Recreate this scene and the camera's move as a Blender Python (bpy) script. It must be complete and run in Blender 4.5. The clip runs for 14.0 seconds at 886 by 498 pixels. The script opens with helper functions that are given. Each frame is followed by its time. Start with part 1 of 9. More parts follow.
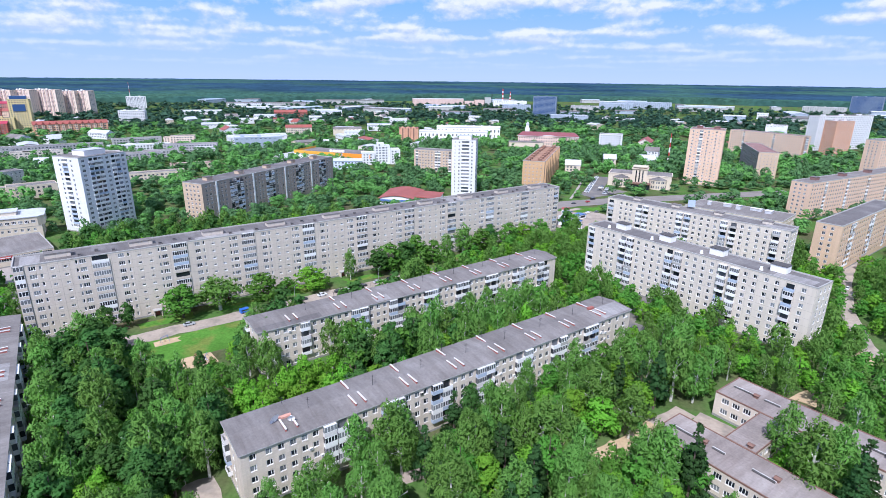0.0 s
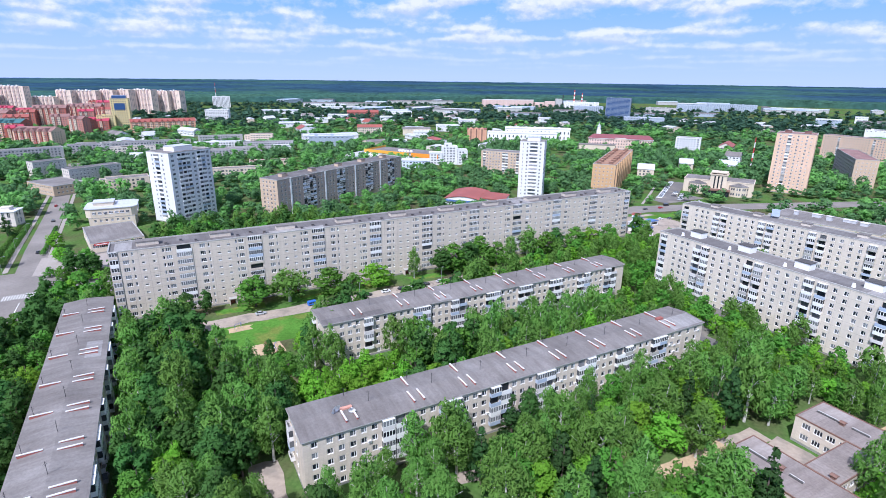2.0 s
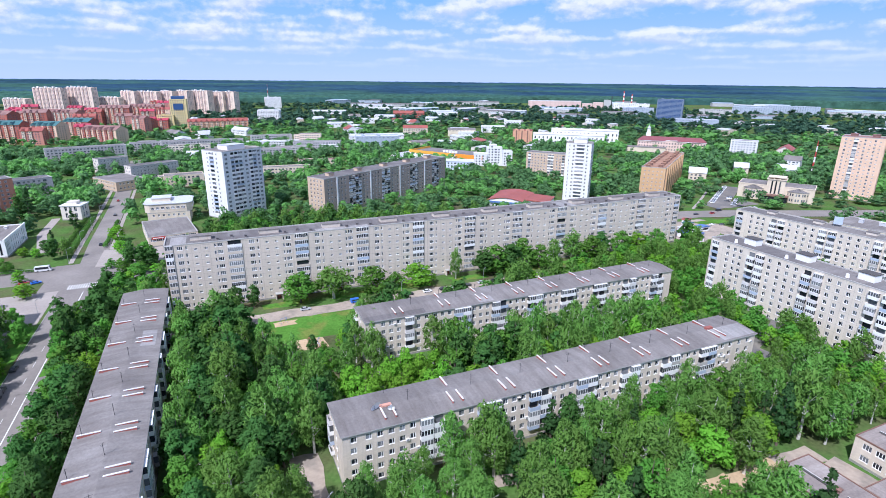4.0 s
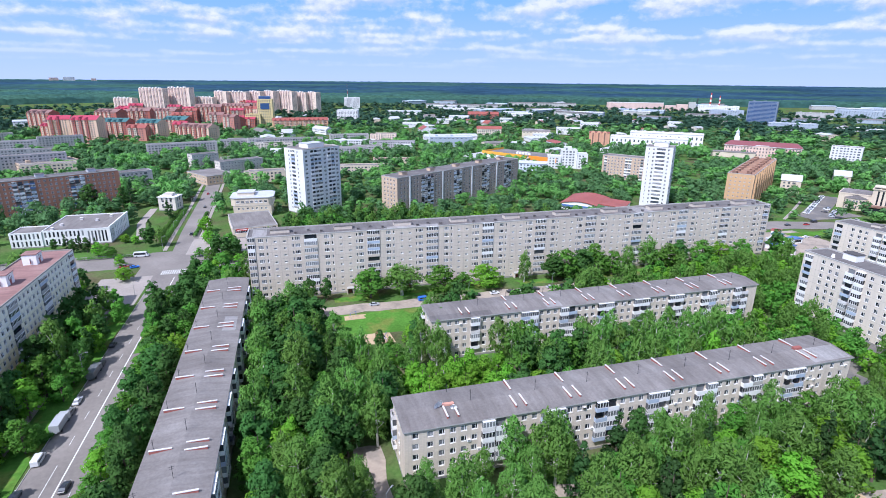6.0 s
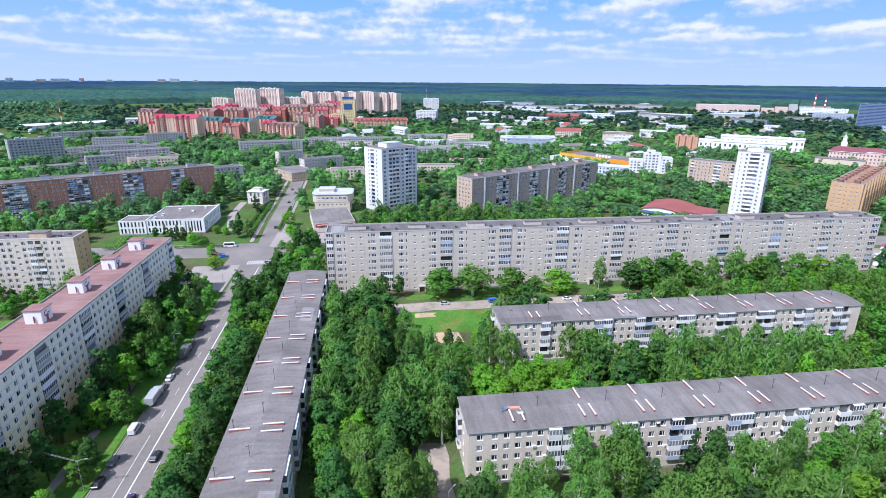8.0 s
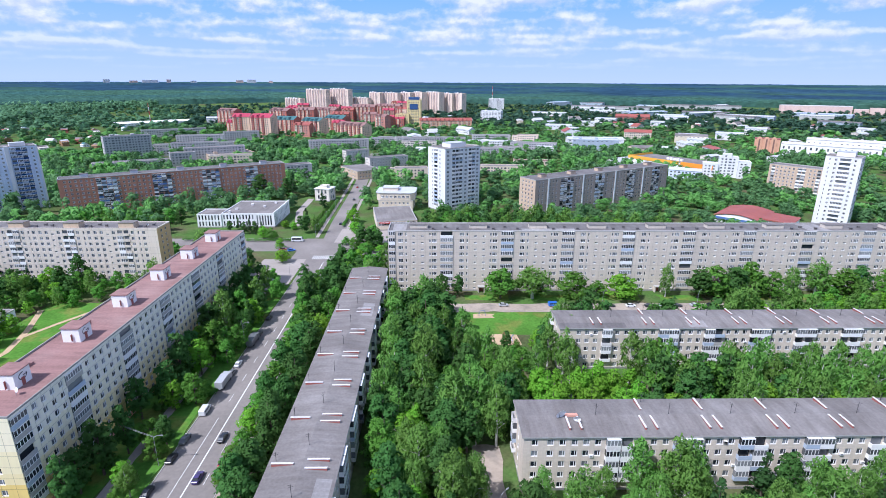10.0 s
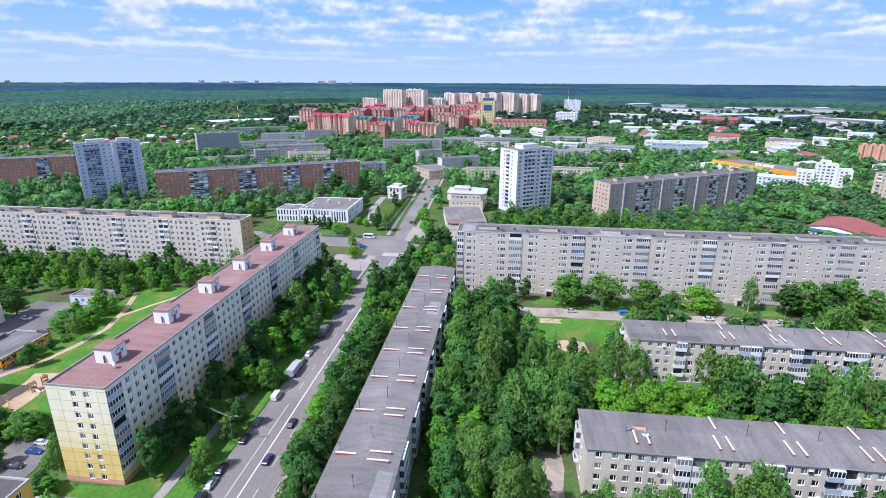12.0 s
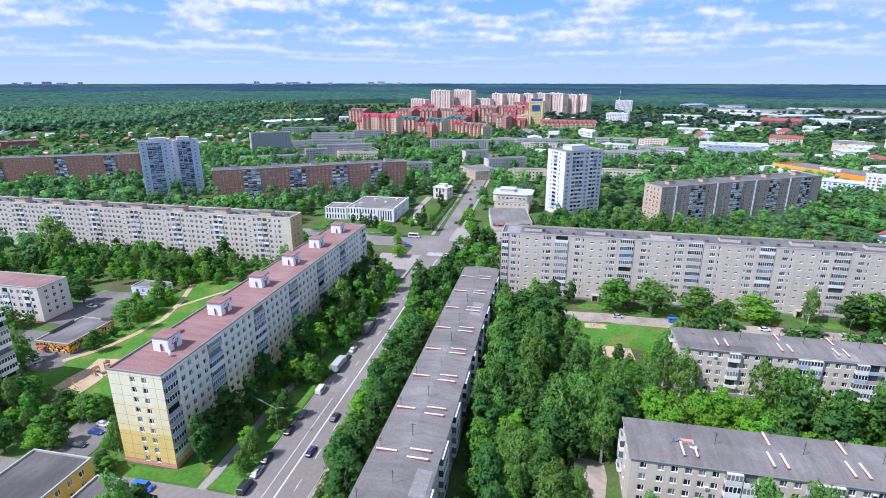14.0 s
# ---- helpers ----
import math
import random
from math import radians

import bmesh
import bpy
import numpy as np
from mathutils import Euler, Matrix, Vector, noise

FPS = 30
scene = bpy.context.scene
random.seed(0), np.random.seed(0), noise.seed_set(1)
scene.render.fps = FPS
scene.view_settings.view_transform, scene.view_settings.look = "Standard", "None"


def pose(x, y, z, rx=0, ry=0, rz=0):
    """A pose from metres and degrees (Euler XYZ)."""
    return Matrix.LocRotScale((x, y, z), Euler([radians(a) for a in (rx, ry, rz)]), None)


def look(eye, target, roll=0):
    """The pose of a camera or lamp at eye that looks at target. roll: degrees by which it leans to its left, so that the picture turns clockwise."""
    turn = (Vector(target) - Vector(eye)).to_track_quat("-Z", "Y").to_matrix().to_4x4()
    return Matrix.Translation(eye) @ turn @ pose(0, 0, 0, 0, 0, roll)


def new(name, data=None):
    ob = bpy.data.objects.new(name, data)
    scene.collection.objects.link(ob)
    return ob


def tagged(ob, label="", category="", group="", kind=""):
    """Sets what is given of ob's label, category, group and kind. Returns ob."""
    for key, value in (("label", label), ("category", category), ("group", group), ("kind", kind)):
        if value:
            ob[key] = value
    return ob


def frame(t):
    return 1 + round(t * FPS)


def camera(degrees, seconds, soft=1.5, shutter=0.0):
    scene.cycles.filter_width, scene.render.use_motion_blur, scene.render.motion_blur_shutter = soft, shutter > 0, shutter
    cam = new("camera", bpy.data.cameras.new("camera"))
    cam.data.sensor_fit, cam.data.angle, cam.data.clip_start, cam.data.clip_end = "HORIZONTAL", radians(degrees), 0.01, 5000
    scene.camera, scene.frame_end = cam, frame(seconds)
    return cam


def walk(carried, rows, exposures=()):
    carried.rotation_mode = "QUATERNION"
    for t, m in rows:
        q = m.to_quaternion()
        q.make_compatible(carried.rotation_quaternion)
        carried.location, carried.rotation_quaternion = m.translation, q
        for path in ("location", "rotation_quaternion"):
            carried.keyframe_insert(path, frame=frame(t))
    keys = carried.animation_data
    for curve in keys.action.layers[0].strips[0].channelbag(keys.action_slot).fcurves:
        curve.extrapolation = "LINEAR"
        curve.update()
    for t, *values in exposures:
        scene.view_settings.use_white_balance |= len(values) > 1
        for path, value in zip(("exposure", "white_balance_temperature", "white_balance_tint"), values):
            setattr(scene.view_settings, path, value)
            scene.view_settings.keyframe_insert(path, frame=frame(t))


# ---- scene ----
cam = camera(79.42, 14.0, soft=0.9)
PATH = [
    (0.0, pose(0, 0, 93, 72.178, -0.652, 0.179)),
    (0.5, pose(0, 0, 93, 72.191, -0.665, 2.070)),
    (1.0, pose(0, 0, 93, 72.204, -0.630, 4.324)),
    (1.5, pose(0, 0, 93, 72.181, -0.671, 6.219)),
    (2.0, pose(0, 0, 93, 72.191, -0.635, 7.357)),
    (2.5, pose(0, 0, 93, 72.204, -0.598, 8.389)),
    (5.0, pose(0, 0, 93, 72.257, -0.539, 15.532)),
    (5.5, pose(0, 0, 93, 72.262, -0.534, 17.638)),
    (6.0, pose(0, 0, 93, 72.261, -0.516, 19.842)),
    (6.5, pose(0, 0, 93, 72.266, -0.513, 22.050)),
    (7.0, pose(0, 0, 93, 72.273, -0.446, 24.151)),
    (7.5, pose(0, 0, 93, 72.280, -0.437, 26.082)),
    (8.0, pose(0, 0, 93, 72.296, -0.412, 27.953)),
    (10.5, pose(0, 0, 93, 72.293, -0.257, 36.590)),
    (11.0, pose(0, 0, 93, 72.306, -0.298, 38.685)),
    (11.5, pose(0, 0, 93, 72.310, -0.223, 40.707)),
    (12.0, pose(0, 0, 93, 72.341, -0.213, 42.370)),
    (12.5, pose(0, 0, 93, 72.345, -0.177, 43.763)),
    (13.0, pose(0, 0, 93, 72.350, -0.132, 44.981)),
    (13.5, pose(0, 0, 93, 72.358, -0.061, 45.850)),
    (14.0, pose(0, 0, 93, 72.379, -0.017, 47.303)),
]
walk(cam, PATH, exposures=((0.0, 0.24, 5680, 17.5), (14.0, 0.24, 5680, 17.5)))

# ---- light ----
SUN_AZ, SUN_EL = radians(-107), radians(52)
sun_dir = Vector((math.cos(SUN_AZ) * math.cos(SUN_EL), math.sin(SUN_AZ) * math.cos(SUN_EL), math.sin(SUN_EL)))
sun_data = bpy.data.lights.new("sun", "SUN")
sun_data.energy, sun_data.angle, sun_data.color = 4.4, radians(0.6), (1.0, 0.96, 0.90)
sun = new("sun", sun_data)
sun.matrix_world = look(sun_dir * 500, (0, 0, 0))


def make_world():
    world = bpy.data.worlds.new("sky")
    scene.world = world
    world.use_nodes = True
    nt = world.node_tree
    nt.nodes.clear()
    N, L = nt.nodes.new, nt.links.new
    out, bg = N("ShaderNodeOutputWorld"), N("ShaderNodeBackground")
    sky = N("ShaderNodeTexSky")
    sky.sky_type, sky.sun_disc = "NISHITA", False
    sky.sun_elevation, sky.sun_rotation = SUN_EL, math.pi / 2 - SUN_AZ
    sky.air_density, sky.dust_density, sky.ozone_density = 1.0, 0.6, 1.5
    # rows of small cumulus: bearing across, the logarithm of the height upwards, so that the rows close up towards the horizon
    tc, sep = N("ShaderNodeTexCoord"), N("ShaderNodeSeparateXYZ")
    L(tc.outputs["Generated"], sep.inputs[0])
    bearing = N("ShaderNodeMath"); bearing.operation = "ARCTAN2"
    L(sep.outputs["X"], bearing.inputs[0]); L(sep.outputs["Y"], bearing.inputs[1])
    raised = N("ShaderNodeMath"); raised.operation = "ADD"; raised.inputs[1].default_value = 0.035
    L(sep.outputs["Z"], raised.inputs[0])
    above = N("ShaderNodeMath"); above.operation = "MAXIMUM"; above.inputs[1].default_value = 0.02
    L(raised.outputs[0], above.inputs[0])
    rows_up = N("ShaderNodeMath"); rows_up.operation = "LOGARITHM"; rows_up.inputs[1].default_value = math.e
    L(above.outputs[0], rows_up.inputs[0])
    def field(sx, sy, rise, z_socket, detail):
        sheet = N("ShaderNodeCombineXYZ")
        for i, (socket, scale, add) in enumerate(((bearing.outputs[0], sx, 3.1), (z_socket, sy, rise))):
            ma = N("ShaderNodeMath"); ma.operation = "MULTIPLY_ADD"; ma.inputs[1].default_value, ma.inputs[2].default_value = scale, add
            L(socket, ma.inputs[0]); L(ma.outputs[0], sheet.inputs[i])
        nz = N("ShaderNodeTexNoise")
        nz.inputs["Scale"].default_value, nz.inputs["Detail"].default_value, nz.inputs["Roughness"].default_value = 1.0, detail, 0.55
        L(sheet.outputs[0], nz.inputs["Vector"])
        return nz.outputs["Fac"]

    heaps = []
    for lift in (0.0, 0.26):
        broad, billow = field(8.0, 4.6, 0.8 * lift, rows_up.outputs[0], 1), field(52.0, 80.0, 6.0 * lift, sep.outputs["Z"], 4)
        both = N("ShaderNodeMath"); both.operation = "MULTIPLY_ADD"; both.inputs[1].default_value = 0.34
        L(billow, both.inputs[0]); L(broad, both.inputs[2])
        heaps.append(both)
    ramp = N("ShaderNodeValToRGB")
    ramp.color_ramp.elements[0].position, ramp.color_ramp.elements[1].position = 0.60, 0.80
    L(heaps[0].outputs[0], ramp.inputs[0])
    crest = N("ShaderNodeMath"); crest.operation = "SUBTRACT"
    L(heaps[0].outputs[0], crest.inputs[0]); L(heaps[1].outputs[0], crest.inputs[1])
    tone = N("ShaderNodeMapRange"); tone.inputs[1].default_value, tone.inputs[2].default_value = -0.08, 0.10
    L(crest.outputs[0], tone.inputs[0])
    cloud = N("ShaderNodeMix"); cloud.data_type = "RGBA"
    cloud.inputs[6].default_value, cloud.inputs[7].default_value = (4.7, 5.4, 7.8, 1), (7.4, 7.5, 7.9, 1)
    L(tone.outputs[0], cloud.inputs[0])
    # clouds thin out into the pale band at the horizon
    fade = N("ShaderNodeMapRange")
    fade.inputs[1].default_value, fade.inputs[2].default_value = 0.012, 0.075
    L(sep.outputs["Z"], fade.inputs[0])
    amount = N("ShaderNodeMath"); amount.operation = "MULTIPLY"
    L(ramp.outputs[0], amount.inputs[0]); L(fade.outputs[0], amount.inputs[1])
    part_amount = N("ShaderNodeMath"); part_amount.operation = "MULTIPLY"; part_amount.inputs[1].default_value = 0.9
    L(amount.outputs[0], part_amount.inputs[0])
    # hazy band: pale at the horizon, blue above it, then the open sky
    low = N("ShaderNodeMapRange"); low.inputs[1].default_value, low.inputs[2].default_value = 0.0, 0.15
    L(sep.outputs["Z"], low.inputs[0])
    band = N("ShaderNodeMix"); band.data_type = "RGBA"
    band.inputs[6].default_value, band.inputs[7].default_value = (4.3, 5.4, 8.0, 1), (1.7, 3.9, 7.8, 1)
    L(low.outputs[0], band.inputs[0])
    high = N("ShaderNodeMapRange"); high.inputs[1].default_value, high.inputs[2].default_value = 0.15, 0.5
    L(sep.outputs["Z"], high.inputs[0])
    open_sky = N("ShaderNodeMix"); open_sky.data_type = "RGBA"
    L(high.outputs[0], open_sky.inputs[0]); L(band.outputs[2], open_sky.inputs[6]); L(sky.outputs[0], open_sky.inputs[7])
    mix = N("ShaderNodeMix"); mix.data_type = "RGBA"
    L(cloud.outputs[2], mix.inputs[7])
    L(part_amount.outputs[0], mix.inputs[0])
    L(open_sky.outputs[2], mix.inputs[6])
    L(mix.outputs[2], bg.inputs[0])
    bg.inputs[1].default_value = 0.11
    L(bg.outputs[0], out.inputs[0])


make_world()


# ---- materials ----
def material(name, color, rough=0.8, metal=0.0):
    m = bpy.data.materials.new(name)
    m.use_nodes = True
    b = m.node_tree.nodes["Principled BSDF"]
    b.inputs["Base Color"].default_value = (*color, 1)
    b.inputs["Roughness"].default_value, b.inputs["Metallic"].default_value = rough, metal
    return m


def nodes_of(m):
    nt = m.node_tree
    return nt.nodes.new, nt.links.new, nt.nodes["Principled BSDF"]


def varied(name, color, rough=0.85, big=0.08, small=1.2, spread=0.25, per_object=0.0, bump=0.0, second=None, second_scale=0.15, second_at=(0.5, 0.62), streak=False):
    """A surface with blotches at two scales, and stains of a second colour."""
    m = material(name, color, rough)
    N, L, b = nodes_of(m)
    tc = N("ShaderNodeTexCoord")
    vec = tc.outputs["Object"]
    if streak:
        mp = N("ShaderNodeMapping"); mp.inputs["Scale"].default_value = (1, 1, 0.12)
        L(vec, mp.inputs[0]); vec = mp.outputs[0]
    n1, n2 = N("ShaderNodeTexNoise"), N("ShaderNodeTexNoise")
    n1.inputs["Scale"].default_value, n1.inputs["Detail"].default_value = big, 5
    n2.inputs["Scale"].default_value, n2.inputs["Detail"].default_value = small, 6
    L(vec, n1.inputs["Vector"]); L(vec, n2.inputs["Vector"])
    add = N("ShaderNodeMath"); add.operation = "ADD"
    L(n1.outputs[0], add.inputs[0]); L(n2.outputs[0], add.inputs[1])
    rng = N("ShaderNodeMapRange")
    rng.inputs[1].default_value, rng.inputs[2].default_value = 0.65, 1.35
    rng.inputs[3].default_value, rng.inputs[4].default_value = 1 - spread, 1 + spread
    L(add.outputs[0], rng.inputs[0])
    value = rng.outputs[0]
    if per_object:
        oi = N("ShaderNodeObjectInfo")
        r2 = N("ShaderNodeMapRange"); r2.inputs[3].default_value, r2.inputs[4].default_value = 1 - per_object, 1 + per_object
        L(oi.outputs["Random"], r2.inputs[0])
        mu = N("ShaderNodeMath"); mu.operation = "MULTIPLY"
        L(value, mu.inputs[0]); L(r2.outputs[0], mu.inputs[1]); value = mu.outputs[0]
    base = N("ShaderNodeMix"); base.data_type = "RGBA"; base.inputs[0].default_value = 0
    base.inputs[6].default_value = (*color, 1)
    if second:
        n3 = N("ShaderNodeTexNoise"); n3.inputs["Scale"].default_value, n3.inputs["Detail"].default_value = second_scale, 6
        L(tc.outputs["Object"], n3.inputs["Vector"])
        r3 = N("ShaderNodeMapRange"); r3.inputs[1].default_value, r3.inputs[2].default_value = second_at
        L(n3.outputs[0], r3.inputs[0]); L(r3.outputs[0], base.inputs[0])
        base.inputs[7].default_value = (*second, 1)
    mul = N("ShaderNodeMix"); mul.data_type, mul.blend_type = "RGBA", "MULTIPLY"
    mul.inputs[0].default_value = 1
    L(base.outputs[2], mul.inputs[6]); L(value, mul.inputs[7])
    L(mul.outputs[2], b.inputs["Base Color"])
    if bump:
        bp = N("ShaderNodeBump"); bp.inputs["Strength"].default_value, bp.inputs["Distance"].default_value = 0.6, bump
        L(n2.outputs[0], bp.inputs["Height"]); L(bp.outputs[0], b.inputs["Normal"])
    return m


def wall_material(name, color, panel=(3.2, 2.9), joint=0.05, joint_dark=0.6, spread=0.10, stain=None, bands=(), brick_tint=0.0):
    """A facade: slabs or bricks with thin joints, weathering in streaks, and painted bands by height."""
    m = material(name, color, 0.88)
    N, L, b = nodes_of(m)
    tc, sep = N("ShaderNodeTexCoord"), N("ShaderNodeSeparateXYZ")
    L(tc.outputs["Object"], sep.inputs[0])
    along = N("ShaderNodeMath"); along.operation = "ADD"
    L(sep.outputs["X"], along.inputs[0]); L(sep.outputs["Y"], along.inputs[1])
    uv = N("ShaderNodeCombineXYZ")
    L(along.outputs[0], uv.inputs[0]); L(sep.outputs["Z"], uv.inputs[1])
    slab = N("ShaderNodeTexBrick")
    slab.offset, slab.squash = 0.0, 1.0
    slab.inputs["Scale"].default_value = 1.0
    slab.inputs["Brick Width"].default_value, slab.inputs["Row Height"].default_value = panel
    slab.inputs["Mortar Size"].default_value, slab.inputs["Mortar Smooth"].default_value = joint, 0.3
    k = 1 - brick_tint
    slab.inputs["Color1"].default_value = (1, 1, 1, 1)
    slab.inputs["Color2"].default_value = (k, k, k, 1)
    slab.inputs["Mortar"].default_value = (joint_dark, joint_dark, joint_dark, 1)
    L(uv.outputs[0], slab.inputs["Vector"])
    paint = None
    if bands:
        ramp = N("ShaderNodeValToRGB")
        ramp.color_ramp.interpolation = "CONSTANT"
        e = ramp.color_ramp.elements
        top = bands[-1][0] + 1
        e[0].position, e[0].color = 0, (*bands[0][1], 1)
        e[1].position, e[1].color = bands[1][0] / 40, (*bands[1][1], 1)
        for z, c in bands[2:]:
            q = e.new(z / 40); q.color = (*c, 1)
        div = N("ShaderNodeMath"); div.operation = "DIVIDE"; div.inputs[1].default_value = 40
        L(sep.outputs["Z"], div.inputs[0]); L(div.outputs[0], ramp.inputs[0])
        paint = ramp.outputs[0]
    mp = N("ShaderNodeMapping"); mp.inputs["Scale"].default_value = (0.9, 0.9, 0.10)
    L(tc.outputs["Object"], mp.inputs[0])
    n1, n2 = N("ShaderNodeTexNoise"), N("ShaderNodeTexNoise")
    n1.inputs["Scale"].default_value, n1.inputs["Detail"].default_value = 0.9, 6
    n2.inputs["Scale"].default_value, n2.inputs["Detail"].default_value = 0.11, 3
    L(mp.outputs[0], n1.inputs["Vector"]); L(tc.outputs["Object"], n2.inputs["Vector"])
    add = N("ShaderNodeMath"); add.operation = "ADD"
    L(n1.outputs[0], add.inputs[0]); L(n2.outputs[0], add.inputs[1])
    rng = N("ShaderNodeMapRange")
    rng.inputs[1].default_value, rng.inputs[2].default_value = 0.65, 1.35
    rng.inputs[3].default_value, rng.inputs[4].default_value = 1 - spread, 1 + spread
    L(add.outputs[0], rng.inputs[0])
    m1 = N("ShaderNodeMix"); m1.data_type, m1.blend_type = "RGBA", "MULTIPLY"; m1.inputs[0].default_value = 1
    m1.inputs[6].default_value = (*color, 1)
    if paint:
        L(paint, m1.inputs[6])
    L(slab.outputs[0], m1.inputs[7])
    m2 = N("ShaderNodeMix"); m2.data_type, m2.blend_type = "RGBA", "MULTIPLY"; m2.inputs[0].default_value = 1
    L(m1.outputs[2], m2.inputs[6]); L(rng.outputs[0], m2.inputs[7])
    L(m2.outputs[2], b.inputs["Base Color"])
    bp = N("ShaderNodeBump"); bp.inputs["Strength"].default_value, bp.inputs["Distance"].default_value = 0.4, 0.03
    L(slab.outputs["Fac"], bp.inputs["Height"]); bp.invert = True
    L(bp.outputs[0], b.inputs["Normal"])
    return m


def roof_material(name, color, worn):
    """Rolled felt: strips a metre wide that differ a little, dark lapped seams, worn pale blotches."""
    m = varied(name, color, 0.9, 0.12, 1.6, 0.2, second=worn, second_scale=0.07, second_at=(0.45, 0.7))
    N, L, b = nodes_of(m)
    tc = N("ShaderNodeTexCoord")
    st = N("ShaderNodeTexBrick")
    st.offset = 0.35
    st.inputs["Scale"].default_value, st.inputs["Brick Width"].default_value, st.inputs["Row Height"].default_value = 1.0, 1.0, 7.2
    st.inputs["Mortar Size"].default_value, st.inputs["Mortar Smooth"].default_value = 0.03, 0.5
    st.inputs["Color1"].default_value, st.inputs["Color2"].default_value, st.inputs["Mortar"].default_value = (1.03, 1.03, 1.03, 1), (0.96, 0.96, 0.96, 1), (0.86, 0.86, 0.86, 1)
    L(tc.outputs["Object"], st.inputs["Vector"])
    mul = N("ShaderNodeMix"); mul.data_type, mul.blend_type = "RGBA", "MULTIPLY"
    mul.inputs[0].default_value = 1
    L(b.inputs["Base Color"].links[0].from_socket, mul.inputs[6]); L(st.outputs[0], mul.inputs[7])
    # rain stains drawn down the slope
    mp, stain = N("ShaderNodeMapping"), N("ShaderNodeTexNoise")
    mp.inputs["Scale"].default_value = (0.55, 0.07, 0.3)
    stain.inputs["Scale"].default_value, stain.inputs["Detail"].default_value, stain.inputs["Roughness"].default_value = 1.0, 5, 0.65
    L(tc.outputs["Object"], mp.inputs[0]); L(mp.outputs[0], stain.inputs["Vector"])
    ramp = N("ShaderNodeValToRGB")
    ramp.color_ramp.elements[0].position, ramp.color_ramp.elements[0].color = 0.36, (0.82, 0.80, 0.79, 1)
    ramp.color_ramp.elements[1].position, ramp.color_ramp.elements[1].color = 0.60, (1.02, 1.02, 1.02, 1)
    L(stain.outputs[0], ramp.inputs[0])
    wet = N("ShaderNodeMix"); wet.data_type, wet.blend_type = "RGBA", "MULTIPLY"
    wet.inputs[0].default_value = 1
    L(mul.outputs[2], wet.inputs[6]); L(ramp.outputs[0], wet.inputs[7])
    L(wet.outputs[2], b.inputs["Base Color"])
    return m


def glass_material(name, dark, light):
    """Window glass seen from outside: a dark room or pale curtains behind, by window."""
    m = material(name, dark, 0.06)
    N, L, b = nodes_of(m)
    oi = N("ShaderNodeObjectInfo")
    geo = N("ShaderNodeNewGeometry")
    add = N("ShaderNodeMath"); add.operation = "ADD"
    L(oi.outputs["Random"], add.inputs[0]); L(geo.outputs["Random Per Island"], add.inputs[1])
    fr = N("ShaderNodeMath"); fr.operation = "FRACT"
    L(add.outputs[0], fr.inputs[0])
    ramp = N("ShaderNodeValToRGB")
    e = ramp.color_ramp.elements
    e[0].position, e[0].color = 0.42, (*dark, 1)
    e[1].position, e[1].color = 1.0, (*light, 1)
    L(fr.outputs[0], ramp.inputs[0]); L(ramp.outputs[0], b.inputs["Base Color"])
    return m


def leaf_material(name, color, spread=0.34, hue=0.012, scale=0.7):
    m = material(name, color, 0.7)
    N, L, b = nodes_of(m)
    nt = m.node_tree
    oi, geo, tc = N("ShaderNodeObjectInfo"), N("ShaderNodeNewGeometry"), N("ShaderNodeTexCoord")
    n = N("ShaderNodeTexNoise"); n.inputs["Scale"].default_value, n.inputs["Detail"].default_value = scale, 3
    L(tc.outputs["Object"], n.inputs["Vector"])
    a = N("ShaderNodeMath"); a.operation = "ADD"
    soft = N("ShaderNodeMath"); soft.operation = "MULTIPLY_ADD"; soft.inputs[1].default_value, soft.inputs[2].default_value = 0.5, 0.25
    L(geo.outputs["Random Per Island"], soft.inputs[0])
    L(soft.outputs[0], a.inputs[0]); L(n.outputs[0], a.inputs[1])
    a2 = N("ShaderNodeMath"); a2.operation = "ADD"
    L(a.outputs[0], a2.inputs[0]); L(oi.outputs["Random"], a2.inputs[1])
    rng = N("ShaderNodeMapRange")
    rng.inputs[1].default_value, rng.inputs[2].default_value = 0.4, 2.1
    rng.inputs[3].default_value, rng.inputs[4].default_value = 1 - spread, 1 + spread
    L(a2.outputs[0], rng.inputs[0])
    hs = N("ShaderNodeHueSaturation")
    hs.inputs["Color"].default_value = (*color, 1)
    hr = N("ShaderNodeMapRange"); hr.inputs[3].default_value, hr.inputs[4].default_value = 0.5 - hue, 0.5 + hue
    L(oi.outputs["Random"], hr.inputs[0]); L(hr.outputs[0], hs.inputs["Hue"]); L(rng.outputs[0], hs.inputs["Value"])
    L(hs.outputs[0], b.inputs["Base Color"])
    b.inputs["Specular IOR Level"].default_value = 0.1
    tr = N("ShaderNodeBsdfTranslucent"); L(hs.outputs[0], tr.inputs["Color"])
    mx = N("ShaderNodeMixShader"); mx.inputs[0].default_value = 0.42
    L(b.outputs[0], mx.inputs[1]); L(tr.outputs[0], mx.inputs[2])
    L(mx.outputs[0], nt.nodes["Material Output"].inputs[0])
    return m


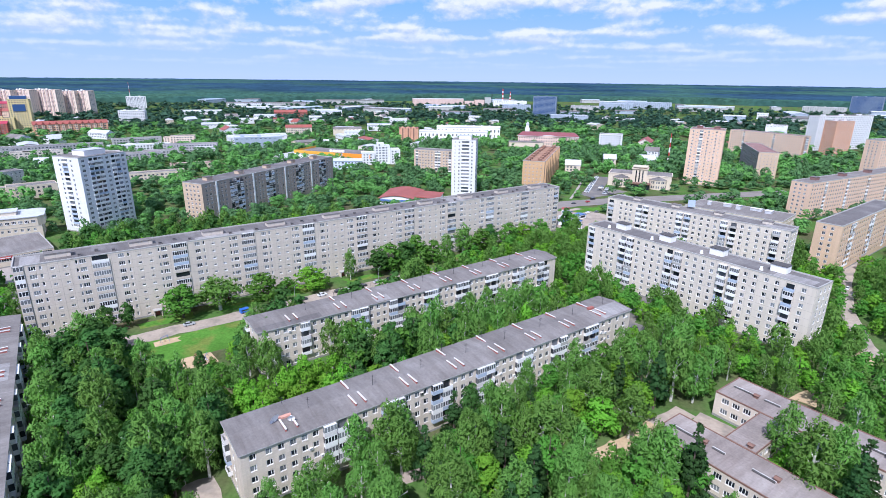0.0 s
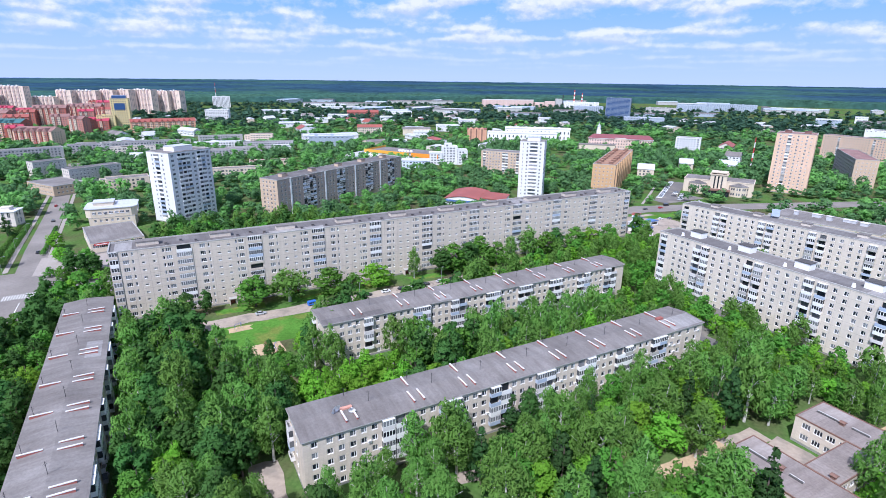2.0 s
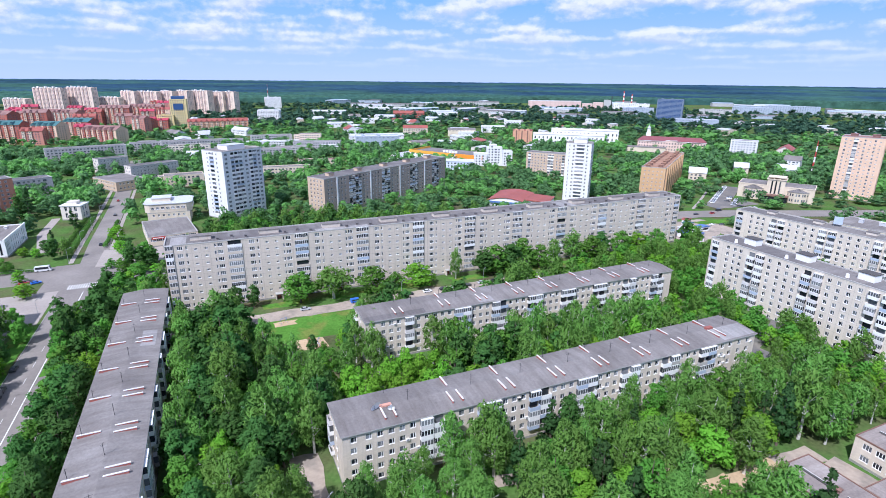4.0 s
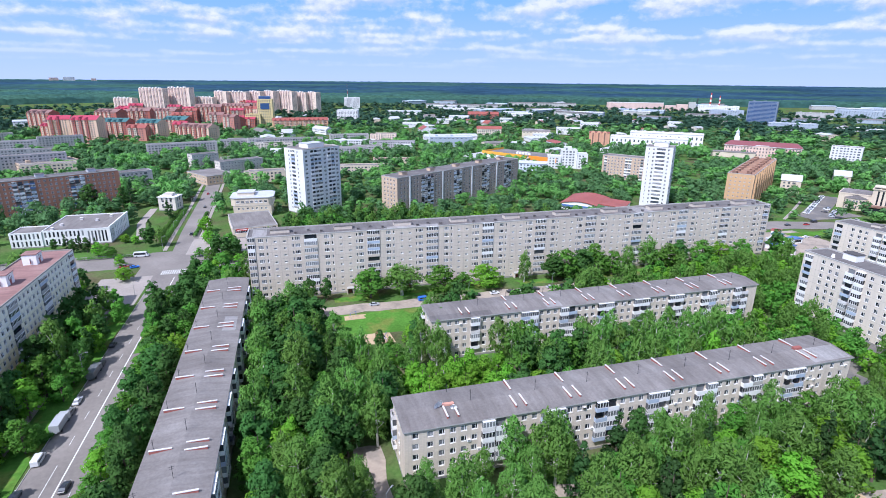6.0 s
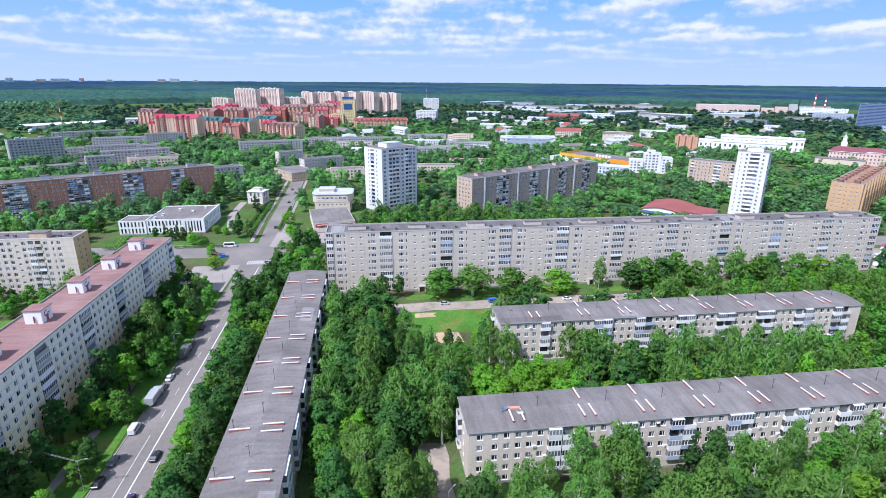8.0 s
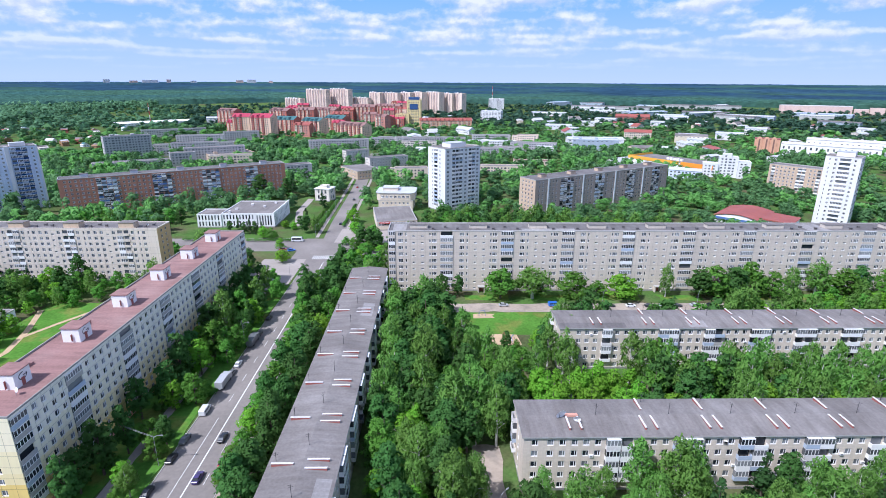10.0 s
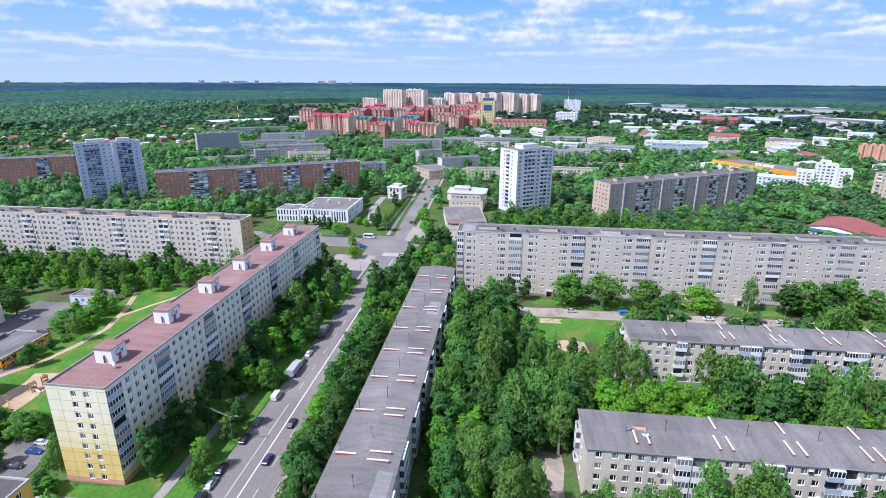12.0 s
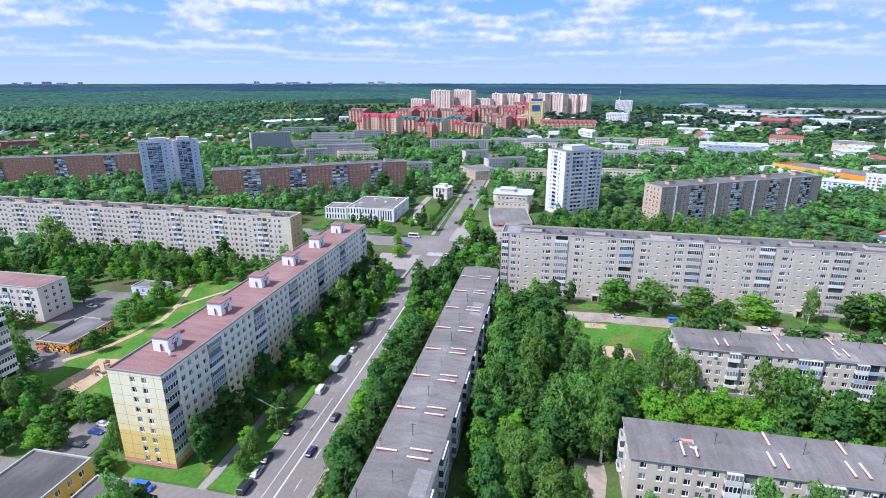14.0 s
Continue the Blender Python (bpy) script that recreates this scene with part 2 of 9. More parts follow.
M = dict(
    roof=roof_material("bitumen_roof", (0.204, 0.188, 0.178), (0.262, 0.245, 0.234)),
    roof_school=roof_material("stained_school_roof", (0.275, 0.236, 0.216), (0.35, 0.312, 0.29)),
    rim_brown=varied("rusty_roof_edge", (0.22, 0.125, 0.095), 0.8, 0.4, 3, 0.25),
    roof_dark=roof_material("dark_bitumen_roof", (0.15, 0.14, 0.137), (0.23, 0.22, 0.215)),
    roof_red=roof_material("red_brown_roof", (0.275, 0.155, 0.14), (0.33, 0.21, 0.19)),
    roof_pink=roof_material("faded_red_roof", (0.30, 0.17, 0.155), (0.36, 0.23, 0.21)),
    roof_light=roof_material("newer_felt_roof", (0.30, 0.29, 0.285), (0.36, 0.35, 0.34)),
    roof_black=roof_material("old_tar_roof", (0.095, 0.09, 0.088), (0.14, 0.13, 0.125)),
    asphalt_old=varied("old_dark_asphalt", (0.165, 0.155, 0.147), 0.93, 0.06, 0.9, 0.2, second=(0.23, 0.205, 0.18), second_scale=0.08),
    roof_orange=roof_material("orange_brown_roof", (0.36, 0.20, 0.13), (0.42, 0.26, 0.18)),
    roof_metal=varied("pale_metal_roof", (0.55, 0.57, 0.6), 0.45, 0.05, 0.5, 0.15),
    roof_tile=varied("red_roof", (0.33, 0.095, 0.075), 0.6, 0.1, 1.0, 0.2),
    roof_works=varied("dusty_white_works_roof", (0.62, 0.60, 0.60), 0.8, 0.06, 0.5, 0.15),
    roof_mill=varied("dark_crimson_roof", (0.23, 0.075, 0.085), 0.7, 0.1, 1.0, 0.15),
    roof_crimson=varied("crimson_roof", (0.42, 0.05, 0.09), 0.6, 0.1, 1.0, 0.15),
    roof_teal=varied("teal_roof", (0.055, 0.15, 0.155), 0.6, 0.1, 1.0, 0.15),
    white=varied("white_paint", (0.84, 0.84, 0.83), 0.7, 0.3, 3.0, 0.06),
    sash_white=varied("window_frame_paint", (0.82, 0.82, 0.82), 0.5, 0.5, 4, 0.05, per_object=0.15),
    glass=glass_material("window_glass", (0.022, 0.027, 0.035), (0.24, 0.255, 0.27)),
    # distant panes: haze and unresolved frames put into a paler glass colour
    glass_far=glass_material("hazed_glass", (0.075, 0.088, 0.105), (0.28, 0.29, 0.30)),
    glass_blue=glass_material("blue_glass", (0.03, 0.07, 0.2), (0.06, 0.12, 0.26)),
    metal=varied("grey_metal", (0.30, 0.31, 0.32), 0.5, 0.5, 4, 0.15),
    dark=varied("dark_paint", (0.03, 0.03, 0.035), 0.6, 0.5, 4, 0.15),
    cap=varied("vent_cap_concrete", (0.66, 0.64, 0.63), 0.85, 0.5, 4, 0.15),
    plinth=varied("grey_plinth", (0.30, 0.29, 0.27), 0.9, 0.3, 2, 0.2),
    brick_pipe=varied("red_brick", (0.34, 0.115, 0.095), 0.9, 0.5, 4, 0.2),
    wood=varied("wood_planks", (0.30, 0.17, 0.08), 0.8, 0.5, 4, 0.25),
    blue=varied("blue_paint", (0.10, 0.19, 0.42), 0.6, 0.5, 4, 0.1),
    paleblue=varied("pale_blue_panel", (0.42, 0.50, 0.62), 0.6, 0.5, 4, 0.1),
    red=varied("red_paint", (0.5, 0.06, 0.05), 0.6, 0.5, 4, 0.1),
    yellow=varied("yellow_paint", (0.82, 0.40, 0.05), 0.6, 0.5, 4, 0.1),
    orange_black=varied("patterned_paint", (0.90, 0.40, 0.04), 0.6, 0.5, 4, 0.12, second=(0.05, 0.025, 0.015), second_scale=0.85, second_at=(0.50, 0.55)),
    orange=varied("orange_paint", (0.85, 0.30, 0.03), 0.6, 0.5, 4, 0.08),
    asphalt=varied("asphalt", (0.222, 0.200, 0.183), 0.92, 0.06, 0.9, 0.16, second=(0.272, 0.246, 0.225), second_scale=0.05, second_at=(0.45, 0.65)),
    yard=varied("worn_yard_paving", (0.39, 0.325, 0.265), 0.95, 0.08, 0.8, 0.2, second=(0.27, 0.235, 0.20), second_scale=0.12),
    pavement=varied("pale_pavement", (0.36, 0.32, 0.29), 0.95, 0.1, 1.0, 0.15),
    kerb=varied("concrete_kerb", (0.42, 0.41, 0.39), 0.9, 0.5, 4, 0.15),
    sand=varied("sand", (0.50, 0.37, 0.23), 0.95, 0.2, 1.5, 0.2),
    line=varied("road_marking", (0.72, 0.72, 0.70), 0.8, 0.4, 3.0, 0.12),
    grass=varied("grass", (0.084, 0.168, 0.042), 0.95, 0.06, 0.8, 0.35, second=(0.115, 0.105, 0.06), second_scale=0.05, second_at=(0.42, 0.66)),
    lawn=varied("lawn", (0.088, 0.215, 0.035), 0.95, 0.09, 0.9, 0.3, second=(0.16, 0.21, 0.05), second_scale=0.12),
    bark=varied("bark", (0.13, 0.10, 0.08), 0.95, 1.0, 6, 0.3),
    birch_bark=varied("birch_bark", (0.55, 0.54, 0.5), 0.9, 1.5, 3, 0.4),
    leaf=leaf_material("maple_leaves", (0.118, 0.290, 0.045)),
    leaf_dark=leaf_material("lime_tree_leaves", (0.074, 0.182, 0.044)),
    leaf_bright=leaf_material("fresh_leaves", (0.180, 0.400, 0.040)),
    leaf_birch=leaf_material("birch_leaves", (0.150, 0.305, 0.062)),
    leaf_fir=leaf_material("spruce_needles", (0.050, 0.118, 0.036)),
    leaf_shrub=leaf_material("shrub_leaves", (0.10, 0.23, 0.045)),
    # the next four far leaves: haze put into the colour as extra blue
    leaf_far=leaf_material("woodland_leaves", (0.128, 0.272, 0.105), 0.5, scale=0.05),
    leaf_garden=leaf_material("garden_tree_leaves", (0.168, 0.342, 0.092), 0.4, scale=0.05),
    # darkened as well, for the cloud shadow over the outer town
    leaf_wood=leaf_material("cloud_shaded_wood_leaves", (0.070, 0.150, 0.095), 0.5, scale=0.05),
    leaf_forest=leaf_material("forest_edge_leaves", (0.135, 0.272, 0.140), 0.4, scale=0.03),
    # treetop sheets: haze and cloud shadow painted in as dark, bluer greens
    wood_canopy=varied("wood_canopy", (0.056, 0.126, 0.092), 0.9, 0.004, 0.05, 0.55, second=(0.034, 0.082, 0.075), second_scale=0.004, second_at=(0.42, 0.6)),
    forest=varied("hazed_forest_canopy", (0.030, 0.068, 0.108), 0.9, 0.002, 0.02, 0.45, second=(0.046, 0.105, 0.088), second_scale=0.0016, second_at=(0.46, 0.6)),
    wall_beige=wall_material("beige_panel_wall", (0.60, 0.53, 0.45), (3.3, 3.08), 0.05, 0.72),
    wall_brick5=wall_material("pale_silicate_brick_wall", (0.68, 0.60, 0.50), (0.9, 0.45), 0.03, 0.88, 0.12, brick_tint=0.08),
    wall_e=wall_material("pale_beige_panel_wall", (0.67, 0.60, 0.51), (3.2, 2.85), 0.05, 0.75),
    wall_g=wall_material("light_panel_wall", (0.69, 0.63, 0.56), (3.2, 2.8), 0.05, 0.7),
    wall_f_front=wall_material("cream_yellow_panel_wall", (0.84, 0.75, 0.50), (3.2, 2.83), 0.07, 0.62, bands=((0, (0.66, 0.32, 0.22)), (1.4, (0.84, 0.66, 0.26)), (6.8, (0.86, 0.75, 0.46)), (12.4, (0.84, 0.78, 0.60)), (18.1, (0.83, 0.79, 0.68)))),
    wall_f=wall_material("white_and_yellow_panel_wall", (0.7, 0.66, 0.55), (3.2, 2.83), 0.07, 0.62, 0.06,
                         bands=((0, (0.66, 0.34, 0.25)), (1.4, (0.80, 0.60, 0.20)), (9.6, (0.84, 0.72, 0.40)), (12.4, (0.87, 0.77, 0.48)), (18.1, (0.88, 0.80, 0.58)))),
    wall_ochre=wall_material("ochre_panel_wall", (0.55, 0.39, 0.20), (3.2, 2.8), 0.05, 0.75),
    wall_white=wall_material("white_tower_wall", (0.74, 0.74, 0.75), (3.2, 2.8), 0.04, 0.85, 0.05),
    wall_brown=wall_material("grey_brown_panel_wall", (0.36, 0.305, 0.265), (3.2, 2.8), 0.05, 0.75),
    wall_tan=wall_material("tan_panel_wall", (0.58, 0.44, 0.32), (3.2, 2.8), 0.05, 0.75),
    wall_brick=wall_material("red_brown_brick_wall", (0.43, 0.205, 0.135), (0.6, 0.3), 0.02, 0.9, 0.15, brick_tint=0.15),
    wall_orange=wall_material("orange_brick_wall", (0.62, 0.40, 0.22), (0.6, 0.3), 0.02, 0.92, 0.1, brick_tint=0.08),
    wall_peach=wall_material("peach_brick_wall", (0.76, 0.54, 0.39), (0.6, 0.3), 0.02, 0.92, 0.08, brick_tint=0.08),
    wall_pink=wall_material("pale_pink_panel_wall", (0.80, 0.645, 0.535), (3.2, 2.8), 0.05, 0.8),
    wall_mauve=wall_material("mauve_panel_wall", (0.66, 0.49, 0.44), (3.2, 2.8), 0.05, 0.8),
    wall_red=wall_material("red_brick_wall", (0.43, 0.135, 0.10), (0.6, 0.3), 0.02, 0.92, 0.12, brick_tint=0.1),
    wall_terracotta=wall_material("terracotta_brick_wall", (0.68, 0.38, 0.25), (0.6, 0.3), 0.02, 0.92, 0.1, brick_tint=0.1),
    wall_mill=wall_material("pale_pink_plaster_wall", (0.74, 0.55, 0.47), (3.5, 4.0), 0.05, 0.85),
    wall_apricot=wall_material("apricot_brick_wall", (0.68, 0.49, 0.33), (0.6, 0.3), 0.02, 0.92, 0.08, brick_tint=0.08),
    wall_office=wall_material("pale_yellow_wall", (0.70, 0.58, 0.28), (3.0, 2.9), 0.05, 0.75),
    brick_pink=varied("salmon_plinth", (0.62, 0.32, 0.24), 0.9, 0.4, 3, 0.12),
    wall_dull=wall_material("dull_grey_panel_wall", (0.44, 0.43, 0.44), (3.2, 2.8), 0.06, 0.7),
    wall_sand=wall_material("sand_panel_wall", (0.65, 0.575, 0.495), (3.2, 2.8), 0.05, 0.72),
    wall_slab=wall_material("blue_grey_curtain_wall", (0.17, 0.22, 0.30), (3.2, 2.8), 0.05, 0.8),
    wall_hall=wall_material("blue_grey_sheet_wall", (0.36, 0.42, 0.50), (6.0, 6.0), 0.05, 0.85),
    wall_rose=wall_material("rose_brick_wall", (0.55, 0.24, 0.19), (0.6, 0.3), 0.02, 0.92, 0.1, brick_tint=0.1),
    wall_cream=wall_material("cream_plaster_wall", (0.66, 0.57, 0.45), (6, 4), 0.02, 0.9),
    wall_grey=wall_material("grey_panel_wall", (0.46, 0.46, 0.45), (3.2, 2.8), 0.05, 0.75),
    wall_yellow=wall_material("yellow_facade", (0.70, 0.53, 0.14), (3.2, 3.0), 0.05, 0.8),
    wall_blue=wall_material("blue_white_panel_wall", (0.64, 0.71, 0.83), (3.2, 2.85), 0.05, 0.8),
)


for key in ("forest", "wood_canopy", "grass", "lawn"):
    M[key].node_tree.nodes["Principled BSDF"].inputs["Specular IOR Level"].default_value = 0.0


# ---- building kit ----
class Shape:
    """Vertices, faces and the material slot of each face."""

    def __init__(self):
        self.v, self.f, self.m = [], [], []

    def quad(self, a, b, c, d, mat=0):
        n = len(self.v)
        self.v += [a, b, c, d]
        self.f.append((n, n + 1, n + 2, n + 3))
        self.m.append(mat)

    def box(self, x0, x1, y0, y1, z0, z1, mat=0, top=None, skip=""):
        n = len(self.v)
        self.v += [(x, y, z) for z in (z0, z1) for x, y in ((x0, y0), (x1, y0), (x1, y1), (x0, y1))]
        for key, face in (("b", (3, 2, 1, 0)), ("t", (4, 5, 6, 7)), ("f", (0, 1, 5, 4)), ("r", (1, 2, 6, 5)), ("k", (2, 3, 7, 6)), ("l", (3, 0, 4, 7))):
            if key not in skip:
                self.f.append(tuple(n + i for i in face))
                self.m.append(top if key == "t" and top is not None else mat)
        return self

    def tube(self, x, y, z0, z1, r0, r1, mat=0, sides=7, dx=0.0, dy=0.0):
        n = len(self.v)
        for k, (z, r) in enumerate(((z0, r0), (z1, r1))):
            for i in range(sides):
                a = 2 * math.pi * i / sides
                self.v.append((x + dx * k + r * math.cos(a), y + dy * k + r * math.sin(a), z))
        for i in range(sides):
            j = (i + 1) % sides
            self.f.append((n + i, n + j, n + sides + j, n + sides + i))
            self.m.append(mat)
        self.f.append(tuple(n + sides + i for i in range(sides)))
        self.m.append(mat)
        return self

    def wheel(self, x, y, z, r, w, mat=0, sides=12):
        """A disc standing across y."""
        n = len(self.v)
        for yy in (y - w / 2, y + w / 2):
            for i in range(sides):
                a = 2 * math.pi * i / sides
                self.v.append((x + r * math.cos(a), yy, z + r * math.sin(a)))
        for i in range(sides):
            j = (i + 1) % sides
            self.f.append((n + i, n + j, n + sides + j, n + sides + i)); self.m.append(mat)
        self.f.append(tuple(n + i for i in range(sides))); self.m.append(mat)
        self.f.append(tuple(n + 2 * sides - 1 - i for i in range(sides))); self.m.append(mat)
        return self

    def loft(self, stations, mat=0):
        """Rings of equal count, each at its own x, joined in order and closed at both ends."""
        n, k = len(self.v), len(stations[0][1])
        for x, ring in stations:
            self.v += [(x, y, z) for y, z in ring]
        for j in range(len(stations) - 1):
            for i in range(k):
                a, b = n + j * k + i, n + j * k + (i + 1) % k
                self.f.append((a, b, b + k, a + k)); self.m.append(mat)
        self.f.append(tuple(n + k - 1 - i for i in range(k))); self.m.append(mat)
        self.f.append(tuple(n + (len(stations) - 1) * k + i for i in range(k))); self.m.append(mat)
        return self

    def prism(self, outline, y0, y1, mat=0):
        """An outline in x and z, drawn through from y0 to y1."""
        n, k = len(self.v), len(outline)
        self.v += [(x, y0, z) for x, z in outline] + [(x, y1, z) for x, z in outline]
        self.f.append(tuple(range(n, n + k))); self.m.append(mat)
        self.f.append(tuple(range(n + 2 * k - 1, n + k - 1, -1))); self.m.append(mat)
        for i in range(k):
            j = (i + 1) % k
            self.f.append((n + i, n + k + i, n + k + j, n + j)); self.m.append(mat)
        return self

    def add(self, other, x=0.0, y=0.0, z=0.0, turn=0.0):
        n, c, s = len(self.v), math.cos(turn), math.sin(turn)
        self.v += [(x + c * a - s * b, y + s * a + c * b, z + h) for a, b, h in other.v]
        self.f += [tuple(n + i for i in f) for f in other.f]
        self.m += other.m
        return self

    def mesh(self, name, materials):
        me = bpy.data.meshes.new(name)
        me.from_pydata(self.v, [], self.f)
        for m in materials:
            me.materials.append(m)
        me.polygons.foreach_set("material_index", self.m)
        me.update()
        return me


def part(name, data, parent, m=None, label=""):
    ob = new(name, data)
    ob.parent = parent
    if m is not None:
        ob.matrix_basis = m
    return tagged(ob, label)


def thing(name, m, label, category, group="", kind=""):
    ob = new(name)
    ob.matrix_world = m
    return tagged(ob, label, category, group, kind)


def once(store, key, make):
    if key not in store:
        store[key] = make()
    return store[key]


# the street grid: u along the long houses, v across them
GRID = 35.5
GC, GS = math.cos(radians(GRID)), math.sin(radians(GRID))


def W(u, v):
    return u * GC - v * GS, u * GS + v * GC


BLOCKED = []


def block(x0, y0, ang, length, width, margin=3.0):
    BLOCKED.append((x0, y0, math.cos(radians(ang)), math.sin(radians(ang)), length, width, margin))


def blocked(x, y, extra=0.0):
    for x0, y0, c, s, l, w, mg in BLOCKED:
        dx, dy = x - x0, y - y0
        a, b = dx * c + dy * s, dy * c - dx * s
        mm = mg + extra
        if -mm < a < l + mm and -mm < b < w + mm:
            return True
    return False


WINDOW_SHAPES, WINDOW_MESHES, BALCONY_SHAPES, BALCONY_MESHES = {}, {}, {}, {}
SIZES = {"w": (1.5, 1.55), "n": (0.75, 1.55), "s": (1.3, 0.85), "W": (2.1, 1.6), "d": (1.2, 2.2), "t": (1.4, 1.5), "V": (0.95, 6.6), "S": (3.0, 2.2), "H": (1.6, 3.1), "p": (1.6, 1.2), "D": (1.0, 3.1)}


def sash(xs, zs, y, depth, is_pane):
    """One connected sheet of frame bars (slot 0) with panes set back between them (slot 1)."""
    s = Shape()
    nx = len(xs)
    s.v = [(x, y, z) for z in zs for x in xs]
    for j in range(len(zs) - 1):
        for i in range(nx - 1):
            q = (j * nx + i, j * nx + i + 1, (j + 1) * nx + i + 1, (j + 1) * nx + i)
            if is_pane(i, j):
                n = len(s.v)
                s.v += [(s.v[k][0], y + depth, s.v[k][2]) for k in q]
                for k in range(4):
                    m = (k + 1) % 4
                    s.f.append((q[k], q[m], n + m, n + k)); s.m.append(0)
                s.f.append((n, n + 1, n + 2, n + 3)); s.m.append(1)
            else:
                s.f.append(q); s.m.append(0)
    return s


def window_shape(w, h):
    """A sash in the plane y = 0 with frame, mullions, panes and a sill. Slot 0 frame, 1 glass."""
    b = 0.05 if h > 3 else 0.13 if w < 1.9 else 0.12
    mids = ((0.12 * w,) if w < 1.9 else (-w / 6, w / 6)) if w > 1.0 else ()
    xs = [-w / 2, -w / 2 + b] + [q for x in mids for q in (x - 0.06, x + 0.06)] + [w / 2 - b, w / 2]
    zs = [-h / 2, -h / 2 + b, h / 2 - b, h / 2]
    s = sash(xs, zs, 0.0, 0.06, lambda i, j: j == 1 and i % 2 == 1)
    n, k = len(s.v), len(xs) - 1
    s.v += [(-w / 2 - 0.03, -0.14, -h / 2 - 0.02), (w / 2 + 0.03, -0.14, -h / 2 - 0.02), (-w / 2 - 0.03, -0.14, -h / 2 - 0.07), (w / 2 + 0.03, -0.14, -h / 2 - 0.07)]
    s.f += [(n, n + 1) + tuple(range(k, -1, -1)), (n + 2, n + 3, n + 1, n)]
    s.m += [0, 0]
    return s


def plain_window(w, h):
    """A window far off: white frame plate with two panes set into it. Slot 0 frame, 1 glass."""
    s = Shape()
    s.quad((-w / 2, 0.02, -h / 2), (w / 2, 0.02, -h / 2), (w / 2, 0.02, h / 2), (-w / 2, 0.02, h / 2))
    mid, b = (0.12 * w if w > 1.0 else w / 2), 0.13
    for a, c in ((-w / 2 + b, mid - b / 2), (mid + b / 2, w / 2 - b)):
        if c - a > 0.1:
            s.quad((a, 0.0, -h / 2 + b), (c, 0.0, -h / 2 + b), (c, 0.0, h / 2 - b), (a, 0.0, h / 2 - b), 1)
    return s


def balcony_shape(w, d, h, glazed, seed):
    """Parapet tray (slots 0 floor, 1 cladding); the glazing stands on it as a shape of its own: frame (0), glass (1)."""
    s = Shape()
    x0, x1, t = -w / 2, w / 2, 0.08
    s.v = [(x0, 0, -0.15), (x0, -d, -0.15), (x1, -d, -0.15), (x1, 0, -0.15), (x0, 0, 1.0), (x0, -d, 1.0), (x1, -d, 1.0), (x1, 0, 1.0),
           (x0 + t, 0, 1.0), (x0 + t, -d + t, 1.0), (x1 - t, -d + t, 1.0), (x1 - t, 0, 1.0), (x0 + t, 0, 0.0), (x0 + t, -d + t, 0.0), (x1 - t, -d + t, 0.0), (x1 - t, 0, 0.0)]
    for f, m in (((3, 2, 1, 0), 0), ((0, 1, 5, 4), 1), ((1, 2, 6, 5), 1), ((2, 3, 7, 6), 1), ((4, 5, 9, 8), 1), ((5, 6, 10, 9), 1), ((6, 7, 11, 10), 1), ((8, 9, 13, 12), 1), ((9, 10, 14, 13), 1), ((10, 11, 15, 14), 1), ((12, 13, 14, 15), 0)):
        s.f.append(f); s.m.append(m)
    if not glazed:
        return s, None
    top = h - 0.25
    n = max(2, round(w / 0.85))
    xs = [x0]
    for i in range(n):
        xs += [x0 + w * i / n + 0.08, x0 + w * (i + 1) / n - 0.08]
    xs.append(x1)
    zs = [1.0, 1.12, top - 0.18, top]
    g = sash(xs, zs, -d, 0.04, lambda i, j: j == 1 and i % 2 == 1)
    k = len(xs)
    m = len(g.v)
    g.v += [(x0, 0, 1.0), (x0, 0, top), (x1, 0, 1.0), (x1, 0, top)]
    col0, col1 = [j * k for j in range(4)], [j * k + k - 1 for j in range(4)]
    g.f += [(m, *col0, m + 1), (m + 2, m + 3, *reversed(col1)), (m + 1, *range(3 * k, 4 * k), m + 3)]
    g.m += [1, 1, 0]
    return s, g


def facade_wall(length, height, holes, z0=0.0, reveal=0.22):
    """A wall in the plane y = 0 with real openings: holes maps a column (x0, x1) to its list of (z0, z1)."""
    s, x = Shape(), 0.0
    for (a, b), rows in sorted(holes.items()):
        if a > x:
            s.quad((x, 0, z0), (a, 0, z0), (a, 0, height), (x, 0, height))
        z = z0
        for p, q in sorted(rows):
            s.quad((a, 0, z), (b, 0, z), (b, 0, p), (a, 0, p))
            s.quad((a, 0, p), (b, 0, p), (b, reveal, p), (a, reveal, p))
            s.quad((b, 0, q), (a, 0, q), (a, reveal, q), (b, reveal, q))
            s.quad((a, 0, q), (a, 0, p), (a, reveal, p), (a, reveal, q))
            s.quad((b, 0, p), (b, 0, q), (b, reveal, q), (b, reveal, p))
            z = q
        s.quad((a, 0, z), (b, 0, z), (b, 0, height), (a, 0, height))
        x = b
    s.quad((x, 0, z0), (length, 0, z0), (length, 0, height), (x, 0, height))
    return s


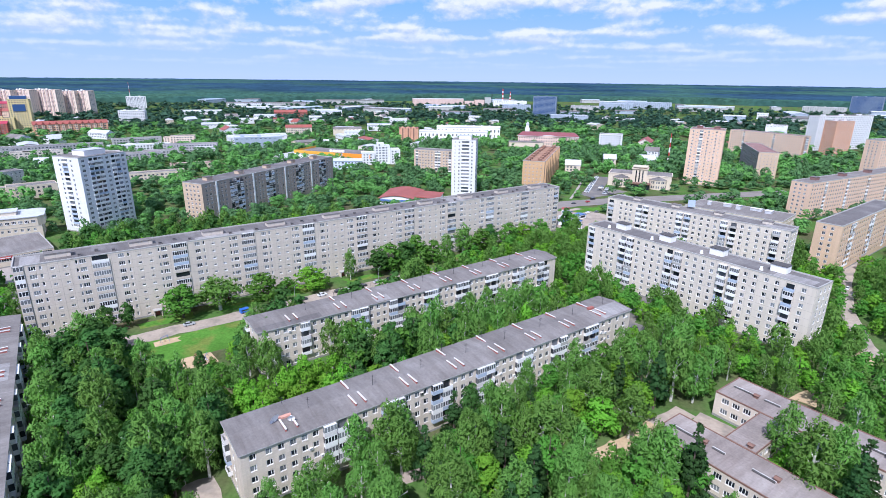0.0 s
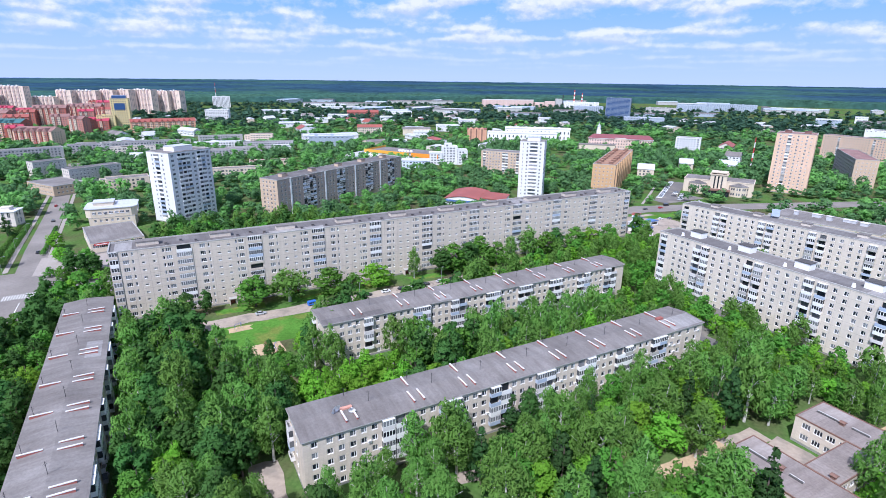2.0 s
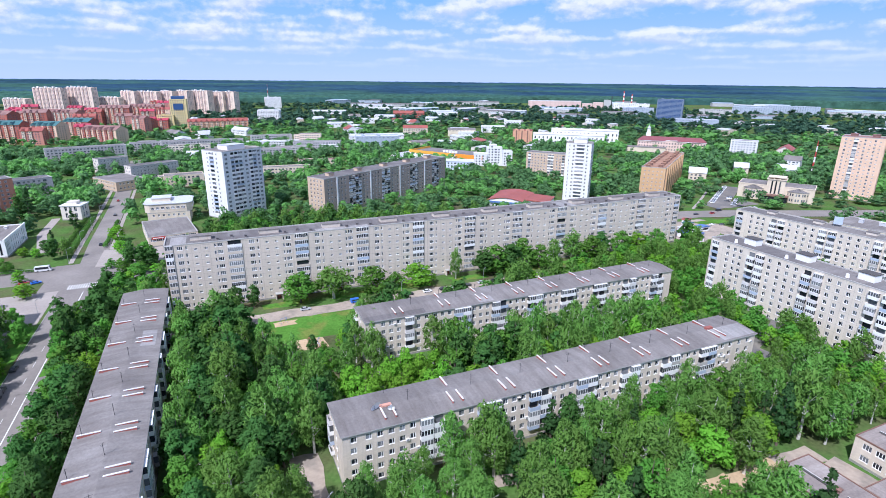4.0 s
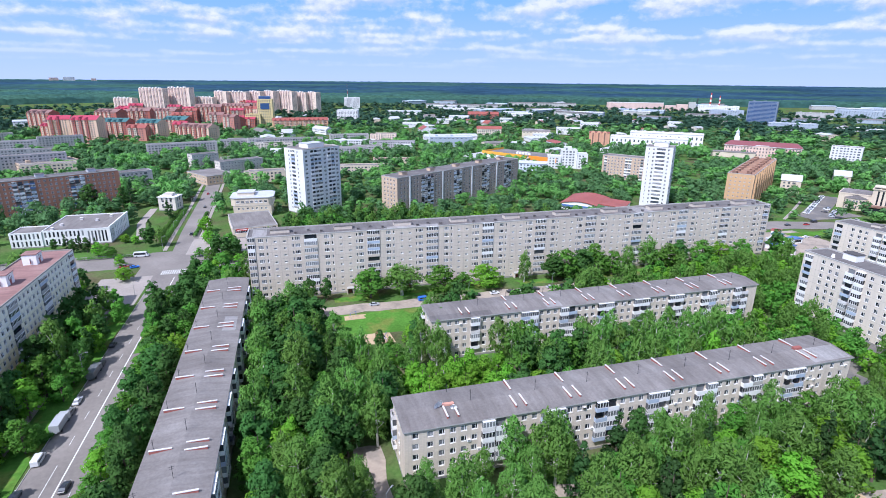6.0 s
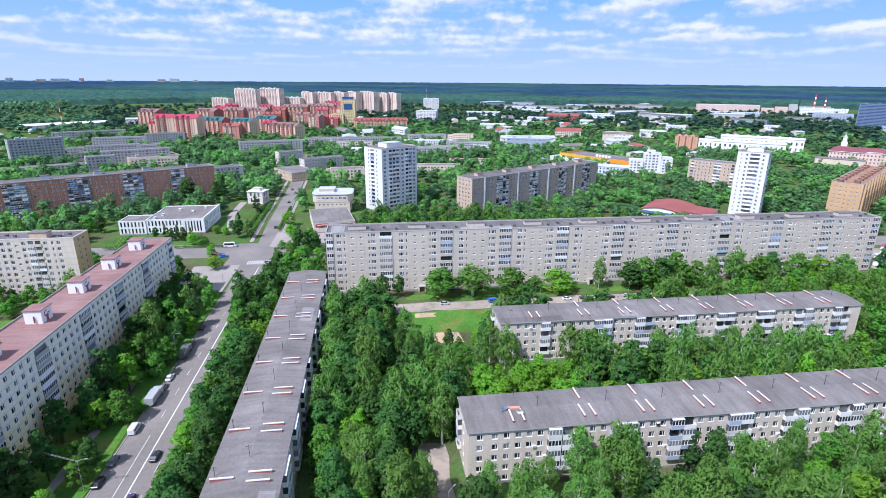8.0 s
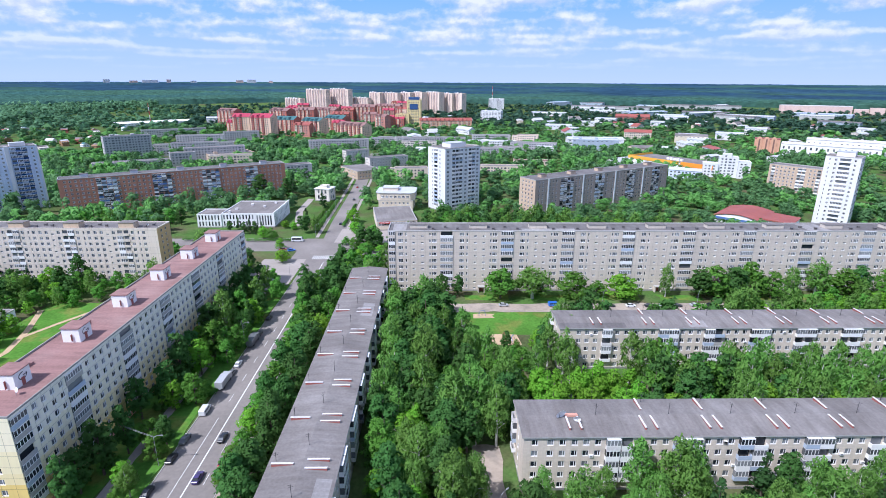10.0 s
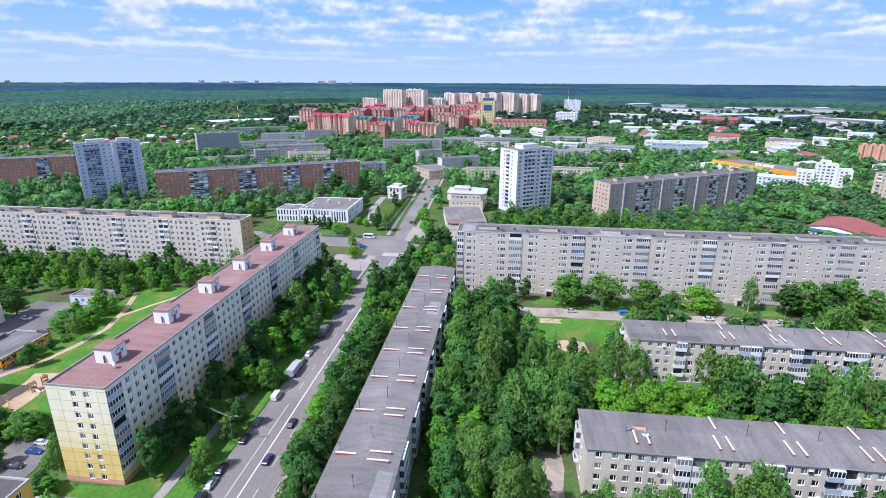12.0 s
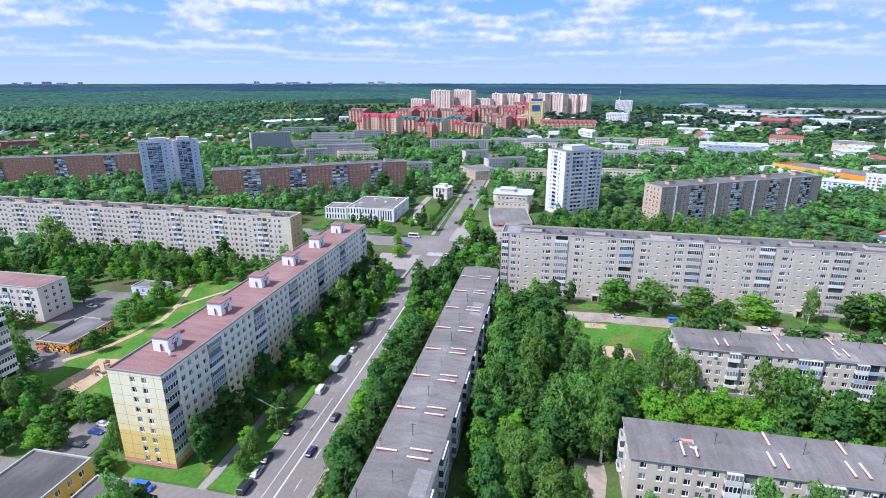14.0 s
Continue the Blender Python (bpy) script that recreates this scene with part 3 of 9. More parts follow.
def house(name, label, x0, y0, ang, length, width, height, rows, wall, roof="roof", sides=None, category="apartment block", group="",
          balcony_mats=("white",), glazed=0.6, style="flat", end_wall=None, trim="plinth", near=300, seed=1, margin=3.0, balcony_depth=1.0, kind="", rim="kerb", rim_width=0.35):
    """A block of flats. Local x runs along the front, y into the house. sides: front, right, back, left, each a list of (place, kind[, width])."""
    rnd = random.Random(seed)
    base = pose(x0, y0, 0, 0, 0, ang)
    root = thing(name, base, label, category, group, kind)
    block(x0, y0, ang, length, width, margin)
    sides = sides or {}
    storey = rows[0] - rows[1] if len(rows) > 1 else 3.0
    frames = {"front": (0, 0, 0, length), "right": (length, 0, 90, width), "back": (length, width, 180, length), "left": (0, width, 270, width)}
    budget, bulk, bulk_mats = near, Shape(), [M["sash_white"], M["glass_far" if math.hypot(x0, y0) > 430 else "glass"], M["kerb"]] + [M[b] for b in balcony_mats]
    for side, (sx, sy, turn, run) in frames.items():
        place = pose(sx, sy, 0, 0, 0, turn)
        holes, items = {}, []
        for item in sides.get(side, ()):
            s, k = item[0], item[1]
            if k in "LB":
                items.append((s, k, item[2]))
                wd = item[2] - 0.5
                holes[(s - wd / 2, s + wd / 2)] = [(z - 1.25, z + storey - 1.75) for z in rows if z - 1.35 >= (2.0 if k == "B" else 0.6)]
                continue
            w, h = SIZES[k]
            offs = -0.9 if k == "s" and len(item) < 3 else 0
            zz = [z + offs for z in rows] if len(item) < 3 else [z for z in rows[item[2]:item[3]]]
            zz = [z for z in zz if z - h / 2 > 0.3]
            if s - w / 2 < 0.2 or s + w / 2 > run - 0.2:
                continue
            holes[(s - w / 2, s + w / 2)] = [(z - h / 2, z + h / 2) for z in zz]
            items.append((s, k, zz))
        me = facade_wall(run, height, holes).mesh(name + "_wall", [M[end_wall if end_wall and side in ("right", "left") else wall]])
        part("wall", me, root, place)
        for s, k, extra in items:
            if k in "LB":
                wd = extra - 0.5
                for a, b in holes[(s - wd / 2, s + wd / 2)]:
                    p = place @ Vector((s - wd / 2, 0.21, 0))
                    q = place @ Vector((s + wd / 2, 0.21, 0))
                    bulk.quad((p.x, p.y, a), (q.x, q.y, a), (q.x, q.y, b), (p.x, p.y, b), 1)
                d = 0.3 if k == "L" else balcony_depth
                for i, z in enumerate(rows):
                    fl = z - 1.35
                    if fl < 2.0 and k == "B":
                        continue
                    if fl < 0.6:
                        continue
                    gl = rnd.random() < glazed
                    clad = rnd.choice(balcony_mats)
                    sh = once(BALCONY_SHAPES, (extra, d, storey, gl), lambda: balcony_shape(extra, d, storey, gl, 0))
                    if near < 100:
                        p = place @ Vector((s, 0, fl))
                        tray = Shape()
                        tray.v, tray.f, tray.m = sh[0].v, sh[0].f, [3 + balcony_mats.index(clad) if q else 2 for q in sh[0].m]
                        bulk.add(tray, p.x, p.y, p.z, radians(turn))
                        if gl:
                            bulk.add(sh[1], p.x, p.y, p.z, radians(turn))
                        continue
                    key = (extra, d, storey, gl, clad)
                    bm = once(BALCONY_MESHES, key, lambda: sh[0].mesh("balcony", [M["kerb"], M[clad]]))
                    pm = place @ pose(s, 0, fl)
                    b = part("balcony", bm, root, pm)
                    if gl:
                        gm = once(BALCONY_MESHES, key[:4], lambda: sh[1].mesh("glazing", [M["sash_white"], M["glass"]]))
                        part("glazing", gm, b)
                continue
            w, h = SIZES[k]
            for z in extra:
                sh = once(WINDOW_SHAPES, (k, near < 60), lambda: plain_window(w, h) if near < 60 else window_shape(w, h))
                if budget > 0:
                    budget -= 1
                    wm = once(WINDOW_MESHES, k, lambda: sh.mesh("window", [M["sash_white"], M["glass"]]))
                    part("window", wm, root, place @ pose(s, 0.1, z))
                else:
                    p = place @ Vector((s, 0.1, z))
                    bulk.add(sh, p.x, p.y, p.z, radians(turn))
    if bulk.v:
        tagged(part("glazing", bulk.mesh("glazing", bulk_mats), root), kind="stuff")
    # plinth
    pl = Shape()
    for a, b, c, d in ((-0.06, length + 0.06, -0.06, 0.0), (-0.06, length + 0.06, width, width + 0.06), (-0.06, 0.0, 0, width), (length, length + 0.06, 0, width)):
        pl.box(a, b, c, d, 0, 0.7)
    part("plinth", pl.mesh("plinth", [M[trim]]), root)
    # roof
    rf = Shape()
    if style == "gable":
        o, r = 0.45, 0.75
        prof = [(-o, height), (width + o, height), (width + o, height + 0.28), (width / 2, height + 0.28 + r), (-o, height + 0.28)]
        rf.v = [(x, y, z) for x in (-o, length + o) for y, z in prof]
        rf.f = [(4, 3, 2, 1, 0), (5, 6, 7, 8, 9), (0, 1, 6, 5), (1, 2, 7, 6), (2, 3, 8, 7), (3, 4, 9, 8), (4, 0, 5, 9)]
        rf.m = [1, 1, 1, 1, 0, 0, 1]
    else:
        t, hi, lo = rim_width, height + 0.12, height - (0.35 if rim_width > 0.2 else 0.1)
        for e, z in ((-0.06, height - 0.3), (-0.06, hi), (t, hi), (t, lo)):
            rf.v += [(e, e, z), (length - e, e, z), (length - e, width - e, z), (e, width - e, z)]
        for k in range(3):
            for i in range(4):
                j = (i + 1) % 4
                rf.f.append((4 * k + i, 4 * k + j, 4 * k + 4 + j, 4 * k + 4 + i)); rf.m.append(1)
        rf.f.append((12, 13, 14, 15)); rf.m.append(0)
    part("roof", rf.mesh("roof", [M[roof], M[rim]]), root)
    return root


def vent_block(root, x, y, z, turn=90.0, length=4.6, cap="cap", body="brick_pipe"):
    """A long narrow brick vent with a pale overhanging cap."""
    s, h = Shape(), length / 2
    rings = [(h, 0.17, -0.6), (h, 0.17, 0.52), (h + 0.06, 0.22, 0.52), (h + 0.06, 0.22, 0.66)]
    for a, b, zz in rings:
        s.v += [(-a, -b, zz), (a, -b, zz), (a, b, zz), (-a, b, zz)]
    for k in range(3):
        for i in range(4):
            j = (i + 1) % 4
            s.f.append((4 * k + i, 4 * k + j, 4 * k + 4 + j, 4 * k + 4 + i)); s.m.append(1 if k == 0 else 0)
    s.f.append((12, 13, 14, 15)); s.m.append(0)
    me = once(WINDOW_MESHES, ("vent", length, cap, body), lambda: s.mesh("roof_vent", [M[cap], M[body]]))
    return part("roof_vent", me, root, pose(x, y, z, 0, 0, turn))


def aerial(root, x, y, z, h=3.2):
    s = Shape().tube(0, 0, -0.3, h, 0.06, 0.05, sides=5).box(-0.7, 0.7, -0.02, 0.02, h - 0.35, h - 0.31).box(-0.45, 0.45, -0.02, 0.02, h - 0.8, h - 0.76)
    part("aerial", once(WINDOW_MESHES, ("aerial", h), lambda: s.mesh("aerial", [M["dark"]])), root, pose(x, y, z, 0, 0, (x * 37) % 180))


def roof_patch(root, x0, x1, y0, y1, z0, z1, mat="roof_light"):
    """A sheet of newer roofing felt lying on a roof that may slope across."""
    sh = Shape()
    sh.v = [(x0, y0, z0), (x1, y0, z0), (x1, y1, z1), (x0, y1, z1)] + [(x0, y0, z0 - 0.03), (x1, y0, z0 - 0.03), (x1, y1, z1 - 0.03), (x0, y1, z1 - 0.03)]
    sh.f = [(0, 1, 2, 3), (4, 5, 1, 0), (5, 6, 2, 1), (6, 7, 3, 2), (7, 4, 0, 3)]
    sh.m = [0] * 5
    part("roof_patch", sh.mesh("roof_patch", [M[mat]]), root, label="newer felt patch on the roof")


def lift_house(root, x, y, z, w, d, h, wall="white", roof="roof", door=True):
    s = Shape().box(0, w, 0, d, -0.3, h, 0, skip="b").box(-0.25, w + 0.25, -0.25, d + 0.25, h, h + 0.22, 1)
    ob = part("lift_house", s.mesh("lift_house", [M[wall], M[roof]]), root, pose(x, y, z))
    if door:
        part("door", once(WINDOW_MESHES, "lift_door", lambda: Shape().box(-0.5, 0.5, -0.05, 0.0, 0, 2.0).mesh("door", [M["brick_pipe"]])), ob, pose(w * 0.5, -0.01, 0))
    return ob


# ---- ground, roads ----
def far_rise(r):
    return 0.0 if r < 1500 else 46 * min(1.0, (r - 1500) / 3400) ** 1.15


def make_ground():
    s = Shape()
    radii = [0, 60, 120, 200, 300, 450, 700, 1000, 1300, 1500, 1750, 2000, 2400, 2800, 3200, 3600, 4000, 4400, 4900]
    n = 96
    s.v = [(r * math.cos(2 * math.pi * i / n), r * math.sin(2 * math.pi * i / n), far_rise(r) - (1.0 if r > 1300 else 0)) for r in radii for i in range(n)]
    for k in range(len(radii) - 1):
        for i in range(n):
            j = (i + 1) % n
            s.f.append((k * n + i, (k + 1) * n + i, (k + 1) * n + j, k * n + j)); s.m.append(0)
    ob = new("ground", s.mesh("ground", [M["grass"]]))
    tagged(ob, "green grass and scrub ground with worn patches", "ground", kind="structure")


make_ground()


LAYER = [0]


def layer(z):
    """Each sheet of paving lies a hair above the one before."""
    LAYER[0] += 1
    return z + 0.0012 * LAYER[0]


def flat(name, u0, u1, v0, v1, mat, z=0.03, label="", category="", kind="structure", blocks=True, margin=1.5):
    """A level piece of paving or lawn in the street grid, with a little thickness and an uneven edge."""
    s, z = Shape(), layer(z)
    n = max(2, int((u1 - u0) / 6)), max(2, int((v1 - v0) / 6))
    rnd = random.Random(int(u0 * 7 + v0 * 13))
    pts = []
    wob = 0.0 if kind == "structure" and mat in ("asphalt", "line", "pavement") else 0.9
    for i in range(n[0]):
        pts.append((u0 + (u1 - u0) * i / n[0], v0))
    for i in range(n[1]):
        pts.append((u1, v0 + (v1 - v0) * i / n[1]))
    for i in range(n[0]):
        pts.append((u1 - (u1 - u0) * i / n[0], v1))
    for i in range(n[1]):
        pts.append((u0, v1 - (v1 - v0) * i / n[1]))
    pts = [(a + rnd.uniform(-wob, wob), b + rnd.uniform(-wob, wob)) for a, b in pts]
    s.v = [(*W(a, b), z) for a, b in pts] + [(*W(a, b), -0.05) for a, b in pts]
    k = len(pts)
    s.f.append(tuple(range(k))); s.m.append(0)
    for i in range(k):
        j = (i + 1) % k
        s.f.append((i, k + i, k + j, j)); s.m.append(0)
    ob = new(name, s.mesh(name, [M[mat]]))
    tagged(ob, label or name.replace("_", " "), category or name.replace("_", " "), kind=kind)
    if blocks:
        block(*W(u0, v0), GRID, u1 - u0, v1 - v0, margin)
    return ob


def strip(name, points, width, mat, z=0.04, label="", category="", margin=0.8, kind="structure"):
    """A path along a broken line in the street grid."""
    s, z = Shape(), layer(z)
    left, right = [], []
    for i, (u, v) in enumerate(points):
        a = points[max(0, i - 1)]
        b = points[min(len(points) - 1, i + 1)]
        d = Vector((b[0] - a[0], b[1] - a[1])).normalized()
        left.append(W(u - d.y * width / 2, v + d.x * width / 2)); right.append(W(u + d.y * width / 2, v - d.x * width / 2))
    for i in range(len(points) - 1):
        s.quad((*left[i], z), (*right[i], z), (*right[i + 1], z), (*left[i + 1], z))
        a, b = points[i], points[i + 1]
        l = math.hypot(b[0] - a[0], b[1] - a[1])
        block(*W(*a), GRID + math.degrees(math.atan2(b[1] - a[1], b[0] - a[0])), l, 0.01, width / 2 + margin)
    ob = new(name, s.mesh(name, [M[mat]]))
    return tagged(ob, label or name.replace("_", " "), category or name.replace("_", " "), kind=kind)


def kerb_line(u0, v0, u1, v1):
    a, b = Vector((*W(u0, v0), 0)), Vector((*W(u1, v1), 0))
    l = (b - a).length
    ob = new("kerb", Shape().box(0, l, -0.09, 0.09, 0, 0.17).mesh("kerb", [M["kerb"]]))
    ob.matrix_world = pose(a.x, a.y, 0, 0, 0, math.degrees(math.atan2(b.y - a.y, b.x - a.x)))
    tagged(ob, "pale concrete kerb along the road", "kerb", kind="structure")


flat("road", -68, -51.5, 20, 262, "asphalt", 0.03, "grey asphalt street with white lane lines", "road")
flat("crossroads", -78, -46, 262, 312, "asphalt", 0.034, "grey asphalt crossing with zebra stripes", "road")
flat("avenue_road", -420, -78, 287, 311, "asphalt", 0.03, "grey asphalt cross street", "road")
flat("avenue_road", -46, 296, 266, 290, "asphalt", 0.03, "grey asphalt cross street behind the long house", "road")
strip("far_road", [(-62, 311), (-64.3, 352), (-67, 450), (-72, 560), (-78, 700)], 11.5, "asphalt", 0.032, "grey asphalt street leading out of town", "road")
strip("sidewalk", [(-77, 20), (-77.5, 120), (-78, 230), (-82, 262)], 2.6, "pavement", 0.05, "pale paved sidewalk beside the street", "pavement", margin=-0.6)
strip("sidewalk", [(-46.5, 20), (-46.5, 262)], 2.0, "pavement", 0.05, "pale paved sidewalk beside the street", "pavement", margin=-1.2)
flat("road_shoulder", -51.3, -48.6, 20, 255, "yard", 0.04, "sandy parking shoulder beside the street", "road", margin=-1.5)
flat("lawn", -58.6, -51.6, 190, 234, "lawn", 0.06, "grass island with tall trees beside the street", "lawn", blocks=False)
flat("plaza", -92, -69.5, 236, 273, "pavement", 0.045, "pale dusty paved corner by the crossing", "pavement")
flat("plaza", -60, -8, 303.5, 334, "pavement", 0.04, "pale paved forecourt of the shops", "pavement")
flat("yard_road", -30, 150, 204.5, 213, "yard", 0.04, "worn pale yard drive in front of the long house", "road")
flat("lawn", 6, 47, 183, 204, "lawn", 0.035, "bright green lawn with bare patches", "lawn")
flat("yard_road", -18, 250, 213.5, 226.5, "grass", 0.035, "trodden earth and grass strip in front of the long house", "lawn", blocks=False)
for k in range(9):
    flat("lawn", -16 + 29 * k, 4 + 29 * k, 216.5, 222.5, "lawn", 0.06, "grass bed in front of the long house", "lawn", blocks=False)
flat("lawn", -105, -79, 90.2, 94.4, "lawn", 0.05, "bright mown grass at the house end", "lawn", margin=1.0)
flat("lawn", -87.4, -79.4, 94.6, 234, "lawn", 0.05, "bright mown grass along the house front", "lawn", blocks=False)
flat("sandpit", 19.5, 31, 175.5, 184, "sand", 0.06, "bare sandy patch on the lawn", "sand", blocks=False)
flat("sandpit", 15, 24, 198, 203, "sand", 0.06, "bare sandy patch on the lawn", "sand", blocks=False)
flat("yard_path", 9, 17, 80, 119, "yard", 0.04, "worn earth and asphalt yard path", "path", margin=-1.0)
strip("yard_path", [(18, 91), (48, 93), (66, 89.5), (110, 90), (165, 95)], 4.0, "yard", 0.04, "worn yard drive in front of the five-storey house", "path", margin=-2.0)
flat("lawn", -165, -110, 118, 215, "lawn", 0.035, "green yard lawn with footpaths", "lawn", blocks=False)
for a, b in (((-59.2, 20), (-59.2, 268)), ((-62.1, 20), (-62.1, 132))):
    strip("lane_line", [a, b], 0.34 if a[0] > -60 else 0.16, "line", 0.045, "white painted centre line", "road marking")
for k in range(20):
    for uu in (-62.1, -55.6):
        if uu < -60 and k < 10:
            continue
        strip("lane_line", [(uu, 24 + 11.6 * k), (uu, 28 + 11.6 * k)], 0.14, "line", 0.045, "white painted lane dash", "road marking")
for k in range(12):
    strip("zebra_stripe", [(-66.2 + k * 1.0, 273), (-66.2 + k * 1.0, 279)], 0.45, "line", 0.045, "white painted zebra stripe", "road marking")
for u in (-68.1, -51.4):
    kerb_line(u, 20, u, 258)
kerb_line(-420, 286.9, -113, 286.9), kerb_line(-420, 311.2, -82, 311.2)

flat("lawn", -75.7, -68.3, 90, 234, "lawn", 0.05, "mown grass verge between walk and street", "lawn", blocks=False)
# yards and paths behind the yellow house
PATH_LABEL = "trodden pale footpath across the lawn"
strip("footpath", [(-162.5, 133.8), (-156, 144.2), (-153, 156.8), (-151.9, 171), (-156.6, 187.7), (-164.7, 207)], 2.2, "sand", 0.05, PATH_LABEL, "path", margin=-0.6)
strip("footpath", [(-154.9, 181.8), (-148.8, 194.5), (-140, 210)], 1.8, "sand", 0.052, PATH_LABEL, "path", margin=-0.6)
strip("footpath", [(-146, 121), (-139, 112), (-128, 108)], 1.8, "sand", 0.054, PATH_LABEL, "path", margin=-0.6)
flat("playground_sand", -151, -140, 118, 138, "sand", 0.06, "bare sandy playground ground", "sand", margin=0)
block(*W(-153, 114), GRID, 19, 25, 2.5)
flat("yard_road", -205, -160, 127, 151, "asphalt_old", 0.04, "worn asphalt yard by the painted pavilion", "road", margin=0)
flat("yard_road", -200, -174, 158, 192, "asphalt_old", 0.042, "worn asphalt yard between houses", "road", margin=0)
flat("car_park", -128, -114, 90, 114, "asphalt_old", 0.04, "worn asphalt car park behind the yellow house", "car park", margin=0)
flat("side_road", -150, -68.2, 81, 89.6, "asphalt", 0.036, "grey asphalt side street", "road", margin=0)
# round the public hall and the far street
strip("footpath", [(-90, 340), (-99, 381), (-100, 424)], 5, "pavement", 0.05, "pale paved walk beside the public hall", "pavement")
strip("footpath", [(-72.2, 314), (-73.5, 352), (-75.8, 430), (-81, 560)], 2.2, "pavement", 0.05, "pale paved walk along the street", "pavement")
strip("footpath", [(-56.5, 334), (-59, 430), (-63, 560)], 2.2, "pavement", 0.05, "pale paved walk along the street", "pavement")
# east of the long house
flat("car_park", 258, 312, 196, 262, "yard", 0.04, "worn asphalt car park by the kiosks", "car park", margin=0)
strip("avenue_road", [(295, 278), (318, 275), (345, 267), (400, 246), (520, 200)], 19, "asphalt", 0.03, "grey asphalt cross street bending past the car park", "road")
strip("car_park", [(362, 291), (382, 304), (410, 322), (438, 340)], 15, "asphalt_old", 0.04, "grey asphalt car park with parked cars", "car park", margin=-1)
flat("car_park", 352, 396, 280, 296, "asphalt_old", 0.044, "grey asphalt forecourt of the house of culture", "car park", margin=-1)
strip("footpath", [(332, 287), (356, 303), (389, 326), (420, 348)], 2.0, "pavement", 0.05, "pale footpath between the trees and the car park", "pavement", margin=0)
flat("lawn", 300, 345, 250, 257, "lawn", 0.05, "grass strip beside the cross street", "lawn", blocks=False)
flat("car_park", 161, 177, 104, 117, "asphalt_old", 0.04, "worn asphalt patch at the end of the house", "car park", margin=-1)
strip("yard_road", [(160, 110), (200, 125), (245, 150), (258, 200)], 4, "asphalt_old", 0.04, "worn yard drive between houses", "road", margin=-1.6)
strip("yard_road", [(215, 40), (232, 54), (262, 70), (300, 84), (360, 100)], 6, "yard", 0.04, "worn yard drive by the nine-storey houses", "road", margin=0)
flat("sandpit", 90, 101, 70, 81, "sand", 0.06, "bare sandy clearing among trees", "sand", margin=-1)
flat("sandpit", 101, 108, 66, 72, "sand", 0.06, "bare sandy clearing among trees", "sand", margin=-1)
flat("sandpit", 62, 70, 68, 75, "sand", 0.06, "bare sandy clearing among trees", "sand", margin=-1)

strip("yard_path", [(92, 80), (95, 75), (101, 70), (112, 68.8), (124, 69.5)], 5.0, "sand", 0.05, "bare sandy path before the school", "path", margin=-1.4)
flat("school_yard", 114, 138, 65.5, 72, "yard", 0.04, "grey paved school yard", "pavement", margin=0.5)
flat("school_yard", 124, 141, 50, 65, "yard", 0.045, "grey paved court between the school wings", "pavement", margin=2.5)
flat("sandpit", 171, 182, 46, 53, "sand", 0.06, "bare sandy clearing among trees", "sand", margin=-1)
flat("sandpit", 210, 224, 45, 53, "sand", 0.06, "bare sandy clearing among trees", "sand", margin=-1)
# open strips where no tree stands
for u0, u1, v0, v1 in ((22, 158, 100, 104), (-20, 250, 211, 229), (19, 32, 172, 181), (22, 150, 148, 154), (-165, -82, 312, 341), (-60, 0, 334, 384), (-125, -60, 395, 414), (-104, -58, 328, 425), (-112, -78, 262, 312), (90, 106, 62, 77), (-150, -104, 120, 216)):
    block(*W(u0, v0), GRID, u1 - u0, v1 - v0, 0.5)


# ---- the houses round the yard ----
def sections(first, period, count, pattern):
    return [(first + period * k + p[0], *p[1:]) for k in range(count) for p in pattern]


def five_storey(label, x0, y0, ang, length, width, seed, front, back, ends, vents):
    rows = [13.4 - 2.95 * i for i in range(5)]
    ob = house("five_storey_house", label, x0, y0, ang, length, width, 14.9, rows, "wall_brick5", "roof",
               {"front": front, "back": back, "left": ends, "right": ends}, group="five-storey houses round the yard",
               balcony_mats=("white", "white", "paleblue", "white", "kerb", "white", "paleblue", "white", "cap", "white"), glazed=0.7, style="gable", near=260, seed=seed)
    for k, x in enumerate(vents):
        if k:
            vent_block(ob, x, width * 0.80, 15.45)
        vent_block(ob, x - 1.4, width * 0.29, 15.45), vent_block(ob, x + 1.3, width * 0.29, 15.45)
        aerial(ob, x + 6, width * 0.5, 15.8), aerial(ob, x + 1.5, width * 0.92, 15.3, 2.4)
    return ob


VENTS = [12.4, 30.1, 45.2, 61.0, 76.2, 91.5, 107.0, 122.8]
B_FRONT = [(2.6, "w"), (6.2, "w"), (9.0, "w"), (11.8, "w"), (14.5, "w"), (17.2, "w"), (20.6, "B", 3.2), (24.0, "B", 3.0)] + sections(27.4, 15.3, 6, [(0, "w"), (2.75, "w"), (5.5, "w"), (8.8, "B", 3.2), (12.1, "B", 3.2)]) + [(118.8, "w"), (121.2, "w"), (124.6, "w"), (128.6, "w"), (132.4, "w")]
END5 = [(3.0, "B", 3.0), (7.4, "w")]

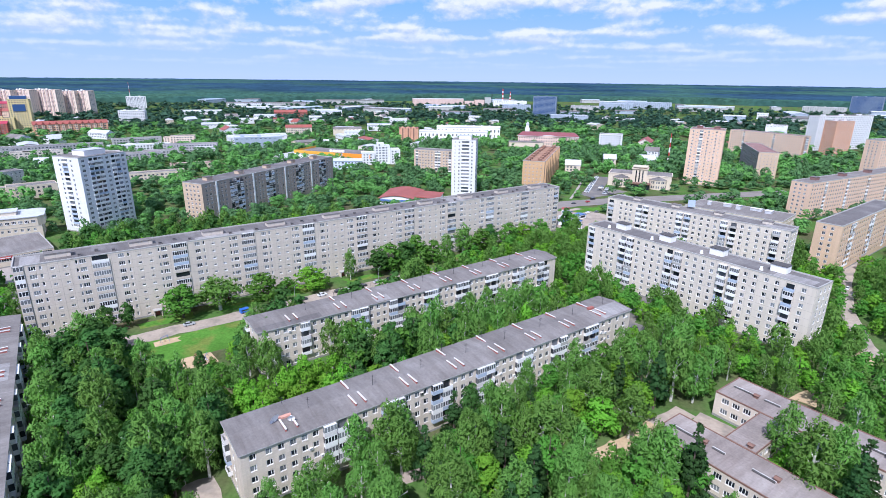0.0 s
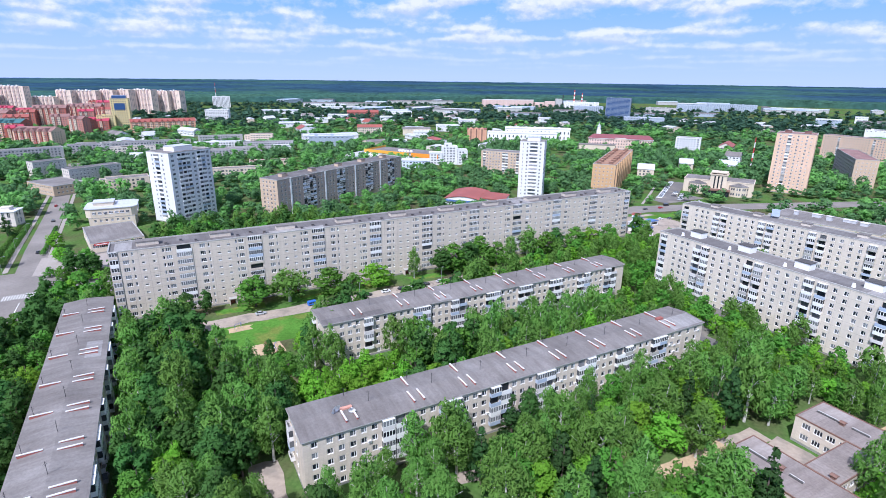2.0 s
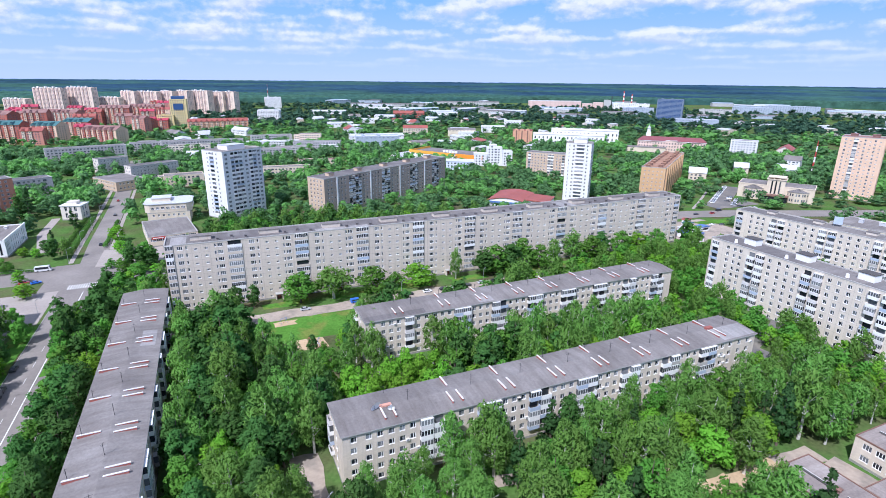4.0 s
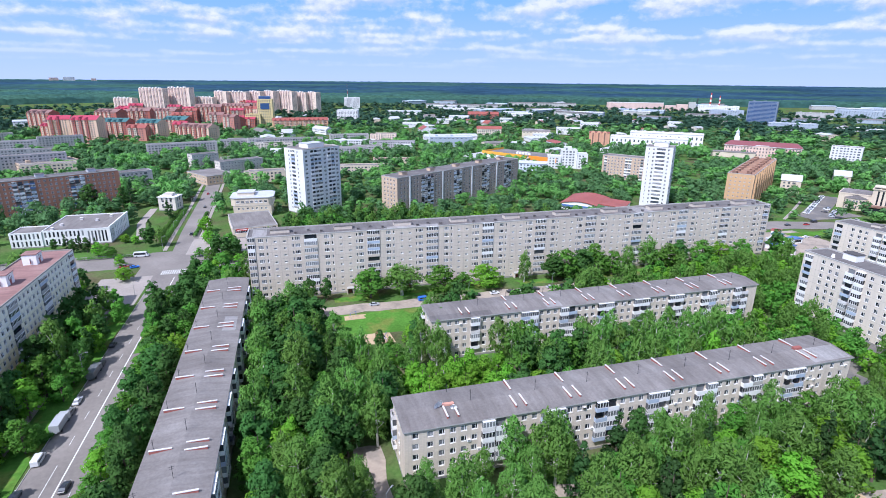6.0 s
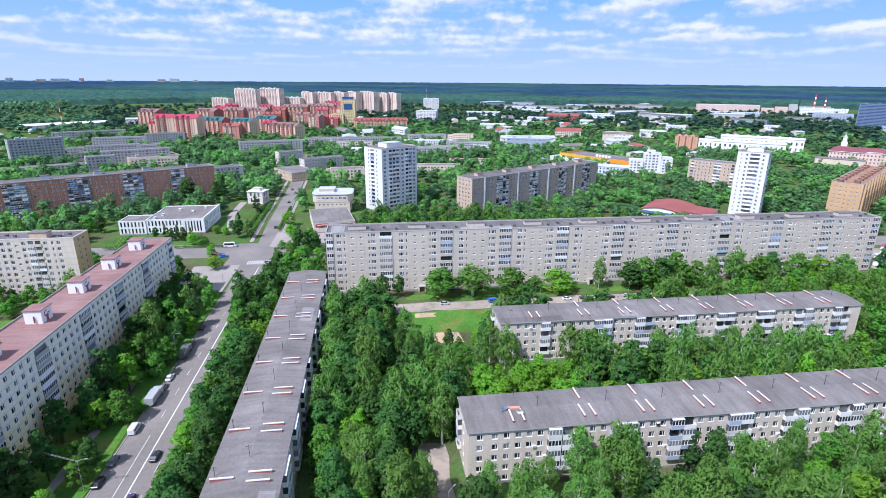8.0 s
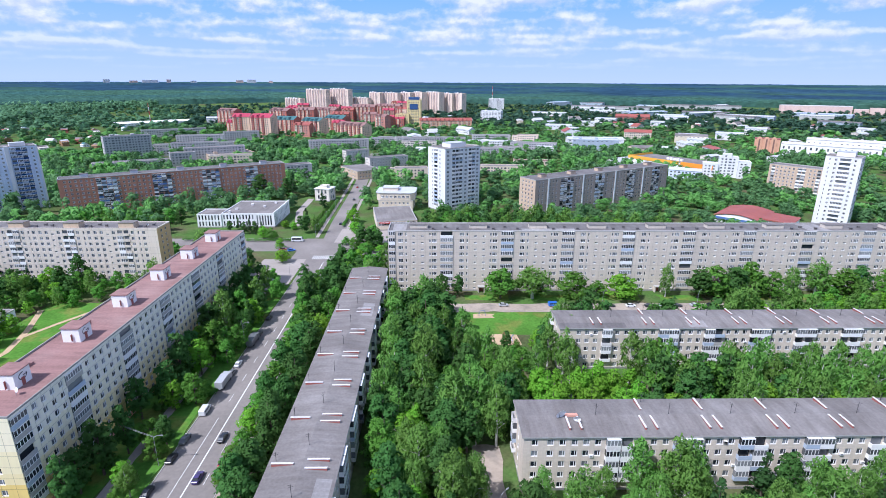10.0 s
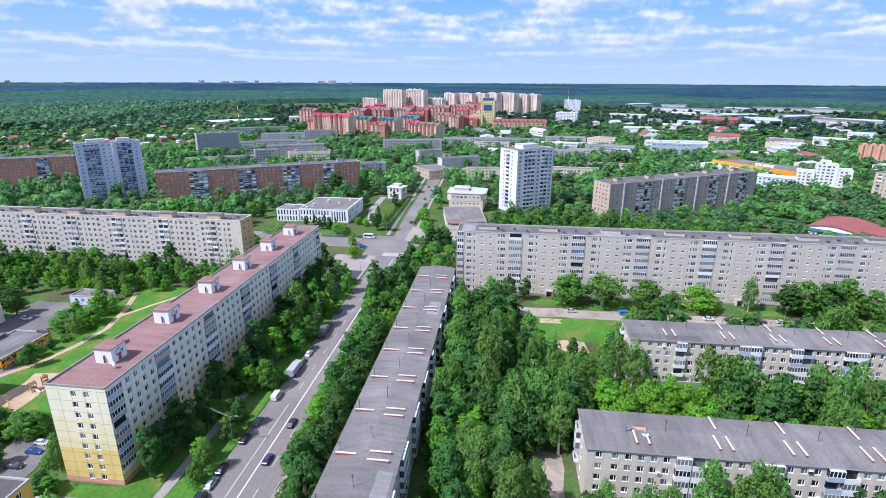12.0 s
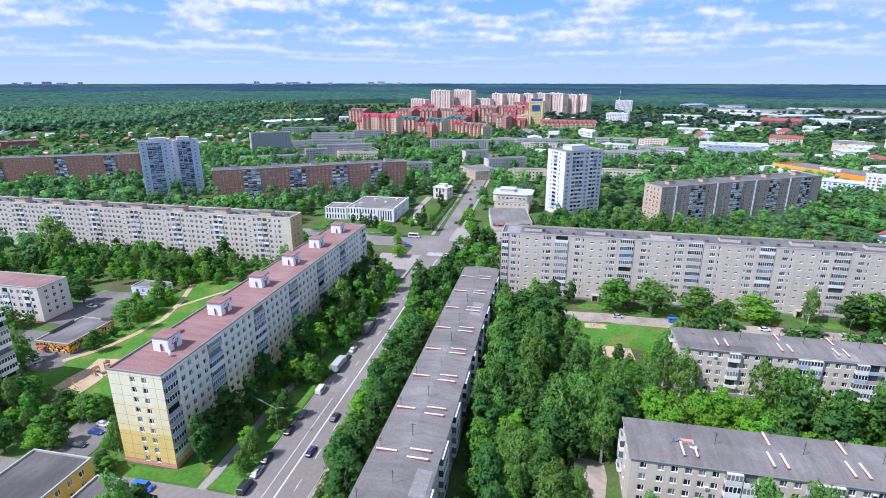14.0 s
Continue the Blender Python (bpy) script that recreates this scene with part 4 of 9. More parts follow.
near_house = five_storey("five-storey pale brick house with grey low-pitched roof, glazed balconies", -43.2, 95.5, 35.6, 135.7, 14.2, 3, B_FRONT, (), END5, VENTS)
C_FRONT = [(2.6, "w"), (6.2, "w"), (9.0, "w"), (11.8, "w"), (15.5, "B", 3.2), (19.0, "w"), (22.0, "w")] + sections(25.4, 15.3, 7, [(0, "w"), (2.75, "w"), (5.5, "w"), (8.8, "B", 3.2), (12.1, "B", 3.2)])
mid_house = five_storey("five-storey pale brick house with patched grey roof behind trees", -58.5, 152.9, 35.6, 135.7, 13.6, 5, C_FRONT, (), END5, [v + 0.2 for v in VENTS])
A_SIDE = sections(4, 15.4, 9, [(0, "w"), (2.8, "w"), (5.6, "w"), (8.9, "B", 3.2), (12.2, "B", 3.2)])
strip_house = five_storey("long five-storey house with grey roof and white vent stacks", -55.8, 42.9, 125.6, 149, 14.4, 7, A_SIDE, (), END5, [10.5, 26.0, 42.0, 57.4, 72.8, 87.6, 104.0, 120.0, 136.0])

def slope(width, y):
    return 14.9 + 0.28 + 0.75 * (y + 0.45) / (width / 2 + 0.45) + 0.02


for hs, wd, x0, x1, y0, y1, mt in ((mid_house, 13.6, 43, 49, 0.2, 4.2, "roof_light"), (mid_house, 13.6, 0, 22, 0.0, 3.0, "roof_dark"), (near_house, 14.2, 122, 135.4, 0.2, 6.8, "roof_light"), (strip_house, 14.4, 14, 22, 0.3, 3.5, "roof_light"), (strip_house, 14.4, 100, 111, 1.0, 5.0, "roof_light")):
    roof_patch(hs, x0, x1, y0, y1, slope(wd, y0), slope(wd, y1), mt)
# air-conditioner boxes under windows
rnd = random.Random(61)
for hs, ln in ((near_house, 135), (mid_house, 135)):
    for k in range(16):
        part("air_conditioner", once(WINDOW_MESHES, "cooler", lambda: Shape().box(-0.42, 0.42, -0.38, -0.02, -0.3, 0.3).box(-0.3, 0.3, -0.4, -0.38, -0.22, 0.22, 1).mesh("air_conditioner", [M["white"], M["metal"]])), hs, pose(rnd.choice([k5[0] for k5 in B_FRONT if k5[1] == "w"]) + 1.25, 0, 13.4 - 2.95 * rnd.randrange(4) - rnd.choice((0.6, 0.0))))

# the long nine-storey house
rows9 = [27.1 - 3.09 * i for i in range(9)]
D_FRONT = [(1.7, "L", 2.8), (5.6, "W"), (8.0, "n"), (11.4, "s"), (15.3, "s")] + sections(18.7, 27.15, 9, [(0, "n"), (1.9, "W"), (7.4, "L", 5.6), (14.2, "W"), (16.6, "n"), (20.3, "s"), (24.1, "s")]) + [(263.5, "W"), (266.2, "n"), (270, "L", 3.4)]
long_house = house("nine_storey_house", "very long nine-storey beige panel house with loggias", -149.4, 173.3, 35.4, 272.7, 14.0, 28.7, rows9, "wall_beige", "roof_dark",
                   {"front": D_FRONT, "left": [(4, "t"), (9, "t")], "right": [(4, "t"), (9, "t")]}, balcony_mats=("wall_beige", "wall_beige", "wall_beige", "white", "wall_beige", "paleblue"), glazed=0.9, near=280, seed=11)
for k in range(10):
    lift_house(long_house, 9.5 + 27.1 * k, 5.2, 28.35, 8.0, 3.6, 1.7, "wall_beige", "roof", False)
    for j in range(3):
        x = 20 + 27.1 * k + 5.5 * j
        if x < 270:
            part("roof_vent", once(WINDOW_MESHES, "box_vent", lambda: Shape().box(-0.5, 0.5, -0.5, 0.5, -0.3, 0.9).box(-0.65, 0.65, -0.65, 0.65, 0.9, 1.02).mesh("roof_vent", [M["roof_dark"]])), long_house, pose(x, 3.5 + 2.5 * (j % 2), 28.35))
for x in (15, 42, 69, 96, 123, 150, 177, 204, 231, 258):
    part("entrance", once(WINDOW_MESHES, "entrance", lambda: Shape().box(-1.6, 1.6, -2.4, 0, 2.6, 2.85, 0).box(-1.5, -1.2, -2.2, 0, 0, 2.6, 1).box(1.2, 1.5, -2.2, 0, 0, 2.6, 1).box(-0.8, 0.8, -0.3, -0.02, 0, 2.2, 2).mesh("entrance", [M["kerb"], M["wall_beige"], M["brick_pipe"]])), long_house, pose(x, 0, 0))

for x0, x1, y0, y1, mt in ((2, 8, 1, 13, "roof_light"), (60, 84, 1, 5, "roof_light"), (120, 150, 8, 13, "roof"), (190, 200, 1, 13, "roof_light"), (236, 262, 1, 4.6, "roof")):
    roof_patch(long_house, x0, x1, y0, y1, 28.37, 28.37, mt)

# the pair of nine-storey houses with white lift houses
E_ROWS = [24.0 - 2.85 * i for i in range(9)]
E_FRONT = [(2.6, "L", 3.4), (9.0, "w"), (12.4, "w"), (15.2, "w"), (20.6, "B", 3.2), (24.6, "B", 3.2), (28.5, "w"), (32.5, "w"), (36, "w"), (39.4, "w"), (44, "B", 3.2), (48.2, "B", 3.2), (52, "w"), (55.4, "w"), (59, "w"), (62.5, "w"), (67, "B", 3.2), (71.5, "B", 3.2), (75.5, "w"), (79, "w"), (83, "w"), (86.6, "w"), (91, "B", 3.2), (95.4, "w")]
E_END = [(3.5, "w"), (7, "t"), (10.5, "w")]
for x0, y0, ang, ln, sd in ((70.6, 250.2, -54.9, 99.4, 21), (98.3, 312.6, -47.9, 96.5, 22)):
    ob = house("nine_storey_house", "nine-storey pale beige panel house with glazed balconies and white lift houses", x0, y0, ang, ln, 12.2, 26.3, E_ROWS, "wall_e", "roof_dark",
               {"front": E_FRONT, "left": E_END, "right": E_END}, balcony_mats=("white", "kerb", "cap", "white", "white", "cap", "white", "paleblue"), glazed=0.6, near=240, seed=sd, group="nine-storey houses with white lift houses")
    roof_patch(ob, 40, 62, 0.6, 11.6, 25.97, 25.97, "roof"), roof_patch(ob, 84, 97, 0.6, 8, 25.97, 25.97, "roof_light")
    for x in (11.5, 34.5, 57.5, 81.0):
        if sd == 22:
            lift_house(ob, x + 1, 7.0, 25.9, 4.2, 3.0, 1.3, "wall_e", "roof", False)
            continue
        lift_house(ob, x, 6.0, 25.9, 5.4, 4.2, 2.7, "white", "roof_black", False)
        s = Shape().tube(0, 0, -0.3, 0.9, 0.8, 0.55, sides=10).tube(0, 0, 0.9, 1.4, 0.55, 0.5, sides=10)
        part("roof_vent", once(WINDOW_MESHES, "cone_vent", lambda: s.mesh("roof_vent", [M["white"]])), ob, pose(x - 2.0, 3.6, 25.9))

# the white and yellow house by the street
F_ROWS = [24.5 - 2.83 * i for i in range(9)]
F_FRONT = [(2.5, "L", 4.6), (7.2, "w"), (10.0, "w"), (12.9, "w"), (15.8, "w")] + sections(20.3, 22.7, 5, [(0, "L", 6.0), (5.4, "w"), (8.4, "w"), (11.4, "w"), (14.4, "w"), (17.5, "w")]) + [(133.4, "w"), (137.6, "L", 4.4)]
yellow_house = house("nine_storey_house", "nine-storey panel house painted white to yellow, with a red-brown roof", -126.4, 26.2, 125.3, 140.8, 15.0, 26.6, F_ROWS, "wall_f_front", "roof_pink",
                     {"front": F_FRONT, "left": [(6.8, "t"), (10.0, "t")], "right": [(5, "t"), (10, "t")]}, balcony_mats=("paleblue", "kerb", "kerb", "white"), glazed=0.8, near=300, seed=31, end_wall="wall_f", trim="brick_pink", rim="plinth", rim_width=0.22)
for k in range(6):
    x = 10.6 + 22.7 * k
    if x < 134:
        ob = lift_house(yellow_house, x, 6.0, 26.2, 5.0, 4.6, 3.9, "white", "roof_pink")
        ring = Shape()
        for i in range(14):
            if i in (1, 2):
                continue
            a, b = 2 * math.pi * i / 14, 2 * math.pi * (i + 1) / 14
            ring.quad((1.3 * math.cos(a), 0, 0.95 * math.sin(a)), (1.3 * math.cos(b), 0, 0.95 * math.sin(b)), (1.05 * math.cos(b), 0, 0.72 * math.sin(b)), (1.05 * math.cos(a), 0, 0.72 * math.sin(a)))
        ring.quad((0.1, 0, -0.1), (1.2, 0, -0.1), (1.2, 0, 0.12), (0.1, 0, 0.12))
        part("painted_mark", once(WINDOW_MESHES, "ring", lambda: ring.mesh("painted_mark", [M["dark"]])), ob, pose(2.6, -0.02, 2.3))
        part("door", once(WINDOW_MESHES, "lift_door", lambda: Shape().box(-0.06, 0.02, -0.45, 0.45, 0, 2.0).mesh("door", [M["brick_pipe"]])), ob, pose(-0.01, 2.0, 0.4))
        part("roof_vent", once(WINDOW_MESHES, "low_stack", lambda: Shape().box(-2.2, 2.2, -0.6, 0.6, -0.2, 0.7).mesh("roof_vent", [M["roof_pink"]])), yellow_house, pose(x + 9.5, 11, 26.2))

# the light nine-storey house behind the yards
G_ROWS = [24.2 - 2.8 * i for i in range(9)]
G_FRONT = sections(11.6, 25.4, 9, [(-12, "w"), (-9.2, "w"), (-6.4, "s"), (-3.6, "w"), (-0.6, "L", 2.7), (2.3, "L", 2.7), (5.2, "w"), (8.0, "n"), (10.4, "w")])
g_house = house("nine_storey_house", "long nine-storey light panel house with ochre end wall", -434.0, -13.0, 35.3, 231.5, 12.5, 26.3, G_ROWS, "wall_sand", "roof_dark",
                {"front": G_FRONT, "right": [(4, "t"), (8, "t")]}, balcony_mats=("wall_sand", "cap", "white", "wall_sand"), glazed=0.45, near=0, seed=41, end_wall="wall_ochre", rim="wall_sand")
for k in range(9):
    x = 217.3 - 25.4 * k
    lift_house(g_house, x - 3.5, 0.6, 25.9, 7.0, 4.4, 2.7, "wall_tan", "roof", False)
    for j, (dx, dy) in enumerate(((7.5, 3), (10, 6), (14, 4.5))):
        if x + dx < 229:
            part("roof_vent", once(WINDOW_MESHES, "box_vent", lambda: Shape().box(-0.5, 0.5, -0.5, 0.5, -0.3, 0.9).box(-0.65, 0.65, -0.65, 0.65, 0.9, 1.02).mesh("roof_vent", [M["roof_dark"]])), g_house, pose(x + dx, dy, 25.95))


# ---- towers and blocks across the avenue ----
def tower_rows(h, storey=2.85):
    n = int((h - 1.5) / storey)
    return [h - 2.2 - storey * i for i in range(n)]


def cols(run, step=3.2, kinds="w", first=None):
    n = max(1, int((run - 1.6) / step))
    o = (run - step * (n - 1)) / 2 if first is None else first
    return [(o + step * i, kinds[i % len(kinds)]) for i in range(n)]


def block_of_flats(name, label, x0, y0, ang, ln, wd, h, wall, roof="roof_dark", kinds="w", end="w", end_wall=None, near=0, step=3.2, balcony=None, seed=1, storey=2.85, mats=("white", "kerb"), heads=0, head_wall="white", trim="plinth", glazed=0.6, group=""):
    front = cols(ln, step, kinds)
    if balcony:
        front = [f for f in front if all(abs(f[0] - b) > 2.4 for b in balcony)] + [(b, "L", 3.0) for b in balcony]
    ob = house(name, label, x0, y0, ang, ln, wd, h, tower_rows(h, storey), wall, roof, {"front": front, "left": cols(wd, 3.4, end), "right": cols(wd, 3.4, end)},
               balcony_mats=mats, near=near, seed=seed, end_wall=end_wall, trim=trim, glazed=glazed, group=group)
    for k in range(heads):
        lift_house(ob, ln * (k + 0.5) / heads - 2.5, wd * 0.45, h - 0.4, 5, min(4.0, wd * 0.4), 2.2, head_wall, roof, False)
    return ob


T1 = house("tower_block", "white sixteen-storey tower block with shaded bluish side", -233.0, 318.0, -19.0, 21, 32, 46, tower_rows(46), "wall_white", "roof",
           {"front": [(5, "t"), (9.5, "L", 4.6), (14.5, "t")], "right": [(2.6, "W"), (7.6, "L", 3.0), (10.8, "L", 3.0), (14.0, "L", 3.0), (18.6, "W"), (22.6, "L", 3.0), (25.8, "L", 3.0), (29.6, "W")]},
           near=90, seed=51, balcony_mats=("paleblue", "white", "white"), glazed=0.35, category="tower block")
lift_house(T1, 5, 9, 45.6, 10, 14, 3.0, "white", "roof_metal", False)
T2 = house("tower_block", "white tower block behind the long house", 6.4, 433.0, -9.0, 19.4, 15.5, 46, tower_rows(46), "wall_white", "roof",
           {"front": [(2.6, "n"), (6.0, "t"), (11.0, "L", 6.4), (16.4, "t")], "right": [(3.2, "L", 3.0), (7.6, "t"), (11.6, "L", 3.0), (14.4, "n")]}, near=60, seed=52, glazed=0.5, category="tower block")
lift_house(T2, 5, 5, 45.6, 10, 7, 3.0, "white", "roof_metal", False)
# walls are white; their bluish shade is put into wall_blue
bt = house("tower_block", "white tower block with blue-grey glazed loggia columns", -474.0, 112.0, 78.0, 43.0, 17, 46, tower_rows(46), "wall_blue", "roof",
           {"front": [(2.4, "t"), (6.9, "L", 3.2), (10.3, "L", 3.2), (13.7, "L", 3.2), (18.2, "t"), (22.2, "t"), (28.6, "L", 3.2), (32.0, "L", 3.2), (35.4, "L", 3.2), (40.0, "t")], "left": cols(17, 4)}, near=0, seed=53, balcony_mats=("paleblue", "blue", "glass_blue"), glazed=0.9, category="tower block")
part("pier", Shape().box(24.0, 26.4, -1.9, 0.0, 0, 46.2).box(-0.3, 0.6, -0.5, 0.0, 0, 46.2).box(42.2, 43.3, -0.5, 0.0, 0, 46.2).mesh("pier", [M["wall_white"]]), bt, label="white projecting wall pier")
lift_house(bt, 8, 5, 45.6, 12, 7, 2.2, "wall_white", "roof_metal", False), lift_house(bt, 28, 5, 45.6, 9, 7, 2.2, "wall_white", "roof_metal", False)
brown = block_of_flats("nine_storey_house", "grey-brown nine-storey house with pale stair strips", -155.0, 337.0, 66.0, 142, 17, 26.3, "wall_brown", "roof_dark", "wwsw", "w", "wall_tan", balcony=[25, 28.2, 31.4, 34.6, 60, 63.2, 66.4, 94, 97.2, 100.4, 124, 127.2, 130.4], seed=54, heads=5, head_wall="wall_tan", mats=("dark", "paleblue", "kerb"))
for x in (12, 46, 80, 112):
    part("stair_strip", once(WINDOW_MESHES, "strip", lambda: Shape().box(-0.6, 0.6, -0.25, -0.02, 0, 26.3).mesh("stair_strip", [M["white"]])), brown, pose(x, 0, 0))
block_of_flats("nine_storey_house", "red-brown brick nine-storey house with blue-grey balconies", -421.0, 146.6, 66.2, 155, 13.5, 26.3, "wall_brick", "roof_dark", "w", "w", balcony=[23.8, 27, 30.2, 33.4, 58.8, 62, 65.2, 68.4, 92.8, 96, 99.2, 102.4, 125, 128.2, 131.4], seed=55, heads=5, mats=("paleblue", "dark", "white", "blue"), head_wall="roof_metal", group="brick nine-storey houses")
block_of_flats("nine_storey_house", "red-brown brick nine-storey house with blue-grey balconies", -662.0, -62.0, 64.0, 215, 13.5, 26.3, "wall_brick", "roof_dark", "w", "w", balcony=[38, 41.2, 44.4, 98, 101.2, 104.4, 148, 151.2, 154.4, 188, 191.2, 194.4], seed=56, heads=6, mats=("paleblue", "dark", "white", "blue"), head_wall="roof_metal", group="brick nine-storey houses")
def loggia_strip(n, storey):
    s = Shape()
    for k in range(n):
        z = 0.6 + storey * k
        s.box(0.02, 0.5, -1.9, 1.9, z, z + 1.0, 0).box(0.02, 0.3, -1.9, 1.9, z + 1.0, z + storey - 0.2, 1).box(0.02, 0.55, -2.0, 2.0, z + storey - 0.2, z + storey, 0)
    return s.mesh("loggia_strip", [M["rim_brown"], M["glass"]])


orange_house = block_of_flats("nine_storey_house", "orange brick nine-storey house with paler side wall", 67.5, 456.0, -18.0, 18.5, 112, 26.5, "wall_orange", "roof_orange", "s", "ws", "wall_apricot", seed=57, heads=0)
for k in range(9):
    part("stair_strip", once(WINDOW_MESHES, "side_strip", lambda: Shape().box(0.02, 1.1, -1.6, 1.6, 0, 26.4).mesh("stair_strip", [M["wall_orange"]])), orange_house, pose(18.5, 7 + 12 * k, 0))
    part("loggia_strip", once(WINDOW_MESHES, "side_loggias", lambda: loggia_strip(9, 2.85)), orange_house, pose(18.5, 11.2 + 12 * k, 0), label="dark glazed loggias stacked in a strip")
    for x, y in ((4.2, 3.5), (13.4, 7.5)):
        part("roof_head", once(WINDOW_MESHES, "brick_head", lambda: Shape().box(-1.6, 1.6, -2.2, 2.2, -0.3, 1.9, 0).box(-1.8, 1.8, -2.4, 2.4, 1.9, 2.1, 1).mesh("roof_head", [M["rim_brown"], M["roof_orange"]])), orange_house, pose(x, y + 12 * k, 26.2), label="brown brick roof head")
block_of_flats("five_storey_house", "pinkish brown brick house with flat roof", -30.6, 550.0, -18.0, 42, 14, 23.0, "wall_tan", "roof", "w", seed=58, balcony=[3.4, 24, 27.2, 38.6], glazed=0.4)
block_of_flats("nine_storey_house", "peach brick nine-storey house", 194.8, 251.0, 37.5, 90, 11.6, 26.3, "wall_apricot", "roof_dark", "w", "w", "wall_apricot", balcony=[14, 18, 44, 48, 76], seed=59, near=0)
block_of_flats("nine_storey_house", "long pinkish nine-storey house", 254.5, 365.5, 29.0, 150, 13.5, 26.3, "wall_peach", "roof", "w", seed=60, balcony=[20, 50, 80, 110], heads=4, head_wall="roof_red")
block_of_flats("tower_block", "peach brick tower block with antennas on its roof", 226.0, 501.0, -29.0, 29, 24, 51, "wall_peach", "roof_red", "ws", seed=61, heads=2, head_wall="roof_red", balcony=[10])
block_of_flats("nine_storey_house", "long peach brick house behind the tower", 385.7, 734.0, -62.0, 96, 14, 31, "wall_peach", "roof_red", "w", seed=62, balcony=[20, 60, 100])
block_of_flats("nine_storey_house", "dark-sided nine-storey house with tan end wall", 312.0, 533.0, -19.0, 18, 92, 26.3, "wall_tan", "roof_red", "s", "w", "wall_brown", seed=63)
block_of_flats("tower_block", "orange brick tower block with flat roof", 509.0, 709.0, 14.0, 29, 18, 45, "wall_terracotta", "roof_red", "w", seed=64, heads=2)
block_of_flats("tower_block", "tall white panel tower block", 521.0, 762.0, 18.0, 105, 16, 48, "wall_white", "roof", "w", seed=65, heads=3)
block_of_flats("tower_block", "peach brick tower block beside road", 414.0, 511.0, 22.0, 60, 15, 41, "wall_peach", "roof", "w", seed=66, heads=1)
block_of_flats("five_storey_house", "five-storey light panel house with red-brown roof", -316.0, -31.5, 35.5, 80, 13.4, 14.9, "wall_g", "roof_red", "w", "w", seed=67, balcony=[10, 22, 36, 50, 64, 74], trim="brick_pipe", near=0, mats=("white", "paleblue"))
house("nine_storey_house", "grey nine-storey house with white glazed balconies", -172.7, -37.6, 125.5, 48.8, 13, 26.5, [24.5 - 2.83 * i for i in range(9)], "wall_grey", "roof",
      {"front": [(4, "w"), (9, "w"), (15, "B", 5.4), (22, "w"), (27, "B", 5.4), (33, "w"), (37.6, "B", 4.6), (42, "w"), (46.2, "B", 5.4)], "right": [(4, "w"), (9, "w")]}, balcony_mats=("white", "kerb", "cap"), glazed=0.85, near=0, seed=68)
block_of_flats("five_storey_house", "five-storey panel house end-on", -434.0, 436.0, 66, 28, 12, 15, "wall_grey", "roof_dark", "w", end_wall="wall_g", seed=69)
block_of_flats("five_storey_house", "five-storey panel house end-on", -373.0, 408.0, 66, 44, 12, 15, "wall_grey", "roof_dark", "w", end_wall="wall_g", seed=70)


# ---- low public buildings ----
def low_block(name, label, x0, y0, ang, ln, wd, h, wall, roof="roof", kinds="w", storey=3.3, category="building", near=70, seed=1, end="w", end_wall=None, trim="plinth", margin=3.0, rim="kerb", rim_width=0.35):
    n = max(1, int(h / storey))
    rows = [h - 1.9 - storey * i for i in range(n)] if "V" not in kinds else [h * 0.53]
    return house(name, label, x0, y0, ang, ln, wd, h, rows, wall, roof, {"front": cols(ln, 3.0, kinds), "left": cols(wd, 3.2, end), "right": cols(wd, 3.2, end)},
                 category=category, near=near, seed=seed, end_wall=end_wall, trim=trim, margin=margin, rim=rim, rim_width=rim_width)


# the white public hall: two rows of tall windows in front, long dark slots at the corner
HALL_ROWS = [6.9, 2.6, 4.7]
hall_front = [(1.6 + 2.05 * k, "D", 0, 2) for k in range(10)] + [(23.0 + 1.75 * k, "V", 2, 3) for k in range(6)]
hall = house("public_hall", "white two-storey public hall with tall dark window slots", *W(-138.5, 337.7), GRID, 34, 37.5, 9.3, HALL_ROWS, "white", "roof",
             {"front": hall_front, "right": [(1.6 + 1.75 * k, "V", 2, 3) for k in range(4)] + [(11 + 3.2 * k, "D", 0, 2) for k in range(8)]}, category="public hall", near=80, seed=71, rim="white")
house("public_hall", "lower white side wing of the public hall with dark windows", *W(-154.2, 337.2), GRID, 15.6, 15.6, 8.8, [6.6, 2.5], "white", "roof",
      {"front": [(1.5 + 2.05 * k, "D") for k in range(7)], "left": [(2 + 2.4 * k, "D") for k in range(6)]}, category="public hall", near=40, seed=86, rim="white")
part("parapet", Shape().box(33.6, 34.3, -0.5, 37.6, 8.9, 10.1).mesh("parapet", [M["white"]]), hall, label="white raised side parapet")
for k, (x, y) in enumerate(((6, 12), (12, 26), (22, 20), (27, 30), (4, 4))):
    part("roof_vent", once(WINDOW_MESHES, "hall_vent", lambda: Shape().box(-0.7, 0.7, -0.9, 0.9, -0.3, 1.0).box(-0.85, 0.85, -1.05, 1.05, 1.0, 1.15).mesh("roof_vent", [M["cap"]])), hall, pose(x, y, 8.95))
pavilion = low_block("pavilion", "small white pavilion with columns of windows and a roof hatch", *W(-95.2, 417.4), GRID - 16, 12.4, 10.6, 9.6, "wall_g", "roof_metal", "H", 4.4, seed=72, end="H", rim="white")
part("cornice", Shape().box(-0.5, 12.9, -0.5, 11.1, 9.72, 10.1).mesh("cornice", [M["white"]]), pavilion)
part("roof_hatch", Shape().box(3.5, 9, 3, 8, 10.1, 12.0).box(3.2, 9.3, 2.7, 8.3, 12.0, 12.2).mesh("roof_hatch", [M["wall_g"]]), pavilion)
